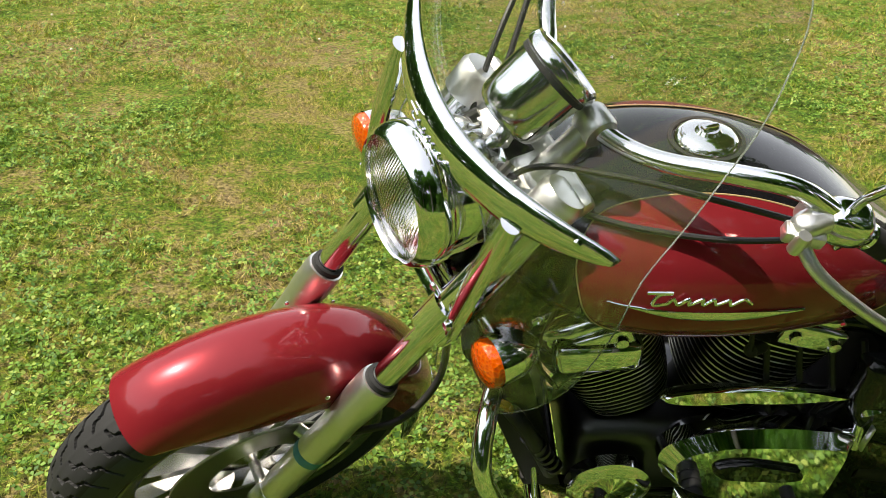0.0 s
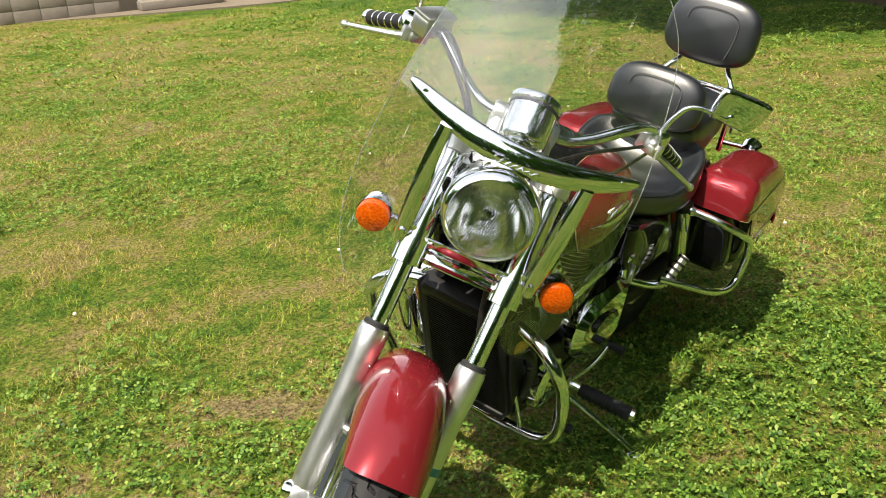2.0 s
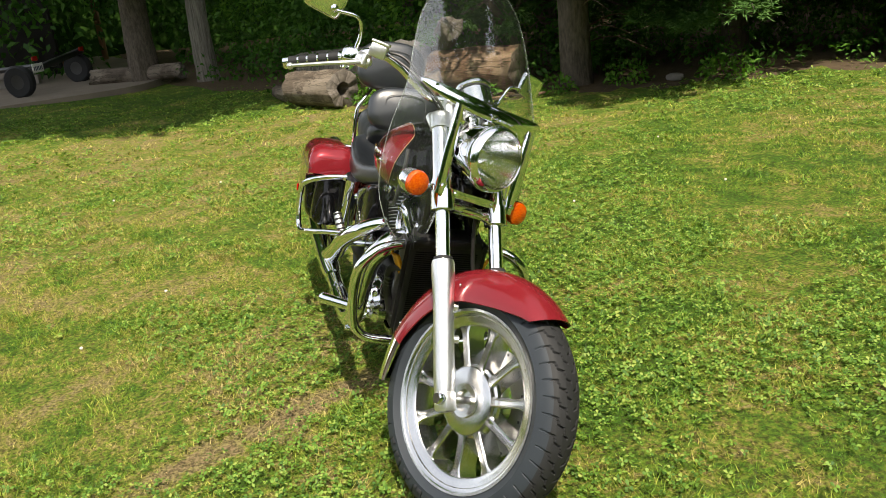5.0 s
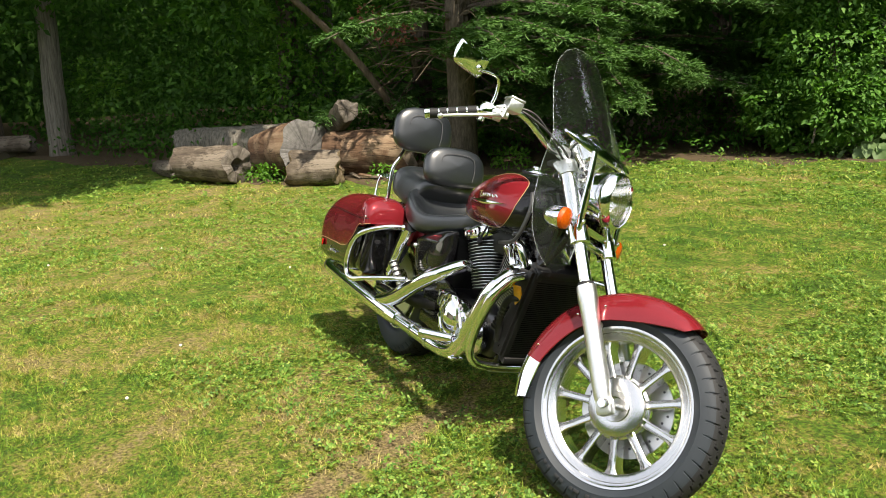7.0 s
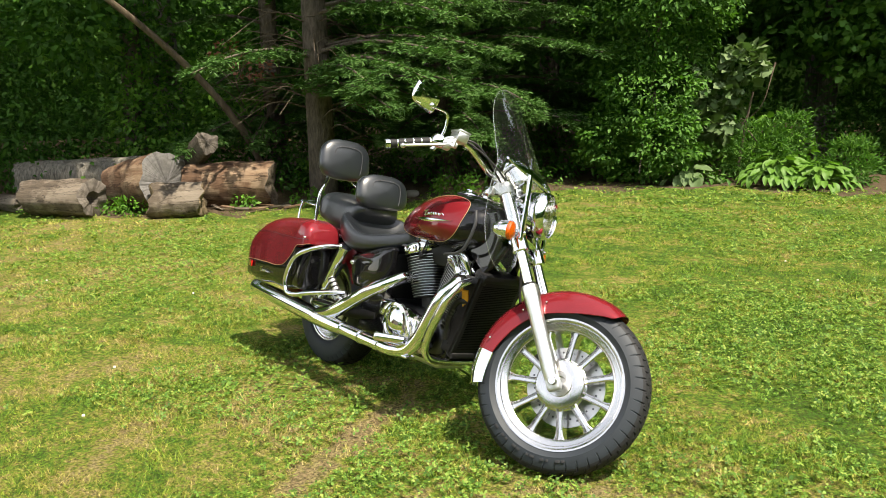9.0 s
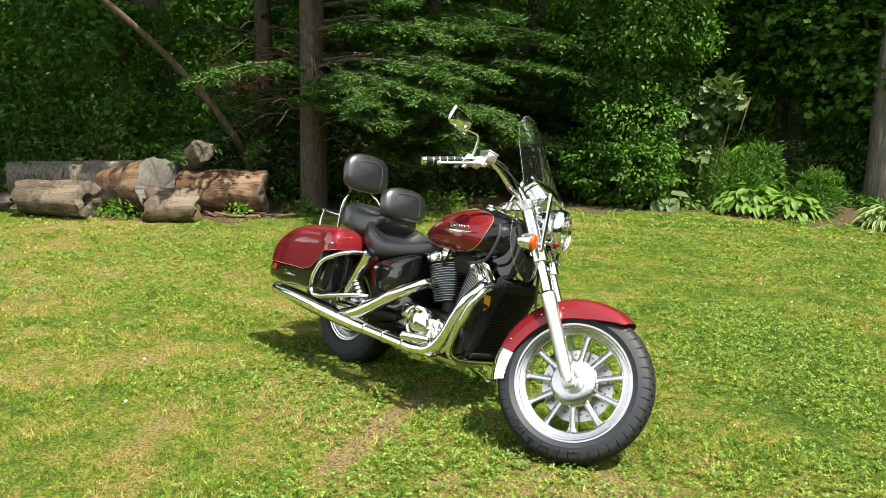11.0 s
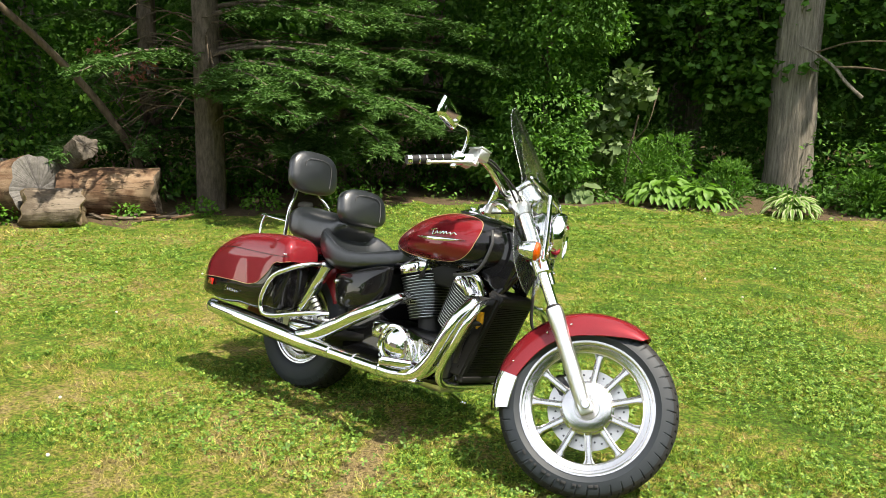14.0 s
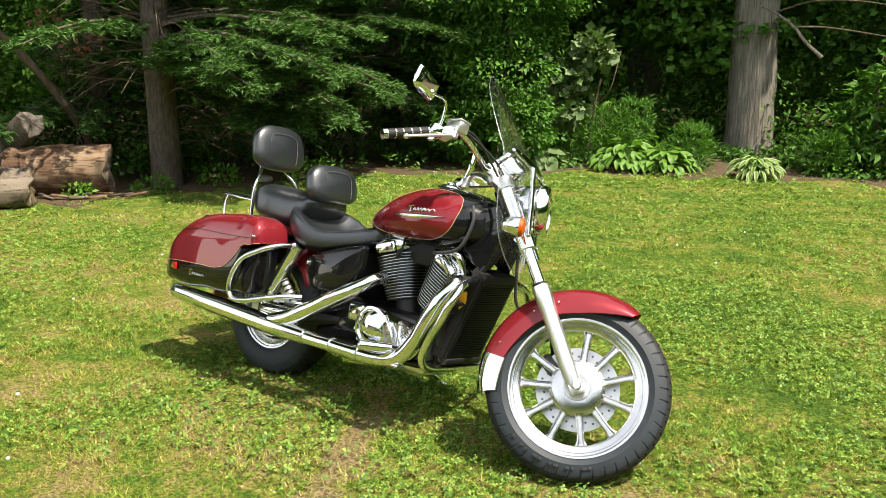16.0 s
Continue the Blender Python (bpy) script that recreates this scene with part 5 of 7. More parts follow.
part("shift_lever", joined(tube([(0.78, 0.15, 0.285), (0.86, 0.170, 0.270), (0.93, 0.190, 0.262), (0.945, 0.200, 0.266)], 0.007, 10), tube([(0.78, 0.16, 0.285), (0.70, 0.18, 0.300), (0.625, 0.19, 0.335)], 0.006, 10)), CHROME, BIKE, "chrome shift lever")
for p, q in (((0.945, 0.195, 0.266), (0.945, 0.245, 0.264)), ((0.625, 0.185, 0.335), (0.622, 0.235, 0.334))):
    part("shift_pad", tube([p, q], 0.012, 12), RUBBER, BIKE)
part("brake_pedal", joined(tube([(0.78, -0.14, 0.275), (0.86, -0.20, 0.262), (0.92, -0.225, 0.268)], 0.008, 10), rbox(0.06, 0.05, 0.012, 0.004, pose(0.935, -0.232, 0.276))), CHROME, BIKE, "chrome brake pedal")
part("side_stand", joined(tube([(0.765, 0.115, 0.225), (0.742, 0.245, 0.170), (0.725, 0.365, 0.115)], [0.011, 0.010, 0.009], 12), ball(0.030, 0.020, 0.008, pose(0.722, 0.372, 0.112, 15), 14)), CHROME, BIKE, "chrome side stand")
part("floor_bracket", rbox(0.10, 0.12, 0.03, 0.01, pose(0.66, -0.10, 0.248)), SATIN, BIKE)

# ---- the lawn ----
def bulk(name, v, f, material):
    """A large mesh straight from arrays."""
    v, f = np.asarray(v, np.float32), np.asarray(f, np.int32)
    me = bpy.data.meshes.new(name)
    me.vertices.add(len(v))
    me.vertices.foreach_set("co", v.ravel())
    me.loops.add(f.size)
    me.loops.foreach_set("vertex_index", f.ravel())
    me.polygons.add(len(f))
    me.polygons.foreach_set("loop_start", np.arange(0, f.size, f.shape[1], dtype=np.int32))
    me.materials.append(material)
    me.update(calc_edges=True)
    return me


RNG = np.random.default_rng(7)


def waves(seed, scale, terms=14):
    """A smooth random field of x, y, about -1 to 1, with features of about that many metres."""
    r = np.random.default_rng(seed)
    k = r.normal(0, 1, (terms, 2)) * 2.2 / scale
    ph = r.uniform(0, 2 * math.pi, terms)
    def f(x, y):
        out = np.zeros(np.shape(x))
        for (a, b), c in zip(k, ph):
            out = out + np.sin(a * x + b * y + c)
        return out / math.sqrt(terms) * 1.2
    return f


swell, lumps = waves(3, 5.0), waves(4, 0.5)


def slope(x, y):
    """The lawn falls a little towards the logs."""
    u = np.clip((-x - 1.0) / 4.5, 0, 1)
    return 0.10 * u * u * (3 - 2 * u) * np.clip((y + 4) / 3.5, 0, 1)


def ground_z(x, y):
    return 0.012 * swell(x, y) * np.clip(np.hypot(x - 1, y) / 4, 0.15, 1) + 0.005 * lumps(x, y) - 0.004 - slope(x, y)


def lawn_color(n, spread):
    """Green, yellowed and dry patches by place on the lawn, and the worn strip beside the motorcycle."""
    here = n.add("NewGeometry").outputs["Position"]
    flat = n.add("VectorMath")
    flat.operation = "MULTIPLY"
    flat.inputs[1].default_value = (1, 1, 0)
    n.link(here, flat.inputs[0])
    big = n.noise(0.75, 3, 0.6, flat.outputs[0]).outputs[0]
    mid = n.noise(3.4, 3, 0.6, flat.outputs[0]).outputs[0]
    dry = n.math("ADD", n.math("MULTIPLY", big, 0.50), n.math("MULTIPLY", mid, 0.50))
    tuft = n.noise(15, 2, 0.6, flat.outputs[0]).outputs[0]
    dry = n.math("ADD", dry, n.math("MULTIPLY_ADD", tuft, 0.42, -0.21))
    fleck = n.noise(52, 2, 0.6, flat.outputs[0]).outputs[0]
    dry = n.math("ADD", dry, n.math("MULTIPLY_ADD", fleck, 0.44, -0.205))
    # drier towards the open side of the lawn, lusher by the motorcycle's left
    split = n.add("SeparateXYZ")
    n.link(flat.outputs[0], split.inputs[0])
    side = n.add("MapRange")
    side.inputs["From Min"].default_value, side.inputs["From Max"].default_value = -1.6, 2.4
    side.inputs["To Min"].default_value, side.inputs["To Max"].default_value = -0.055, 0.022
    n.link(n.math("ADD", n.math("MULTIPLY", split.outputs["Y"], -1.0), n.math("MULTIPLY", split.outputs["X"], -0.5)), side.inputs["Value"])
    dry = n.math("MULTIPLY_ADD", n.math("ADD", dry, side.outputs[0]), 1.6, -0.285)
    # lush grass in the shade by the yard
    shade = n.add("MapRange")
    shade.inputs["From Min"].default_value, shade.inputs["From Max"].default_value = -6.0, -8.5
    shade.inputs["To Min"].default_value, shade.inputs["To Max"].default_value = 0.0, -0.20
    n.link(split.outputs["X"], shade.inputs["Value"])
    dry = n.math("ADD", dry, shade.outputs[0])
    # distance from the worn strip
    a, b = Vector((1.05, -0.95, 0)), Vector((0.60, 0.05, 0))
    rel = n.add("VectorMath")
    rel.operation = "SUBTRACT"
    rel.inputs[1].default_value = a
    n.link(flat.outputs[0], rel.inputs[0])
    dot = n.add("VectorMath")
    dot.operation = "DOT_PRODUCT"
    dot.inputs[1].default_value = (b - a) / (b - a).length_squared
    n.link(rel.outputs[0], dot.inputs[0])
    along = n.add("Clamp")
    n.link(dot.outputs["Value"], along.inputs["Value"])
    on = n.add("VectorMath")
    on.operation = "SCALE"
    on.inputs[0].default_value = b - a
    n.link(along.outputs[0], on.inputs["Scale"])
    off = n.add("VectorMath")
    off.operation = "DISTANCE"
    n.link(rel.outputs[0], off.inputs[0])
    n.link(on.outputs[0], off.inputs[1])
    wobble = n.math("MULTIPLY_ADD", n.noise(9, 3, 0.6, flat.outputs[0]).outputs[0], 0.22, -0.11)
    strip = n.add("MapRange")
    strip.inputs["From Min"].default_value, strip.inputs["From Max"].default_value = 0.10, 0.02
    n.link(n.math("ADD", off.outputs["Value"], wobble), strip.inputs["Value"])
    dry = n.math("ADD", dry, n.math("MULTIPLY", strip.outputs[0], 0.22))
    dry = n.math("ADD", dry, spread)
    return n.ramp(dry, [(0.30, (0.066, 0.160, 0.018)), (0.46, (0.140, 0.243, 0.027)), (0.56, (0.232, 0.282, 0.043)), (0.66, (0.338, 0.300, 0.088)), (0.74, (0.365, 0.305, 0.130)), (0.92, (0.33, 0.24, 0.13))]), dry


def leaf_shader(n, col, through_part=0.35, rough=0.5, gloss=0.06, tint=(0.82, 1.0, 0.50)):
    body, back, shine = n.add("BsdfDiffuse"), n.add("BsdfTranslucent"), n.add("BsdfGlossy", Roughness=rough)
    a, b = n.add("MixShader", Fac=through_part), n.add("MixShader", Fac=gloss)
    n.link(col, body.inputs["Color"])
    n.link(n.mix(1.0, col, tint, "MULTIPLY"), back.inputs["Color"])
    n.link(body.outputs[0], a.inputs[1])
    n.link(back.outputs[0], a.inputs[2])
    n.link(a.outputs[0], b.inputs[1])
    n.link(shine.outputs[0], b.inputs[2])
    n.link(b.outputs[0], n.out.inputs["Surface"])
    return n.m


def soil_mat():
    n = Nodes("lawn_soil").set(Roughness=0.95, Specular_IOR_Level=0.1)
    col, dry = lawn_color(n, 0.03)
    fine = n.noise(70, 5, 0.7)
    n.color(n.mix(n.math("MULTIPLY_ADD", n.ramp(fine.outputs[0], [(0.40, (0, 0, 0)), (0.62, (1, 1, 1))]), 0.75, 0.10), col, (0.036, 0.034, 0.013)))
    n.bump(n.noise(110, 5, 0.7).outputs[0], 1.0, 0.02)
    return n.m


def blade_mat(name, spread, tint):
    n = Nodes(name)
    isle = n.add("NewGeometry").outputs["Random Per Island"]
    col, dry = lawn_color(n, n.math("MULTIPLY_ADD", isle, spread, -0.5 * spread + 0.01))
    shade = n.add("HueSaturation")
    n.link(n.math("MULTIPLY_ADD", isle, 1.45, 0.30), shade.inputs["Value"])
    n.link(n.mix(1.0, col, tint, "MULTIPLY"), shade.inputs["Color"])
    return leaf_shader(n, shade.outputs[0], 0.30, 0.55, 0.02, (1.0, 1.0, 0.40))


def clover_mat():
    n = Nodes("clover_leaf")
    isle = n.add("NewGeometry").outputs["Random Per Island"]
    col = n.ramp(isle, [(0.0, (0.040, 0.105, 0.014)), (0.40, (0.100, 0.212, 0.027)), (0.75, (0.180, 0.312, 0.044)), (1.0, (0.320, 0.390, 0.088))])
    return leaf_shader(n, col, 0.32, 0.60, 0.025, (1.0, 1.0, 0.40))


SOIL, BLADE, BLADE_FAR, CLOVER = soil_mat(), blade_mat("grass_blade", 0.13, (1.0, 1.0, 0.95)), blade_mat("short_grass_blade", 0.07, (1.0, 1.0, 0.95)), clover_mat()

ax = np.concatenate([-np.geomspace(300, 9, 26), np.linspace(-8.5, 8.5, 150), np.geomspace(9, 300, 26)])
gx, gy = np.meshgrid(ax + 1.0, ax - 0.5, indexing="ij")
fade = np.clip((40 - np.hypot(gx, gy)) / 20, 0, 1)
gv = np.stack([gx, gy, ground_z(gx, gy) * fade], -1).reshape(-1, 3)
m_ = len(ax)
ii, jj = np.meshgrid(np.arange(m_ - 1), np.arange(m_ - 1), indexing="ij")
a0 = (ii * m_ + jj).ravel()
ground = new("ground", bulk("ground", gv, np.stack([a0, a0 + m_, a0 + m_ + 1, a0 + 1], -1), SOIL))
ground.data.polygons.foreach_set("use_smooth", np.ones(len(ground.data.polygons), bool))
tagged(ground, "mown lawn soil with green and dry patches", "lawn", kind="structure")

EDGE = [(-30, -2.5), (-14, -1.8), (-11, -0.6), (-9.397, 0.274), (-7.904, 0.488), (-6.943, 1.021), (-6.196, 1.555), (-5.769, 2.195), (-5.449, 3.155), (-4.809, 4.329), (-3.956, 5.609), (-2.7, 6.2), (-1.4, 7.0), (0.0, 7.5), (2.0, 8.0), (6, 8.6), (14, 9.5), (30, 11)]


def lawn_depth(x, y):
    """How far a place lies on the lawn's side of the wood's edge."""
    best = np.full(np.shape(x), 1e9)
    for (x0, y0), (x1, y1) in zip(EDGE[:-1], EDGE[1:]):
        dx, dy = x1 - x0, y1 - y0
        t = np.clip(((x - x0) * dx + (y - y0) * dy) / (dx * dx + dy * dy), 0, 1)
        px, py = x - x0 - t * dx, y - y0 - t * dy
        d = np.hypot(px, py)
        side = np.sign(dy * (x - x0) - dx * (y - y0))
        best = np.where(d < np.abs(best), d * side, best)
    return best


DRIVE = [(-5.0, -13.2), (-6.8, -10.9), (-8.7, -9.0), (-9.8, -8.7), (-11.4, -8.0), (-11.8, -6.8), (-11.5, -5.2), (-11.4, -3.6), (-11.6, -1.9), (-12.6, -1.2)]


def on_drive(x, y):
    """Places beyond the concrete's edge."""
    far = np.zeros(np.shape(x), bool)
    for (x0, y0), (x1, y1) in zip(DRIVE[:-1], DRIVE[1:]):
        if y1 > y0:
            far |= (y >= y0) & (y < y1) & (x < x0 + (x1 - x0) * (y - y0) / (y1 - y0))
    return far | (y < -13.2)


def strip_off(x, y):
    ax_, ay_, bx_, by_ = 1.05, -0.95, 0.60, 0.05
    t = np.clip(((x - ax_) * (bx_ - ax_) + (y - ay_) * (by_ - ay_)) / ((bx_ - ax_) ** 2 + (by_ - ay_) ** 2), 0, 1)
    return np.hypot(x - ax_ - t * (bx_ - ax_), y - ay_ - t * (by_ - ay_))


clump, cloverish = waves(11, 0.22), waves(12, 0.9)


def scatter(r0, r1, per_m2, centre=(1.3, -0.6)):
    soft = 0.6
    lo, hi = max(0.0, r0 - soft), r1 + soft
    n = int(math.pi * (hi * hi - lo * lo) * per_m2)
    r, a = np.sqrt(RNG.uniform(lo * lo, hi * hi, n)), RNG.uniform(0, 2 * math.pi, n)
    inside = (RNG.uniform(-soft, soft, n) + r1 > r) & ((r0 < 0.1) | (RNG.uniform(-soft, soft, n) + r0 < r))
    r, a, n = r[inside], a[inside], int(inside.sum())
    x, y = centre[0] + r * np.cos(a), centre[1] + r * np.sin(a)
    bare = np.clip((-x - 2.6) / 1.5, 0, 1) * (0.45 + 0.35 * lumps(x * 0.5, y * 0.5))
    keep = (lawn_depth(x, y) > RNG.uniform(0, 1, n) ** 2.2 * -1.1 + 0.2 + bare * RNG.uniform(0.6, 1.6, n)) & ~on_drive(x, y)
    keep &= RNG.uniform(0, 1, n) > 0.82 * np.exp(-(strip_off(x, y) / 0.09) ** 2)
    return x[keep], y[keep]


def thin_blades(x, y, tall, wide):
    n = len(x)
    z = ground_z(x, y)
    h = tall * RNG.uniform(0.5, 1.15, n) * (1 + 0.45 * clump(x, y))
    a, lean, b = RNG.uniform(0, 2 * math.pi, n), RNG.uniform(0.5, 1.45, n), RNG.uniform(0, 2 * math.pi, n)
    base = np.stack([x, y, z - 0.004], -1)
    side = np.stack([np.cos(b), np.sin(b), 0 * b], -1) * (wide * RNG.uniform(0.6, 1.4, n) / 2)[:, None]
    tip = base + np.stack([np.cos(a) * np.sin(lean), np.sin(a) * np.sin(lean), np.cos(lean)], -1) * h[:, None]
    v = np.stack([base - side, base + side, tip], 1)
    return v.reshape(-1, 3), np.arange(n)[:, None] * 3 + np.array([0, 1, 2])


def clovers(x, y, size, high, round_leaf=True):
    """Three rounded leaflets on a short stalk, each a folded four-sided leaf."""
    n = len(x)
    z = ground_z(x, y) + high * RNG.uniform(0.35, 1.0, n)
    s = size * RNG.uniform(0.6, 1.3, n)
    turn = RNG.uniform(0, 2 * math.pi, n)
    tx, ty = RNG.normal(0, 0.35, n), RNG.normal(0, 0.35, n)
    vs = []
    ring = ((0.0, 0.0), (0.62, 0.62), (1.0, 0.28), (1.0, -0.28), (0.62, -0.62)) if round_leaf else ((0.0, 0.0), (0.75, 0.55), (1.05, 0.0), (0.75, -0.55))
    for k in range(3):
        a = turn + k * 2.094
        for r, da in ring:
            px, py = s * r * np.cos(a + da), s * r * np.sin(a + da)
            vs.append(np.stack([x + px, y + py, z + px * tx + py * ty + (0.10 * s if abs(da) > 0.3 else 0)], -1))
    v = np.stack(vs, 1)
    c = len(ring)
    k = np.arange(n)[:, None] * 3 * c
    f = np.concatenate([k + c * j + np.array((0, t, t + 1)) for j in range(3) for t in range(1, c - 1)])
    return v.reshape(-1, 3), f


def put_stuff(name, g, material, label, category):
    return tagged(new(name, bulk(name, g[0], g[1], material)), label, category, kind="stuff")


x, y = scatter(0, 2.8, 15000)
put_stuff("grass", thin_blades(x, y, 0.031, 0.0036), BLADE, "short mown green and straw-coloured grass", "grass")
x, y = scatter(2.8, 5.5, 4800)
put_stuff("grass", thin_blades(x, y, 0.031, 0.0062), BLADE_FAR, "short mown green and straw-coloured grass", "grass")
x, y = scatter(5.5, 13.5, 720)
put_stuff("grass", thin_blades(x, y, 0.034, 0.015), BLADE_FAR, "short mown green and straw-coloured grass", "grass")
x, y = scatter(0, 3.2, 2000)
on = 1.3 * cloverish(x, y) + 0.5 * clump(x, y) + np.clip(0.5 * y + 0.25, -0.75, 0.55) + 1.3 * np.exp(-((x + 0.15) ** 2 + (y + 0.45) ** 2) / 0.35) > RNG.uniform(-1.2, 0.9, len(x))
put_stuff("clover", clovers(x[on], y[on], 0.0125, 0.036, False), CLOVER, "low green clover leaves in the lawn", "clover")
x, y = scatter(3.2, 6.5, 1050)
on = cloverish(x, y) > RNG.uniform(-1.2, 1.2, len(x))
put_stuff("clover", clovers(x[on], y[on], 0.0145, 0.035, False), CLOVER, "low green clover leaves in the lawn", "clover")
x, y = scatter(6.5, 11.0, 210)
on = cloverish(x, y) > RNG.uniform(-1.4, 1.2, len(x))
put_stuff("clover", clovers(x[on], y[on], 0.026, 0.04, False), CLOVER, "low green clover leaves in the lawn", "clover")
x, y = scatter(0, 3.6, 4)
put_stuff("broad_weeds", clovers(x, y, 0.018, 0.036), CLOVER, "broad-leaved green weeds in the lawn", "weeds")
WHITE_FLOWER = matte("clover_flower", (0.55, 0.5, 0.42), (0.75, 0.72, 0.66), 300, 0.8)
x, y = scatter(0.6, 5.0, 0.6)
blooms = [ball(0.008, 0.008, 0.007, Matrix.Translation((float(a), float(b), 0.045 + 0.006 * (k % 3))), 8) for k, (a, b) in enumerate(zip(x, y))]
tagged(new("clover_flowers", mesh("clover_flowers", joined(*blooms), WHITE_FLOWER)), "small white clover flowers in the lawn", "flower", kind="stuff")

# ---- the wood's edge ----
def foliage_mat(name, dark, mid, light, through_part=0.35, gloss=0.02):
    n = Nodes(name)
    isle = n.add("NewGeometry").outputs["Random Per Island"]
    place = n.noise(0.9, 3, 0.6, n.add("NewGeometry").outputs["Position"])
    k = n.math("ADD", n.math("MULTIPLY", isle, 0.6), n.math("MULTIPLY", place.outputs[0], 0.4))
    return leaf_shader(n, n.ramp(k, [(0.2, dark), (0.5, mid), (0.85, light)]), through_part, 0.6, gloss)


def bark_mat(name, a, b, scale, stretch=(1, 1, 0.12), deep=0.012):
    n = Nodes(name).set(Roughness=0.9, Specular_IOR_Level=0.2)
    mp = n.add("Mapping")
    mp.inputs["Scale"].default_value = stretch
    n.link(n.add("TexCoord").outputs["Object"], mp.inputs["Vector"])
    tex = n.noise(scale, 6, 0.7, mp.outputs[0])
    spots = n.noise(4, 4, 0.6)
    n.color(n.mix(n.math("MULTIPLY", spots.outputs[0], 0.5), n.ramp(tex.outputs[0], [(0.35, a), (0.65, b)]), tuple(c * 0.6 for c in b)))
    n.bump(tex.outputs[0], 0.9, deep)
    return n.m


# Dark and light greens; undergrowth uses them to carry shade and sun in colour
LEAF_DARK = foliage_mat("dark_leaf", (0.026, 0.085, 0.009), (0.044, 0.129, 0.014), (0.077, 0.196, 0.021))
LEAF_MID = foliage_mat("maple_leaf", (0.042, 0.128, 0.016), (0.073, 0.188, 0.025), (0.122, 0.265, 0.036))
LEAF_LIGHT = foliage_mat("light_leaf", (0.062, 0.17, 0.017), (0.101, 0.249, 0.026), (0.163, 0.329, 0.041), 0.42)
LEAF_PALE = foliage_mat("pale_leaf", (0.07, 0.13, 0.040), (0.11, 0.18, 0.065), (0.19, 0.26, 0.125), 0.3)
LEAF_RED = foliage_mat("dead_leaf", (0.16, 0.05, 0.035), (0.26, 0.10, 0.07), (0.40, 0.19, 0.14))
NEEDLE = foliage_mat("spruce_needle", (0.052, 0.128, 0.030), (0.078, 0.172, 0.042), (0.115, 0.222, 0.058), 0.2)
HOSTA = foliage_mat("hosta_leaf", (0.053, 0.148, 0.012), (0.097, 0.228, 0.021), (0.154, 0.302, 0.031), 0.35, 0.04)
HOSTA_EDGE = foliage_mat("pale_leaf_edge", (0.20, 0.27, 0.12), (0.30, 0.36, 0.18), (0.42, 0.46, 0.27), 0.3)
BARK_GREY = bark_mat("grey_bark", (0.066, 0.060, 0.050), (0.300, 0.275, 0.230), 36, (1, 1, 0.07), 0.03)
BARK_BROWN = bark_mat("brown_bark", (0.05, 0.041, 0.033), (0.17, 0.14, 0.11), 30, (1, 1, 0.3), 0.025)
BARK_PALE = bark_mat("pale_branch_bark", (0.060, 0.045, 0.032), (0.165, 0.128, 0.092), 20)
FLOOR = matte("forest_floor", (0.042, 0.032, 0.020), (0.140, 0.102, 0.064), 11, 0.95, 1.0, 60, 0.02, 0.1)

# floor of the wood
rows_ = []
for k, (ex, ey) in enumerate(catmull(EDGE[1:-1], 90)):
    wob = 0.22 * math.sin(1.7 * k) + 0.15 * math.sin(0.61 * k + 1)
    out = np.array((ex, ey)) - np.array((1.0, 0.0))
    out /= np.linalg.norm(out)
    line = []
    for d in (-0.30 - (0.25 + 0.3 * math.sin(0.9 * k) if ex < -3.6 else 0), -0.15, 0.3, 1.0, 3, 8, 20):
        px, py = ex + out[0] * (d + (wob if d < 1 else 0)), ey + out[1] * (d + (wob if d < 1 else 0))
        line.append((px, py, float(ground_z(np.float64(px), np.float64(py))) + (-0.02 if d < -0.2 else 0.010 if d < 1 else 0.03)))
    rows_.append(line)
tagged(new("forest_floor", mesh("forest_floor", loft(rows_, False, False), FLOOR)), "brown leaf litter under the trees", "ground", kind="structure")


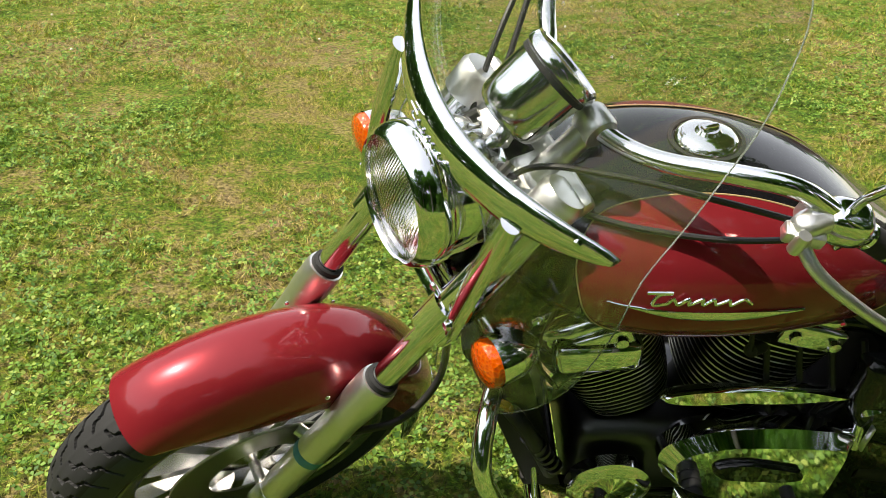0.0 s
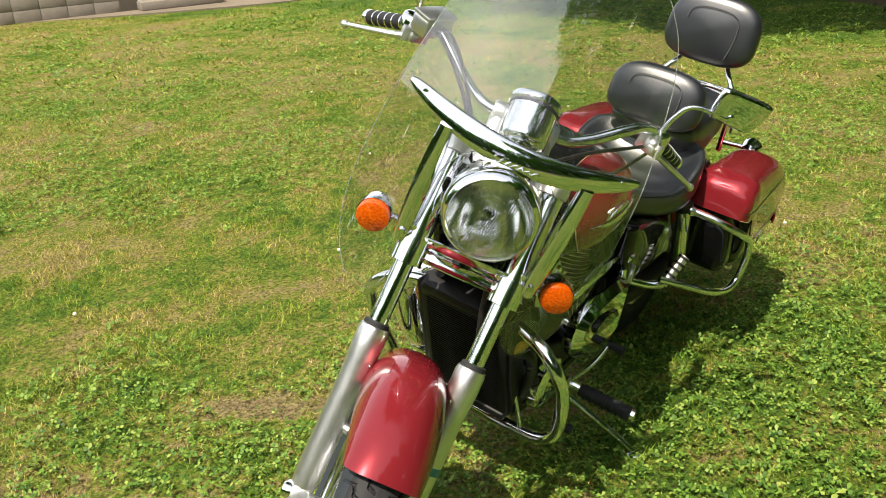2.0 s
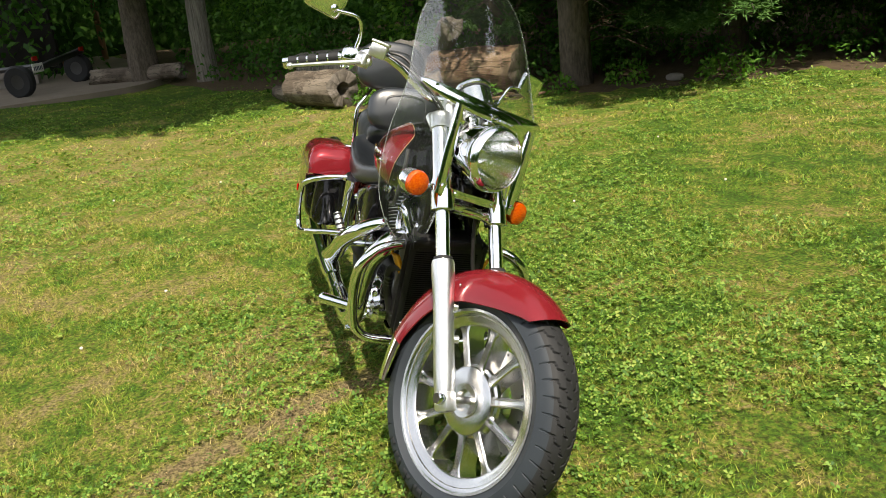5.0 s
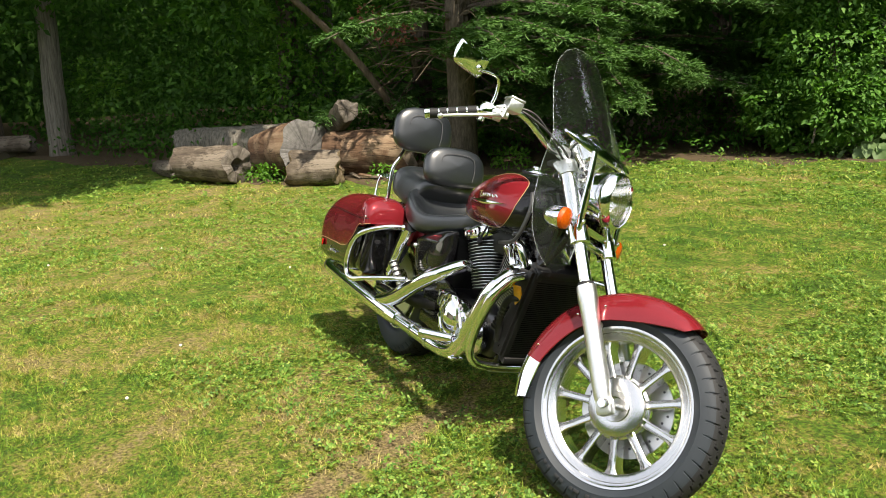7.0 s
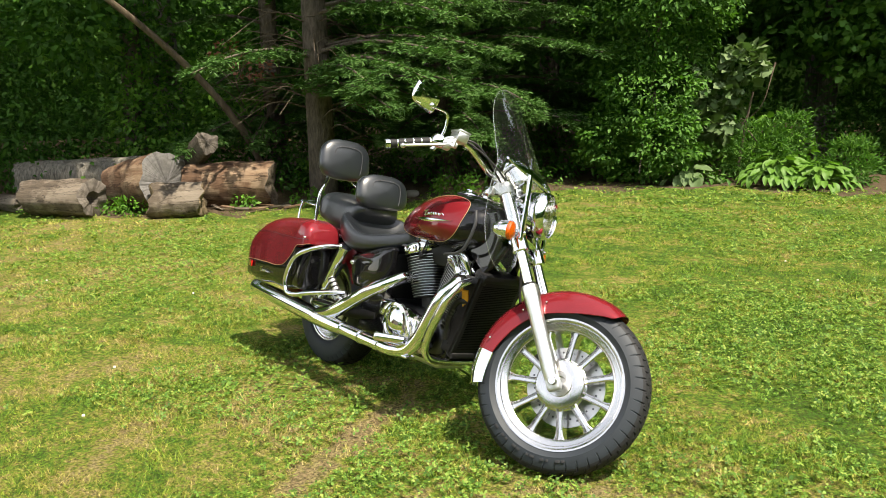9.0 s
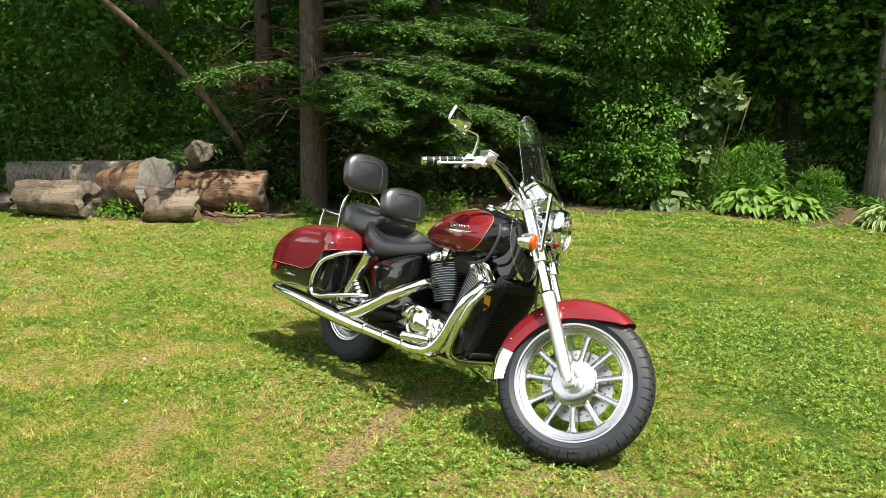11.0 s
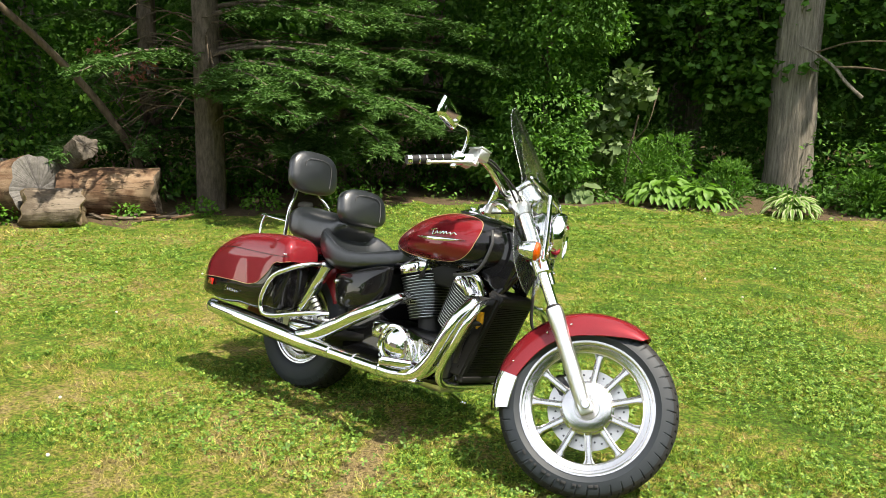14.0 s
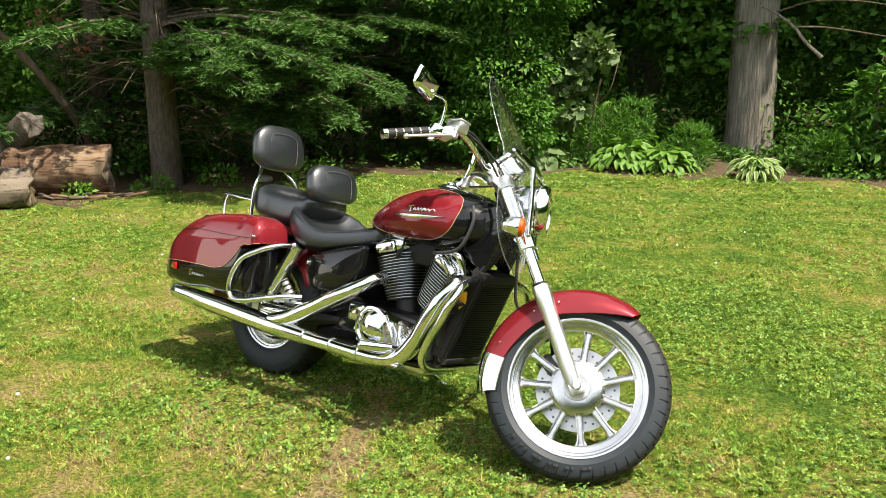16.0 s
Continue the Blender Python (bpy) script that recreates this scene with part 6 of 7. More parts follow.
def leaf_cloud(blobs, count, size, rng, shape=((0, 0), (0.42, 0.28), (1.0, 0.0), (0.42, -0.28)), droop=0.4, fold=0.12, hollow=0.55):
    """Many small folded leaves about the skins of a few uneven blobs: (x, y, z, rx, ry, rz)."""
    blobs = np.array(blobs, float)
    area = (blobs[:, 3] * blobs[:, 5] + blobs[:, 4] * blobs[:, 5] + blobs[:, 3] * blobs[:, 4])
    pick = rng.choice(len(blobs), count, p=area / area.sum())
    d = rng.normal(0, 1, (count, 3))
    d /= np.linalg.norm(d, axis=1)[:, None]
    r = rng.uniform(hollow, 1.0, count) ** 0.6
    lump = 1 + 0.22 * np.sin(5 * d[:, 0] + pick) * np.sin(4 * d[:, 1] + 2 * pick) + 0.16 * np.sin(9 * d[:, 2] + pick) + rng.normal(0, 0.06, count)
    c = blobs[pick, :3] + d * (r * lump)[:, None] * blobs[pick, 3:]
    out = d * np.array((1, 1, 0.5)) + rng.normal(0, 0.7, (count, 3))
    out[:, 2] -= droop
    out /= np.linalg.norm(out, axis=1)[:, None]
    nrm = d * 0.6 + np.array((0, 0, 0.8)) + rng.normal(0, 0.5, (count, 3))
    side = np.cross(out, nrm)
    side /= np.linalg.norm(side, axis=1)[:, None] + 1e-9
    up = np.cross(side, out)
    s = size * rng.uniform(0.6, 1.35, count)
    keep = c[:, 2] > -0.08
    c, out, side, up, s = c[keep], out[keep], side[keep], up[keep], s[keep]
    n, k = len(c), len(shape)
    v = np.stack([c + out * (s * a)[:, None] + side * (s * b)[:, None] + up * (s * fold * (1 if b else 0))[:, None] for a, b in shape], 1)
    i = np.arange(n)[:, None] * k
    f = np.concatenate([i + [0, j, j + 1] for j in range(1, k - 1)])
    return v.reshape(-1, 3), f


PLAIN = ((0, 0), (0.40, 0.30), (1.0, 0.0), (0.40, -0.30))
LOBED = ((0, 0), (0.18, 0.42), (0.45, 0.25), (0.62, 0.48), (1.0, 0.0), (0.62, -0.48), (0.45, -0.25), (0.18, -0.42))


def trunk_shape(points, radii, seg=20, steps=30, rough=0.08, seed=1):
    """A tapered, uneven stem."""
    path = catmull(points, steps)
    rr = [float(q[0]) for q in catmull([(r,) for r in radii], steps)]
    rng = np.random.default_rng(seed)
    ridge = rng.normal(0, rough, seg)
    rings = []
    for i, p in enumerate(path):
        t = path[min(i + 1, steps - 1)] - path[max(i - 1, 0)]
        t /= np.linalg.norm(t)
        e = np.cross(t, (0.3, 1, 0.1))
        e /= np.linalg.norm(e)
        g = np.cross(t, e)
        ridge = 0.85 * ridge + 0.15 * rng.normal(0, rough * 2, seg)
        rings.append([p + rr[i] * (1 + ridge[j]) * (math.cos(a) * e + math.sin(a) * g) for j, a in enumerate(np.linspace(0, 2 * math.pi, seg, endpoint=False))])
    return loft(rings)


def crown(tree, g, material, label=""):
    ob = new("crown", bulk("crown", g[0], g[1], material))
    ob.parent = tree
    return tagged(ob, label)


def broadleaf(name, x, y, stem, bark, blobs, count, size, leaf, label, shape=LOBED, seed=1, limbs=4, category="tree"):
    rng = np.random.default_rng(seed)
    tree = thing(name, Matrix.Translation((x, y, 0)), label, category)
    part("trunk", trunk_shape([(0, 0, -0.2), *stem[0]], stem[1], seed=seed), bark, tree)
    top = np.array(stem[0][-1])
    for k in range(limbs):
        b = np.array(blobs[k % len(blobs)], float)
        at = np.array(stem[0][max(0, len(stem[0]) - 2)]) * 0.7 + top * 0.3
        tip = b[:3] - np.array((x, y, 0)) + rng.normal(0, 0.3, 3)
        part("limb", trunk_shape([at, (at + tip) / 2 + rng.normal(0, 0.12, 3) + np.array((0, 0, 0.1)), tip], [stem[1][-1] * 0.7, stem[1][-1] * 0.45, 0.012], 8, 14, 0.05, seed + k), bark, tree)
    v, f = leaf_cloud(blobs, count, size, rng, shape)
    crown(tree, (v - np.array((x, y, 0)), f), leaf)
    return tree


# spruces: limbs with flat drooping sprays of needles
def spruce(name, x, y, trunk_r, height, low, reach, whorls, seed, label, aim=None, spray_n=34, dead=0):
    rng = np.random.default_rng(seed)
    tree = thing(name, Matrix.Translation((x, y, 0)), label, "tree")
    part("trunk", trunk_shape([(0, 0, -0.25), (0.02, 0, 0.5), (0.0, 0.02, height * 0.5), (0, 0, height)], [trunk_r * 1.3, trunk_r, trunk_r * 0.6, 0.02], 22, 40, 0.07, seed), BARK_BROWN, tree, "rough brown spruce trunk")
    vs, fs, base = [], [], 0
    limbs = []
    for k in range(whorls):
        z = low + (height * 0.95 - low) * (k / whorls) ** 2.0
        ln = reach * (1 - z / height) ** 0.8 * rng.uniform(0.7, 1.1)
        a = (aim + rng.uniform(-1.5, 1.5)) if aim is not None and rng.uniform() < 0.75 else rng.uniform(0, 2 * math.pi)
        d = np.array((math.cos(a), math.sin(a), 0))
        pts = [np.array((0, 0, z)), d * ln * 0.35 + (0, 0, z + 0.10), d * ln * 0.7 + (0, 0, z + 0.02), d * ln + (0, 0, z - 0.16)]
        if z < 3.6:
            limbs.append(tube(pts, [0.03, 0.022, 0.014, 0.006], 6, 14))
        path = np.array(catmull(pts, 30))
        fine = z < 3.8
        sprays = int(spray_n * ln / 2.2) + 8 if fine else 10
        for q in range(sprays):
            u = rng.uniform(0.18, 1.0)
            p = path[min(29, int(u * 29))]
            sgn = rng.choice((-1, 1))
            ang = a + sgn * rng.uniform(0.45, 1.15)
            tw = (0.50 if fine else 0.8) * rng.uniform(0.45, 1.0) * (1.15 - 0.6 * u)
            e = np.array((math.cos(ang), math.sin(ang), -rng.uniform(0.05, 0.45)))
            e /= np.linalg.norm(e)
            sd = np.cross(e, (0, 0, 1.0))
            sd /= np.linalg.norm(sd)
            tufts, per = (9, 9) if fine else (3, 4)
            k_ = tufts * per
            w = np.repeat((np.arange(tufts) + 0.5) / tufts, per)
            o = p + e * (tw * w)[:, None] + sd * np.repeat(rng.normal(0, 0.055, tufts), per)[:, None] + np.stack([0 * w, 0 * w, np.repeat(rng.normal(-0.01, 0.02, tufts), per)], -1)
            b = ang + rng.uniform(-1.25, 1.25, k_)
            L = (0.080 if fine else 0.3) * rng.uniform(0.7, 1.2, k_)
            nd = np.stack([np.cos(b), np.sin(b), rng.normal(-0.12, 0.30, k_)], -1)
            nw = np.cross(nd, np.stack([rng.normal(0, 0.4, k_), rng.normal(0, 0.4, k_), np.ones(k_)], -1))
            nw /= np.linalg.norm(nw, axis=1)[:, None]
            wd = 0.0105 if fine else 0.06
            vs.append(np.stack([o - nw * wd, o + nw * wd, o + nd * L[:, None]], 1).reshape(-1, 3))
    vs = np.concatenate(vs)
    crown(tree, (vs, np.arange(len(vs)).reshape(-1, 3)), NEEDLE, "drooping dark green needle sprays")
    for g in limbs:
        part("limb", g, BARK_BROWN, tree)
    for k in range(dead):   # bare lower twigs
        a, z, ln = rng.uniform(0, 2 * math.pi), rng.uniform(0.35, 2.2), rng.uniform(0.5, 1.3)
        d, e = np.array((math.cos(a), math.sin(a), 0)), np.array((-math.sin(a), math.cos(a), 0)) * rng.uniform(-0.3, 0.3)
        p = [d * trunk_r * 0.8 + (0, 0, z), d * ln * 0.5 + e * 0.4 + (0, 0, z + rng.uniform(-0.05, 0.12)), d * ln + e + (0, 0, z - rng.uniform(0.0, 0.35))]
        fork = [p[1], p[1] + d * ln * 0.25 - e * 0.6 + np.array((0, 0, 0.05)), p[1] + d * ln * 0.42 - e * 1.3 + np.array((0, 0, rng.uniform(-0.1, 0.12)))]
        part("dead_twig", joined(tube(p, [0.010, 0.007, 0.003], 5, 9), tube(fork, [0.006, 0.004, 0.002], 5, 7)), BARK_PALE, tree)
    return tree


spruce("spruce", -5.60, 3.50, 0.172, 11, 1.25, 2.7, 66, 21, "tall spruce with low drooping branches", 1.15, 34, 34)
spruce("spruce", -5.6, 5.6, 0.15, 10, 0.75, 2.9, 58, 22, "dense spruce behind the lawn's edge", 0.4, 42, 12)
spruce("spruce", -7.6, 4.0, 0.15, 10, 0.7, 2.4, 34, 23, "spruce deeper in the wood", 0.0, 24)

broadleaf("shrub", -3.0, 6.85, ([(0.05, 0, 0.6), (0.0, 0.1, 1.4), (0.1, 0.0, 2.4)], [0.05, 0.04, 0.03, 0.02]), BARK_BROWN,
          [(-3.0, 6.8, 1.1, 0.75, 0.65, 0.6), (-3.1, 7.0, 2.0, 0.85, 0.80, 0.8), (-2.6, 6.9, 2.8, 0.8, 0.8, 0.8), (-3.6, 7.1, 2.9, 0.7, 0.7, 0.8), (-2.55, 6.55, 0.55, 0.45, 0.4, 0.42), (-3.35, 6.4, 0.5, 0.35, 0.35, 0.4)],
          27000, 0.074, LEAF_MID, "bright green leafy shrub at the lawn's edge", ((0, 0), (0.38, 0.26), (1.0, 0.0), (0.38, -0.26)), 31, 5, "shrub")
broadleaf("sapling", -2.05, 7.35, ([(0.1, 0, 0.6), (0.2, 0.0, 1.1)], [0.02, 0.016, 0.01]), BARK_PALE,
          [(-1.95, 7.3, 1.45, 0.28, 0.22, 0.20), (-2.25, 7.2, 1.10, 0.30, 0.25, 0.22), (-2.35, 7.15, 0.75, 0.35, 0.25, 0.25)],
          420, 0.13, LEAF_PALE, "thin sapling with pale green leaves", LOBED, 32, 3)
broadleaf("maple", -2.4, 10.4, ([(0, 0.1, 1.5), (0.1, 0, 4.0), (0, 0, 7)], [0.15, 0.13, 0.1, 0.05]), BARK_GREY,
          [(-2.2, 9.9, 2.3, 1.7, 1.1, 0.9), (-1.2, 9.8, 1.7, 1.0, 0.8, 0.6), (-3.6, 10.2, 2.6, 1.3, 1.0, 0.9), (-2.2, 10.2, 4.0, 2.2, 1.6, 1.2)],
          13000, 0.125, LEAF_MID, "maple with broad dark green leaves", LOBED, 33)
broadleaf("bush", 1.15, 8.45, ([(0.05, 0, 0.5), (0, 0.05, 1.1)], [0.03, 0.025, 0.015]), BARK_BROWN,
          [(1.25, 8.5, 0.62, 0.55, 0.45, 0.5), (1.55, 8.6, 1.15, 0.5, 0.5, 0.45), (0.95, 8.35, 0.32, 0.3, 0.3, 0.32), (2.1, 8.7, 0.8, 0.6, 0.5, 0.7)],
          3000, 0.13, LEAF_MID, "bright green broad-leaved bush beside the trunk", ((0, 0), (0.35, 0.24), (1.0, 0.0), (0.35, -0.24)), 34, 4, "bush")
broadleaf("big_tree", -0.55, 9.35, ([(0.02, 0, 0.4), (0.0, 0.02, 2.0), (0.08, 0, 5.0), (0.05, 0, 8.5)], [0.35, 0.30, 0.28, 0.26, 0.2]), BARK_GREY,
          [(-0.6, 10.4, 8.6, 3.0, 2.4, 2.2), (1.2, 10.6, 7.8, 2.2, 2.0, 1.8), (-2.6, 10.8, 7.8, 2.2, 1.8, 1.8)],
          7000, 0.28, LEAF_MID, "big straight tree with furrowed grey bark", LOBED, 35)
broadleaf("dark_tree", 0.8, 11.5, ([(0, 0.1, 1.5), (0.1, 0, 4.0)], [0.12, 0.1, 0.08]), BARK_BROWN,
          [(0.6, 11.0, 2.2, 1.8, 1.0, 1.3), (2.2, 10.8, 2.0, 1.5, 1.0, 1.6), (0.5, 11.2, 4.2, 2.2, 1.4, 1.2)],
          9000, 0.12, LEAF_DARK, "dark leafy tree in the wood", LOBED, 36)
for k, (tx, ty, r, hgt, sd) in enumerate(((-11.9, -0.55, 0.17, 8, 41), (-12.6, -1.6, 0.24, 8, 42), (-9.4, 2.6, 0.16, 8, 43), (-8.4, 5.6, 0.18, 8, 44), (-6.0, 8.2, 0.17, 8, 45), (-4.3, 9.6, 0.14, 8, 46))):
    # The high blobs, out of view, are added forward to shade the wood's edge
    blobs = [(tx + 0.3, ty + 0.1, 3.0, 1.6, 1.5, 0.9), (tx + 0.9, ty + 0.5, 5.6, 2.6, 2.4, 1.7), (tx + 2.6, ty - 0.4, 7.4, 3.0, 2.6, 1.6), (tx + 0.4, ty + 0.6, 8.2, 2.6, 2.4, 1.5), (tx + 4.6, ty + 0.8, 8.6, 2.8, 2.8, 1.3), (tx + 0.6, ty - 0.9, 2.2, 0.9, 0.8, 0.6)]
    broadleaf("woodland_tree", tx, ty, ([(0.02, 0, 0.6), (0.05, 0.06, 2.5), (0.2, 0, hgt * 0.7)], [r * 1.2, r, r * 0.85, r * 0.4]), BARK_GREY if k in (0, 3) else BARK_BROWN,
              blobs, 22000, 0.125, LEAF_DARK, "tall woodland tree with a dark green crown", PLAIN, sd)

# Tall trees added, mostly out of view, to darken reflections in the windshield
for tx, ty, sd in ((2.6, 12.6, 46), (5.6, 13.0, 47), (9.0, 12.6, 48), (-3.4, 12.2, 52)):
    broadleaf("woodland_tree", tx, ty, ([(0.02, 0, 0.6), (0.05, 0.06, 3.5), (0.2, 0, 9.6)], [0.26, 0.22, 0.19, 0.08]), BARK_GREY,
              [(tx, ty - 0.6, 4.6, 2.0, 1.8, 1.5), (tx + 0.8, ty - 1.0, 7.4, 2.3, 2.0, 1.8), (tx - 1.0, ty - 0.6, 10.2, 2.2, 2.0, 2.0), (tx + 0.6, ty - 0.8, 13.0, 2.0, 1.8, 1.9), (tx, ty - 0.4, 15.6, 1.2, 1.2, 1.6)], 15000, 0.25, LEAF_DARK, "added tall woodland tree with a high green crown", PLAIN, sd)

# Crown blobs added overhead, out of view, to shade the lawn and concrete
broadleaf("woodland_tree", -9.7, 3.3, ([(0.02, 0, 0.6), (0.1, -0.1, 3.0), (0.6, -0.5, 6.5), (1.4, -1.4, 9.6)], [0.30, 0.26, 0.22, 0.18, 0.10]), BARK_GREY,
          [(-4.7, -1.0, 10.6, 2.8, 2.8, 1.3), (-5.9, -3.3, 10.6, 2.5, 2.4, 1.2), (-8.2, -3.6, 10.8, 2.8, 2.6, 1.3), (-7.5, 0.4, 11.2, 3.2, 2.6, 1.5), (-10.5, -1.4, 11.0, 2.8, 2.8, 1.4), (-5.0, 1.6, 10.8, 2.6, 2.0, 1.2), (-3.1, -1.1, 10.8, 1.9, 1.6, 1.0), (-3.6, -3.2, 10.8, 1.9, 1.7, 1.0), (-5.3, -4.9, 10.8, 2.0, 1.6, 1.1), (-7.6, -5.6, 10.9, 2.3, 1.8, 1.2), (-10.4, -5.8, 11.2, 2.6, 2.4, 1.3), (-12.6, -3.2, 10.6, 2.6, 2.6, 1.4)],
          32000, 0.34, LEAF_MID, "added tall maple, its unseen crown shades the lawn and yard", PLAIN, 49)

# undergrowth and the deep wood
rng = np.random.default_rng(51)
under = [(-11.5, 0.6, 0.9, 1.2, 0.9, 0.9), (-10.4, 1.4, 1.1, 1.1, 0.9, 1.1), (-9.4, 1.2, 0.9, 0.9, 0.7, 0.8), (-9.0, 2.2, 1.6, 1.0, 1.0, 1.4), (-8.6, 3.2, 0.9, 0.9, 0.9, 0.8), (-7.4, 3.4, 0.5, 0.8, 0.8, 0.5),
         (-7.2, 5.2, 1.1, 0.9, 0.9, 1.0), (-6.2, 6.4, 0.9, 0.9, 0.8, 0.8), (-5.2, 7.2, 1.2, 1.0, 0.9, 1.1), (-4.2, 7.8, 0.8, 0.8, 0.7, 0.7), (-12.6, 0.4, 2.4, 1.3, 1.0, 1.0), (-10.8, 1.6, 2.9, 1.6, 1.2, 0.8)]
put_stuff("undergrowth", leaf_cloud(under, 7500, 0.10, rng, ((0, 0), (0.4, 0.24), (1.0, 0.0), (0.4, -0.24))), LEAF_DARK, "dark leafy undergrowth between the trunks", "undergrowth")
# Sunlight among the trunks is put into the lighter leaf colour of these blobs
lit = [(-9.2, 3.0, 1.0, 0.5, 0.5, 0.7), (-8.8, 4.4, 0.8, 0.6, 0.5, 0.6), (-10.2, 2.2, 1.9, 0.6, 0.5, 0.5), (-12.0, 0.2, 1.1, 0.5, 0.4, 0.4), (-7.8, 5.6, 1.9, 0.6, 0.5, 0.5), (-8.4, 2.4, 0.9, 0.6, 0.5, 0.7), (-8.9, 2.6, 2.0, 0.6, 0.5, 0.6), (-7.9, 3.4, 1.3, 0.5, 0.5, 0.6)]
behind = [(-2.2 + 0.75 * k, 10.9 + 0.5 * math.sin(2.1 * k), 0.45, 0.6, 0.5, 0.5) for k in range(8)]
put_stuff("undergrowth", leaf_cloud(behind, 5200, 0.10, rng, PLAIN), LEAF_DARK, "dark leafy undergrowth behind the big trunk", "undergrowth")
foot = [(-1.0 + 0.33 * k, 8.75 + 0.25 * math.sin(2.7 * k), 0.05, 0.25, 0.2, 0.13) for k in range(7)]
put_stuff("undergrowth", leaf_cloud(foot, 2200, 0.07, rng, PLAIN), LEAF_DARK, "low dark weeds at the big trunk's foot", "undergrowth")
put_stuff("sun_toned_undergrowth", leaf_cloud(lit, 5200, 0.10, rng), LEAF_LIGHT, "leaves among the trunks, sunlight put into their light green", "undergrowth")
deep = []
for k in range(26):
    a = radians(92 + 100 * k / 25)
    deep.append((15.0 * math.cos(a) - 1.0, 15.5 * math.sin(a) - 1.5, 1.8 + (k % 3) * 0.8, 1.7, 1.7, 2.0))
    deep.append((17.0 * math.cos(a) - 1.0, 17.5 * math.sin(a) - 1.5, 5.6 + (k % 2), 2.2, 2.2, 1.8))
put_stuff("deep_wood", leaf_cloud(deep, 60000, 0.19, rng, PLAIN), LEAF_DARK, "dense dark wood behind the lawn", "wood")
# Along the edge, shade (x < -5.5) and sun are put into leaf colour
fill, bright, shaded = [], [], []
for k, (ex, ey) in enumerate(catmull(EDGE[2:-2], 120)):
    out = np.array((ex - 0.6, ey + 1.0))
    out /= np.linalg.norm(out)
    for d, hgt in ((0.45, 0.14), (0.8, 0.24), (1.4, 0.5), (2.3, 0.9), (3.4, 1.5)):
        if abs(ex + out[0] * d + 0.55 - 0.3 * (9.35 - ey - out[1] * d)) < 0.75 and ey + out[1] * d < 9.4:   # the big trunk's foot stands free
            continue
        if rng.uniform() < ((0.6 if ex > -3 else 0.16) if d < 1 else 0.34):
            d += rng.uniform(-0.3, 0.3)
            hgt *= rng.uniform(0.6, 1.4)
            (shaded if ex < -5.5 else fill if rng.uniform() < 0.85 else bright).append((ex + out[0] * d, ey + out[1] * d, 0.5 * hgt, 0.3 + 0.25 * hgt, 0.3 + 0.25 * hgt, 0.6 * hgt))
put_stuff("undergrowth", leaf_cloud(shaded, 9000, 0.085, rng, PLAIN), LEAF_DARK, "undergrowth under the trees, shade put into its dark green", "undergrowth")
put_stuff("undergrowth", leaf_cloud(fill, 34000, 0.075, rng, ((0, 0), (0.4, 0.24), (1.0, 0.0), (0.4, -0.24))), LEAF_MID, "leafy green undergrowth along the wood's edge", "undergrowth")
put_stuff("sun_toned_undergrowth", leaf_cloud(bright, 5000, 0.085, rng, LOBED), LEAF_LIGHT, "light green leaves along the wood's edge", "undergrowth")
# Backdrop sheet: the far wood's shade is put into its dark greens
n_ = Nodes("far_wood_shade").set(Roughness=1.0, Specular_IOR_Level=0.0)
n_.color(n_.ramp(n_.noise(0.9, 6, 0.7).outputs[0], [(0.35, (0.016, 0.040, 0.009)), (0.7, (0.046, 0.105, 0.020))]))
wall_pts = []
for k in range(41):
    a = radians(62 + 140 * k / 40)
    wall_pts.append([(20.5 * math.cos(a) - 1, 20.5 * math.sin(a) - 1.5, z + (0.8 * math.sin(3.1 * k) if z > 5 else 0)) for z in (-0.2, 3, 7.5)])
tagged(new("backdrop", mesh("backdrop", loft(wall_pts, False, False), n_.m)), "backdrop sheet with the far wood's shade in its colour", "wood", kind="structure")
# added tree line behind the camera, seen only as reflections in polished surfaces
ring_ = [(32 * math.cos(radians(a)), 32 * math.sin(radians(a)), h_ + 1.2 * math.sin(a * 0.37), 3.9, 3.9, 3.6 + math.sin(a * 1.3)) for a in range(-128, 66, 8) for h_ in ((2.5, 7.0, 11.0) if a > -75 else (2.5,))]
put_stuff("distant_trees", leaf_cloud(ring_, 46000, 1.15, rng), LEAF_MID, "added distant line of green trees, unseen, for reflections", "trees")

# the leaning dead limb and bare twigs
dead = thing("leaning_dead_limb", Matrix.Translation((-6.52, 3.13, -0.1)) @ Matrix.Scale(1.067, 4), "bare leaning dead tree limb behind the logs", "branch")
part("limb", trunk_shape([(0, 0, 0.0), (0, -0.02, 0.47), (0.0, -0.42, 1.12), (0.0, -0.95, 1.70), (0.05, -1.6, 2.24), (0.1, -2.4, 2.8), (0.1, -3.4, 3.5)], [0.048, 0.046, 0.041, 0.037, 0.034, 0.030, 0.026], 12, 40, 0.06, 5), BARK_PALE, dead)
for k in range(16):
    a0 = np.array((0.03, 0.02 - 0.02 * k, 0.42 + 0.07 * k))
    part("twig", tube([a0, a0 + np.array((0.2 * math.sin(k), 0.25 * math.cos(1.7 * k), 0.22)), a0 + np.array((0.35 * math.sin(k), 0.55 * math.cos(1.7 * k), 0.30 + 0.05 * (k % 4)))], [0.007, 0.005, 0.002], 5, 9), BARK_PALE, dead)
put_stuff("withered_leaves", leaf_cloud([(-6.3, 3.0, 1.58, 0.22, 0.3, 0.16), (-6.3, 2.67, 1.80, 0.16, 0.18, 0.10)], 130, 0.07, rng), LEAF_RED, "withered reddish leaves on a bare branch", "leaves")
snag = thing("bare_branch", Matrix.Translation((0, 9.0, 0)), "bare forked branch beside the big trunk", "branch")
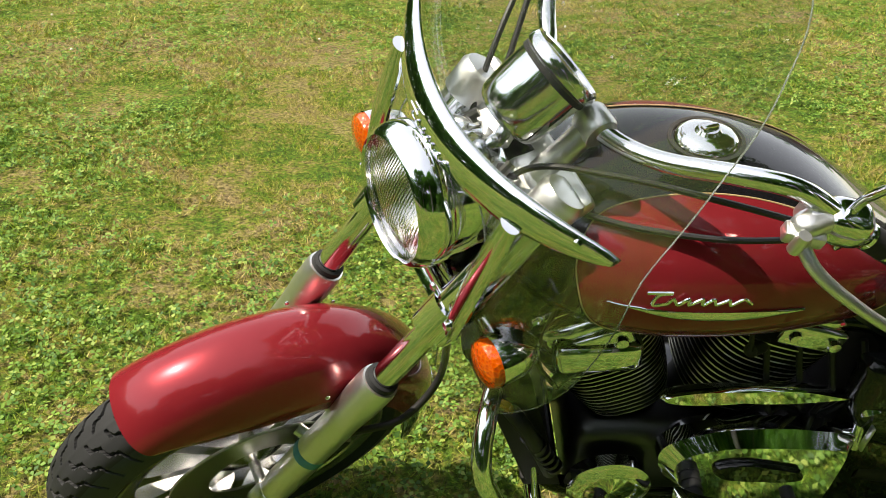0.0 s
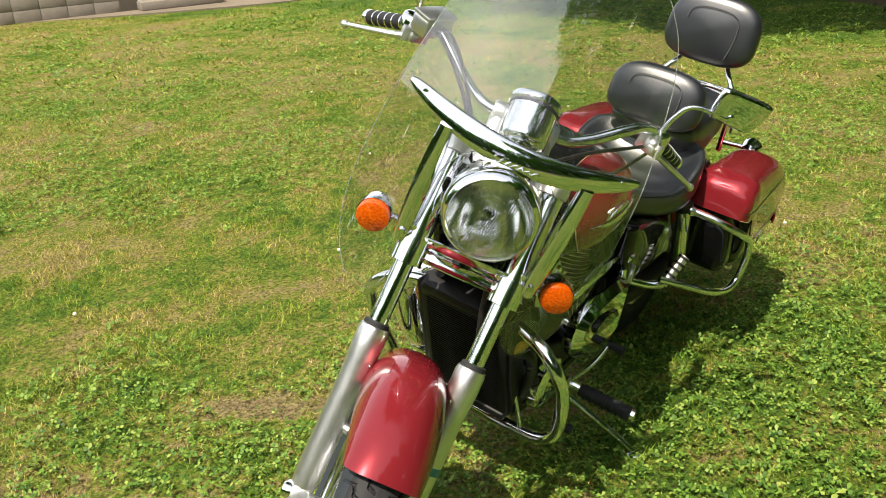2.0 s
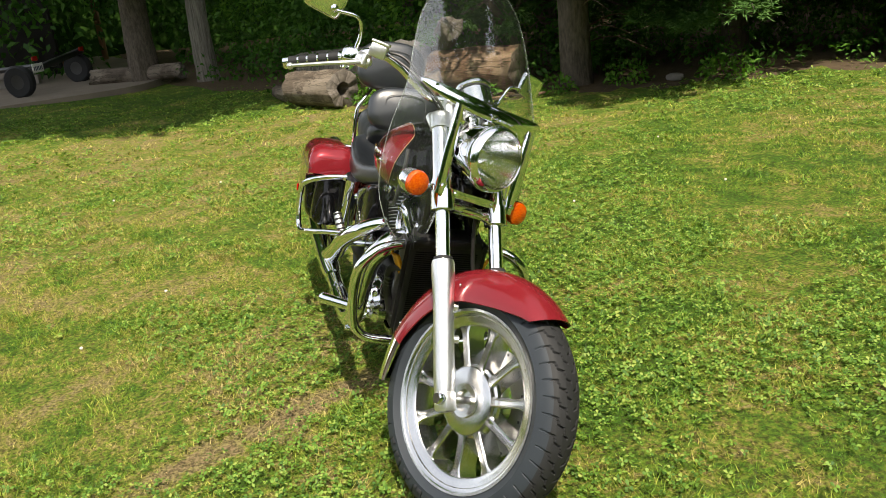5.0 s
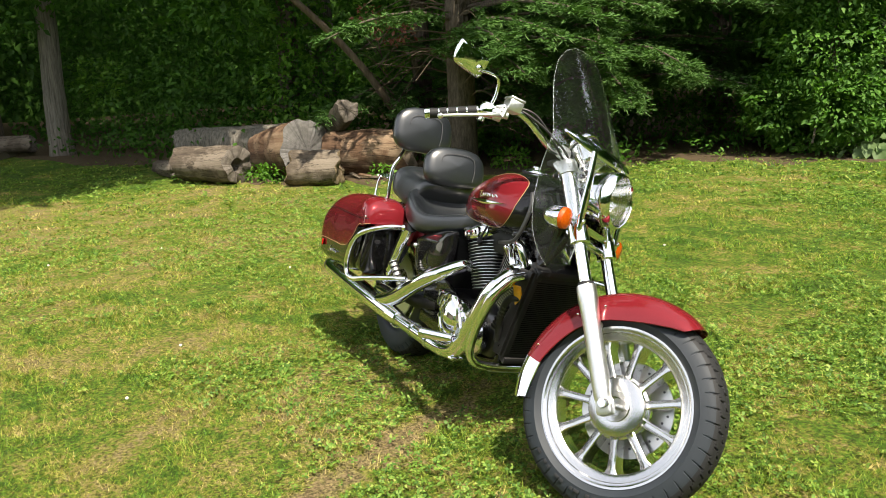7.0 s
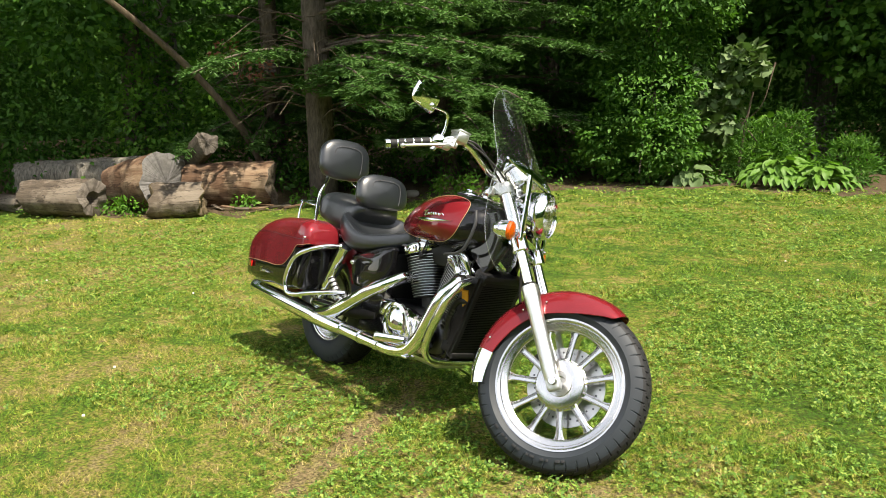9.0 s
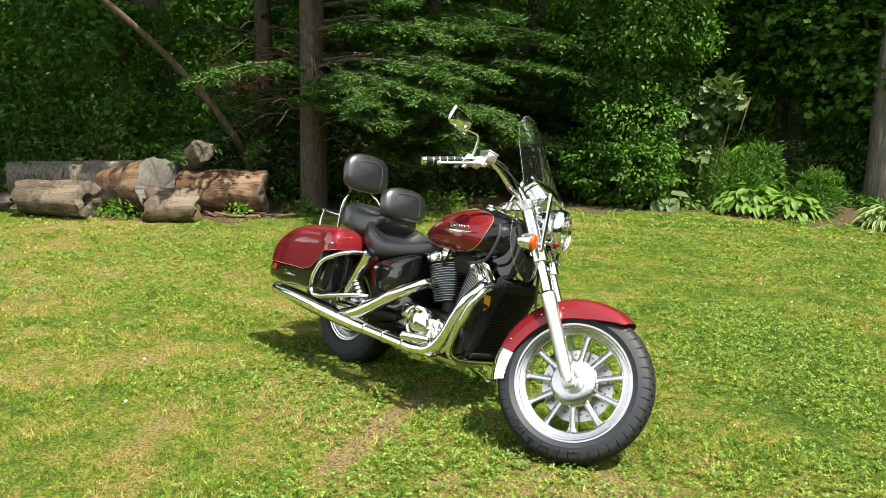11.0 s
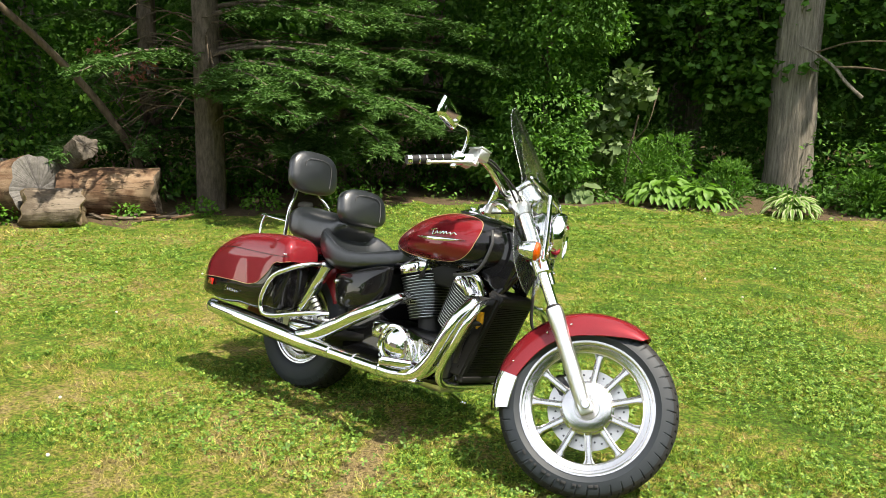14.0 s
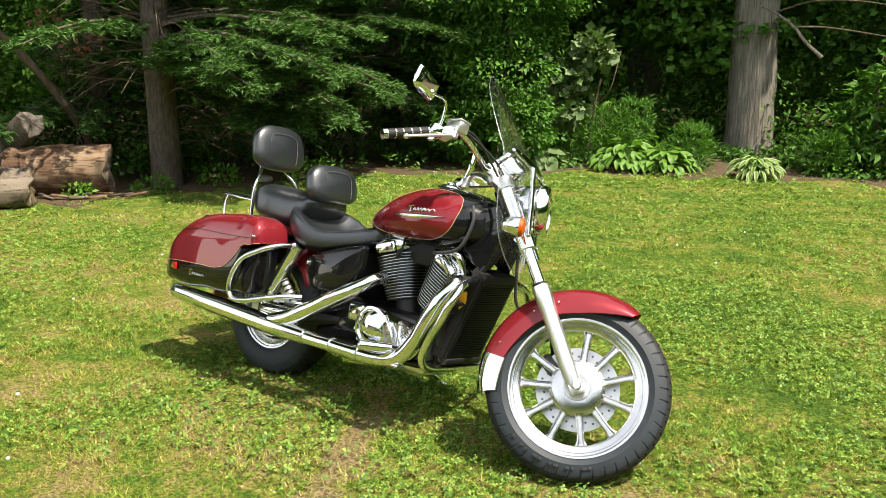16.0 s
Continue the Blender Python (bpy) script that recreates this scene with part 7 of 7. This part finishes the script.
part("limb", tube([(-0.45, 0.05, 2.02), (-0.2, -0.1, 1.92), (0.05, -0.1, 1.74), (0.20, -0.1, 1.56), (0.42, -0.1, 1.36)], [0.012, 0.016, 0.020, 0.024, 0.026], 8, 24), BARK_GREY, snag)
part("twig", tube([(0.05, -0.1, 1.74), (0.5, -0.1, 1.72), (1.3, 0, 1.58)], [0.015, 0.012, 0.006], 6), BARK_PALE, snag)
part("twig", tube([(-0.2, -0.1, 1.92), (0.3, -0.1, 2.05), (1.0, 0, 2.0), (1.5, 0.1, 1.8)], [0.012, 0.010, 0.008, 0.004], 6), BARK_PALE, snag)

# plants along the edge
def hosta(name, x, y, radius, leaves, size, leaf_m, label, seed, edge_m=None, slim=0.36, tall=0.62):
    """A mound of broad pointed leaves, each arching outwards and down."""
    rng = np.random.default_rng(seed)
    plant = thing(name, Matrix.Translation((x, y, 0)), label, "plant")
    for k in range(leaves):
        a = 2.4 * k + rng.uniform(-0.4, 0.4)
        lift = 1 - (k + 0.5) / leaves
        ln, wd = size * rng.uniform(0.75, 1.2), size * slim
        d, sd = np.array((math.cos(a), math.sin(a), 0.0)), np.array((-math.sin(a), math.cos(a), 0.0))
        top = np.array((0, 0, radius * tall * (0.35 + 0.75 * lift) * rng.uniform(0.85, 1.15)))
        base = d * radius * (0.20 + 0.62 * (1 - lift) ** 0.8) + top
        drop = radians(rng.uniform(25, 62) - 30 * lift)
        roll = rng.normal(0, 0.28)
        rings = []
        for j in range(8):
            u = j / 7
            bend = drop * (0.35 + 0.9 * u)
            c = base + d * ln * u * math.cos(bend) - np.array((0, 0, ln * u * math.sin(bend)))
            up = d * math.sin(bend) + np.array((0, 0, math.cos(bend)))
            e = sd * math.cos(roll) + up * math.sin(roll)
            w = wd * max(0.04, math.sin(math.pi * min(1.0, u * 0.94 + 0.06)) ** 0.62 * (1 - 0.35 * u))
            cup = up * 0.22 * w
            rings.append([tuple(c - e * w + cup), tuple(c - e * w * 0.5), tuple(c - cup * 0.4), tuple(c + e * w * 0.5), tuple(c + e * w + cup)])
        g = loft(rings, False, False)
        stalk = tube([np.array((0, 0, 0)) + d * 0.03, d * radius * 0.18 + top * 0.7, base], [0.006, 0.005, 0.004], 5, 7)
        if edge_m is None:
            blade = part("leaf", g, leaf_m, plant, sharp=80)
        else:
            blade = part("leaf", g, [leaf_m, edge_m], plant, sharp=80, mat_index=[1 if (q % 4) in (0, 3) else 0 for q in range(len(g[1]))])
        part("stalk", stalk, leaf_m, blade)
    return plant


hosta("hosta", -1.38, 7.15, 0.48, 150, 0.145, HOSTA, "large green hosta with broad leaves", 61)
hosta("hosta", -0.92, 7.25, 0.42, 100, 0.14, HOSTA, "green hosta with broad leaves", 62)
hosta("variegated_hosta", 0.12, 7.42, 0.34, 100, 0.15, HOSTA, "small hosta with white-edged leaves", 63, HOSTA_EDGE, 0.21, 0.66)
hosta("broad_leaf_weed", -2.35, 6.75, 0.35, 22, 0.24, LEAF_PALE, "greyish green broad-leaved weed", 64)
weedy = [(-1.75, 7.35, 0.35, 0.45, 0.3, 0.35), (-0.72, 7.62, 0.28, 0.28, 0.25, 0.30), (-1.45, 7.6, 0.62, 0.22, 0.2, 0.25), (0.75, 8.1, 0.25, 0.3, 0.25, 0.28)]
put_stuff("tall_weeds", leaf_cloud(weedy, 5200, 0.075, rng, ((0, 0), (0.4, 0.10), (1.0, 0.0), (0.4, -0.10)), -0.5), LEAF_MID, "tall feathery green weeds at the lawn's edge", "weeds")
ivy = [(-6.73, 1.181, -0.03, 0.35, 0.18, 0.1), (-6.356, 1.288, -0.01, 0.3, 0.16, 0.12), (-5.663, 2.408, -0.04, 0.2, 0.14, 0.1), (-5.289, 3.102, -0.03, 0.25, 0.2, 0.12), (-5.129, 3.902, -0.01, 0.3, 0.25, 0.15), (-7.583, 0.541, -0.04, 0.4, 0.15, 0.09), (-4.489, 4.756, -0.01, 0.35, 0.3, 0.12)]
put_stuff("low_creepers", leaf_cloud(ivy, 1700, 0.06, rng), LEAF_LIGHT, "low green creepers in front of the logs", "creeper")

# ---- logs ----
def wood_mat(name, a, b, c, scale, stretch):
    n = Nodes(name).set(Roughness=0.85, Specular_IOR_Level=0.25)
    mp = n.add("Mapping")
    mp.inputs["Scale"].default_value = stretch
    n.link(n.add("TexCoord").outputs["Object"], mp.inputs["Vector"])
    tex = n.noise(scale, 7, 0.72, mp.outputs[0])
    blot = n.noise(3.2, 4, 0.6)
    wood = n.mix(n.ramp(blot.outputs[0], [(0.45, (0, 0, 0)), (0.55, (1, 1, 1))]), n.ramp(tex.outputs[0], [(0.36, a), (0.62, b)]), n.ramp(tex.outputs[0], [(0.34, b), (0.64, c)]))
    split = n.noise(scale * 0.55, 5, 0.6, mp.outputs[0])
    check = n.ramp(split.outputs[0], [(0.482, (0, 0, 0)), (0.498, (0.8, 0.8, 0.8)), (0.502, (0.8, 0.8, 0.8)), (0.518, (0, 0, 0))])
    n.color(n.mix(check, wood, tuple(q * 0.4 for q in a)))
    n.bump(tex.outputs[0], 0.9, 0.018)
    return n.m


def end_mat(name, a, b):
    """A sawn end: faint rings and dark cracks that run out from the heart."""
    n = Nodes(name).set(Roughness=0.9, Specular_IOR_Level=0.2)
    at = n.add("TexCoord").outputs["Object"]
    w = n.add("TexWave", Scale=5.0, Distortion=6.0, Detail=4.0)
    w.wave_type, w.rings_direction = "RINGS", "X"
    n.link(at, w.inputs["Vector"])
    split = n.add("SeparateXYZ")
    n.link(at, split.inputs[0])
    turn = n.math("ARCTAN2", split.outputs["Z"], split.outputs["Y"])
    round_ = n.add("CombineXYZ")
    n.link(n.math("MULTIPLY", turn, 2.6), round_.inputs[0])
    crack = n.noise(2.2, 4, 0.7, round_.outputs[0])
    tex = n.noise(14, 6, 0.7)
    soft = tuple(0.35 * p + 0.65 * q for p, q in zip(a, b))
    body = n.mix(n.ramp(tex.outputs[0], [(0.40, (0, 0, 0)), (0.75, (0.7, 0.7, 0.7))]), n.mix(w.outputs[0], soft, b), tuple(q * 0.5 for q in a))
    n.color(n.mix(n.ramp(crack.outputs[0], [(0.36, (0.8, 0.8, 0.8)), (0.48, (0, 0, 0))]), body, tuple(q * 0.4 for q in a)))
    n.bump(n.math("ADD", tex.outputs[0], n.math("MULTIPLY", crack.outputs[0], 2.0)), 0.9, 0.02)
    return n.m


WEATHERED = wood_mat("weathered_log", (0.055, 0.043, 0.032), (0.118, 0.094, 0.071), (0.205, 0.172, 0.136), 15, (0.14, 1, 1))
SPLIT = wood_mat("split_orange_wood", (0.050, 0.029, 0.018), (0.150, 0.087, 0.052), (0.255, 0.184, 0.122), 14, (0.10, 1, 1))
CUT = end_mat("grey_cut_end", (0.100, 0.086, 0.072), (0.185, 0.162, 0.140))
CUT_GREY = end_mat("silver_cut_end", (0.120, 0.115, 0.110), (0.185, 0.178, 0.170))
CUT_FRESH = end_mat("tan_cut_end", (0.17, 0.125, 0.08), (0.26, 0.20, 0.13))


def log(label, x, y, z, yaw, length, r0, r1, side_m, end_m, seed, tilt=0.0, squash=1.0, bumpy=0.07, hole=False, name="log"):
    """A felled log along its own x, with uneven bark and sawn ends."""
    rng = np.random.default_rng(seed)
    piece = thing(name, pose(x, y, z, 0, tilt, yaw), label, "log", "logs at the lawn's edge")
    seg, steps = 40, 22
    ph = rng.uniform(0, 6.28, 8)
    rings = []
    for i in range(steps):
        u = i / (steps - 1)
        r = r0 + (r1 - r0) * u
        ring = []
        for j in range(seg):
            a = 2 * math.pi * j / seg
            k = 1 + bumpy * (0.6 * math.sin(2 * a + ph[0]) + 0.5 * math.sin(3 * a + ph[1] + u) + 0.35 * math.sin(5 * a + ph[2] + 2.2 * u) + 0.22 * math.sin(11 * a + ph[3]) + 0.16 * math.sin(17 * a + ph[4] + 3 * u) + 0.45 * math.sin(4.2 * u + 2 * a + ph[6]) * math.sin(9 * u + ph[7])) + rng.normal(0, 0.014)
            ring.append((length * (u - 0.5) + 0.035 * math.sin(2 * a + ph[5]) + 0.018 * math.sin(7 * a + ph[1]), r * k * math.cos(a), squash * r * k * math.sin(a)))
        rings.append(ring)
    part("log_side", loft(rings, True, False), side_m, piece, sharp=60)
    for end in (0, -1):
        ring = np.array(rings[end])
        c = ring.mean(0)
        sgn = -1 if end == 0 else 1
        disc = [[tuple(c + (q - c) * k + np.array((sgn * d, 0, 0))) for q in ring] for k, d in ((1.0, 0.0), (0.93, 0.012), (0.6 if not hole else 0.40, 0.008 if not hole else 0.0), (0.42 if not hole else 0.30, 0.006 if not hole else -0.20), (0.02, 0.004 if not hole else -0.30))]
        part("cut_end", loft(disc, True, False), end_m, piece, "sawn end" if not hole else "hollow rotten end", 50)
    return piece


def log_between(label, a, b, r0, r1, side_m, end_m, seed, **more):
    """A log from one end's middle to the other's."""
    a, b = Vector(a), Vector(b)
    d, c = b - a, (a + b) / 2
    log(label, c.x, c.y, c.z, math.degrees(math.atan2(d.y, d.x)), d.length, r0, r1, side_m, end_m, seed, tilt=-math.degrees(math.asin(d.z / d.length)), **more)


log_between("weathered grey log with a hollow rotten end", (-7.28, 0.46, 0.11), (-6.52, 0.92, 0.115), 0.215, 0.230, WEATHERED, CUT, 71, bumpy=0.09, hole=True)
log_between("long grey log lying behind the others", (-8.80, 0.74, 0.16), (-7.72, 2.05, 0.19), 0.25, 0.27, BARK_GREY, CUT, 72, bumpy=0.06)
log_between("thick log with a broad grey cut face", (-7.05, 1.44, 0.14), (-6.22, 1.70, 0.235), 0.27, 0.375, SPLIT, CUT_GREY, 73, bumpy=0.08)
log_between("short log with bark and a tan cut end", (-5.90, 1.38, 0.085), (-5.60, 1.84, 0.08), 0.205, 0.190, WEATHERED, CUT_FRESH, 74, bumpy=0.07)
log_between("large split log with orange weathered wood", (-6.40, 2.06, 0.17), (-5.74, 2.86, 0.15), 0.285, 0.275, SPLIT, WEATHERED, 75, bumpy=0.07)
log_between("crooked log piece propped behind the pile", (-6.62, 2.10, 0.34), (-6.10, 2.20, 0.70), 0.125, 0.15, BARK_BROWN, CUT, 76, bumpy=0.10)
log_between("stub of a small log beside the pile", (-8.05, 0.30, 0.01), (-7.55, 0.42, 0.01), 0.105, 0.110, WEATHERED, CUT, 78, bumpy=0.08)
log("low dark log half hidden in the undergrowth", -12.6, -1.75, 0.12, 60, 1.8, 0.14, 0.14, WEATHERED, CUT, 77)
for k in range(9):
    bx, by = -5.85 + 0.12 * (k % 4) + 0.05 * k, 2.15 + 0.09 * k
    chip = solid("wood_scrap", rbox(0.28 - 0.02 * (k % 3), 0.05 + 0.01 * (k % 2), 0.02, 0.006), SPLIT if k % 2 else WEATHERED, pose(bx, by, -0.075 + 0.01 * (k % 2), 4 * (k % 3), 5, 37 * k), "split wood scrap on the ground", "wood scrap", "wood scraps beside the logs")
solid("field_stone", ball(0.10, 0.075, 0.045, None, 12, 2.6), matte("pale_stone", (0.15, 0.135, 0.115), (0.26, 0.24, 0.21), 20, 0.9), pose(-4.78, 4.30, -0.06, 0, 0, 30), "pale stone at the lawn's edge", "stone")
solid("brick", rbox(0.20, 0.10, 0.07, 0.008), matte("red_brick", (0.34, 0.06, 0.045), (0.46, 0.11, 0.08), 30, 0.9, 0.5), pose(-0.74, 7.56, 0.05, 0, 0, 20), "red brick lying in the grass", "brick")

# ---- the yard: concrete, the garage and what stands about ----
CONCRETE = matte("worn_concrete", (0.120, 0.098, 0.075), (0.245, 0.205, 0.160), 1.6, 0.92, 0.6, 60, 0.004, 0.2)
BLOCK = matte("concrete_block", (0.18, 0.16, 0.14), (0.28, 0.25, 0.22), 6, 0.92, 0.6, 80, 0.004, 0.2)
BROWN = matte("brown_door_paint", (0.060, 0.024, 0.020), (0.085, 0.034, 0.028), 8, 0.5, 0.2, 90)
WHITE = matte("chipped_white_paint", (0.50, 0.49, 0.46), (0.72, 0.71, 0.68), 9, 0.6, 0.3, 60)
TIMBER = matte("raw_timber", (0.22, 0.12, 0.055), (0.38, 0.22, 0.11), 9, 0.8, 0.4, 70)
# Boards kept near-black: the yard's deep shade is put into their colour
SHADOW_WALL = matte("shade_toned_boards", (0.012, 0.011, 0.010), (0.028, 0.025, 0.022), 8, 0.9, 0.4, 50)
PLATE = matte("number_plate_white", (0.6, 0.6, 0.56), (0.7, 0.7, 0.66), 20, 0.5, 0.0)
INK = matte("plate_bars", (0.03, 0.04, 0.08), (0.05, 0.06, 0.10), 20, 0.6, 0.0)
ROOF = matte("asphalt_shingle", (0.045, 0.042, 0.04), (0.08, 0.075, 0.07), 12, 0.95, 0.6, 90)

far_edge = [(-9, -24), (-12, -24), (-18, -22), (-26, -18), (-26, -12), (-26, -9), (-24, -6), (-22, -3.5), (-19, -2.4)]
slab = [[(a[0], a[1], -0.12), (a[0], a[1], 0.018), (a[0] * 0.6 + b[0] * 0.4, a[1] * 0.6 + b[1] * 0.4, 0.024), (b[0], b[1], 0.02)] for a, b in zip(catmull(DRIVE, 40), catmull(far_edge, 40))]
tagged(new("pavement", mesh("pavement", loft(slab, False, False), CONCRETE)), "worn cracked concrete driveway", "driveway", kind="structure")

# garage: its long wall runs along local x, the yard on local +y
WALL = pose(-6.2, -11.95, 0, 0, 0, -28.5)
garage = thing("garage", WALL, "concrete block garage with a brown door", "building")
W0, W1, D0, D1, HT = -3.35, 4.0, -2.90, -1.65, 2.9
for a, b, z0, z1 in ((W0, D0, 0, HT), (D1, W1, 0, HT), (D0, D1, 2.2, HT), (D0, D1, 0, 0.16)):
    part("wall", rbox(b - a, 0.2, z1 - z0, 0.004, pose((a + b) / 2, 0, (z0 + z1) / 2)), BLOCK, garage, "painted concrete block wall")
part("wall", rbox(0.2, 6.0, HT, 0.004, pose(W1 - 0.1, -3.1, HT / 2)), BLOCK, garage)
part("wall", rbox(0.2, 6.0, HT, 0.004, pose(W0 + 0.1, -3.1, HT / 2)), BLOCK, garage)
part("wall", rbox(W1 - W0, 0.2, HT, 0.004, pose((W0 + W1) / 2, -6.2, HT / 2)), BLOCK, garage)
part("roof", rbox(W1 - W0 + 0.6, 7.0, 0.14, 0.02, pose((W0 + W1) / 2, -3.1, HT + 0.09, 3)), ROOF, garage, "low dark roof")
door = part("door", rbox(D1 - D0 - 0.08, 0.06, 2.04, 0.006, pose((D0 + D1) / 2, -0.02, 1.18)), BROWN, garage, "dark brown painted door")
part("door_rail", rbox(0.06, 0.012, 1.7, 0.003, pose((D0 + D1) / 2, 0.016, 1.2)), BROWN, door)
for q in (D0, D1):
    part("door_jamb", rbox(0.08, 0.22, 2.06, 0.005, pose(q, 0.005, 1.17)), BROWN, garage)
part("sill", rbox(D1 - D0 + 0.10, 0.16, 0.13, 0.008, pose((D0 + D1) / 2, 0.075, 0.225)), WHITE, garage, "chipped white painted sill")
part("step", rbox(D1 - D0 + 0.16, 0.34, 0.14, 0.012, pose((D0 + D1) / 2, 0.27, 0.09)), BLOCK, garage, "concrete door step")
for r in range(3):
    for k in range(17):
        c = W0 + 0.21 + 0.41 * k
        if D0 - 0.2 < c < D1 + 0.2:
            continue
        part("block", rbox(0.398, 0.012, 0.192, 0.004, pose(c, 0.102, 0.10 + 0.20 * r)), BLOCK, garage)

# stack of hollow blocks, pallet and trailer in the shade
def hollow_block():
    shell = [rbox(0.39, 0.03, 0.19, 0.004, pose(0, s * 0.08, 0)) for s in (-1, 1)] + [rbox(0.03, 0.13, 0.19, 0.004, pose(q, 0, 0)) for q in (-0.18, 0, 0.18)]
    return joined(*shell)


first = None
for k, (bx, by, bz, rz) in enumerate([(0, 0, 0, 0), (0.41, 0.02, 0, 4), (0.02, 0.0, 1, 2), (0.44, 0, 1, -3), (0.82, 0.05, 0, 8), (0.0, 0.02, 2, -2), (0.42, 0.03, 2, 3), (0.05, 0, 3, 5), (-0.6, 0.1, 0, 15), (0.95, -0.05, 1, -6), (1.3, 0.1, 0, 3)]):
    m = pose(-15.0, -5.2, 0.1, 0, 0, 80) @ pose(bx, by, 0.005 + 0.192 * bz, 0, 0, rz)
    if first is None:
        first = solid("concrete_block", hollow_block(), BLOCK, m, "hollow grey concrete block in a stack", "concrete block", "stacked concrete blocks")
    else:
        copy_thing(first, m)
pal = thing("pallet", pose(-15.6, -7.6, 0.02, 0, 0, 70), "orange-brown wooden pallet on the concrete", "pallet")
for k in range(3):
    part("stringer", rbox(1.1, 0.05, 0.10, 0.005, pose(0, -0.45 + 0.45 * k, 0.05)), TIMBER, pal)
for k in range(7):
    part("board", rbox(0.10, 1.0, 0.02, 0.004, pose(-0.5 + 0.165 * k, 0, 0.112)), TIMBER, pal)
rig = thing("trailer", pose(-12.75, -3.35, 0, 0, 0, 64), "small dark utility trailer with red lamps", "trailer")
part("cross_beam", rbox(0.12, 1.7, 0.10, 0.01, pose(0, 0.55, 0.50, 6)), DARK_STEEL, rig)
part("draw_bar", tube([(0.05, 0.5, 0.46), (-1.6, 0.5, 0.42)], 0.05, 10), DARK_STEEL, rig)
for q in (-0.35, 1.4):
    w_ = part("trailer_wheel", lathe([(0.12, -0.07), (0.24, -0.08), (0.27, -0.05), (0.275, 0.0), (0.27, 0.05), (0.24, 0.08), (0.12, 0.07)], 28, pose(-0.15, q, 0.275, 90)), RUBBER, rig, "black trailer tyre")
    part("wheel_disc", lathe([(0.0, -0.05), (0.12, -0.06), (0.125, 0.06), (0.0, 0.05)], 24, pose(-0.15, q, 0.275, 90)), DARK_STEEL, w_)
for q in (-0.12, 1.3):
    part("lamp", rbox(0.03, 0.14, 0.08, 0.008, pose(0.07, q, 0.62)), RED_LENS, rig, "red tail lamp")
pl = part("number_plate", rbox(0.012, 0.30, 0.15, 0.003, pose(0.075, -0.10, 0.46)), PLATE, rig, "white number plate")
for k in range(6):
    part("plate_bar", rbox(0.004, 0.022, 0.07, 0.001, pose(0.083, -0.205 + 0.042 * k, 0.455)), INK, pl)
# Added lean-to fills the yard's dark end; its board colour holds the shade
shed = thing("lean_to", pose(-19.5, -7.5, 0, 0, 0, 75), "added open lean-to with stored clutter, boards darkened to stand for shade", "shed")
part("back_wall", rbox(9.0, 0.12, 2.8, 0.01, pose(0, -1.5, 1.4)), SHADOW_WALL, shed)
part("roof", rbox(9.4, 3.6, 0.12, 0.02, pose(0, 0, 2.7, -6)), ROOF, shed)
for q in (-4.4, -1.5, 1.5, 4.4):
    part("post", rbox(0.12, 0.12, 2.6, 0.01, pose(q, 1.4, 1.3)), TIMBER, shed)
# Some crates take the near-black boards, with shade in their colour too
for k in range(7):
    s_ = 0.4 + 0.12 * (k % 3)
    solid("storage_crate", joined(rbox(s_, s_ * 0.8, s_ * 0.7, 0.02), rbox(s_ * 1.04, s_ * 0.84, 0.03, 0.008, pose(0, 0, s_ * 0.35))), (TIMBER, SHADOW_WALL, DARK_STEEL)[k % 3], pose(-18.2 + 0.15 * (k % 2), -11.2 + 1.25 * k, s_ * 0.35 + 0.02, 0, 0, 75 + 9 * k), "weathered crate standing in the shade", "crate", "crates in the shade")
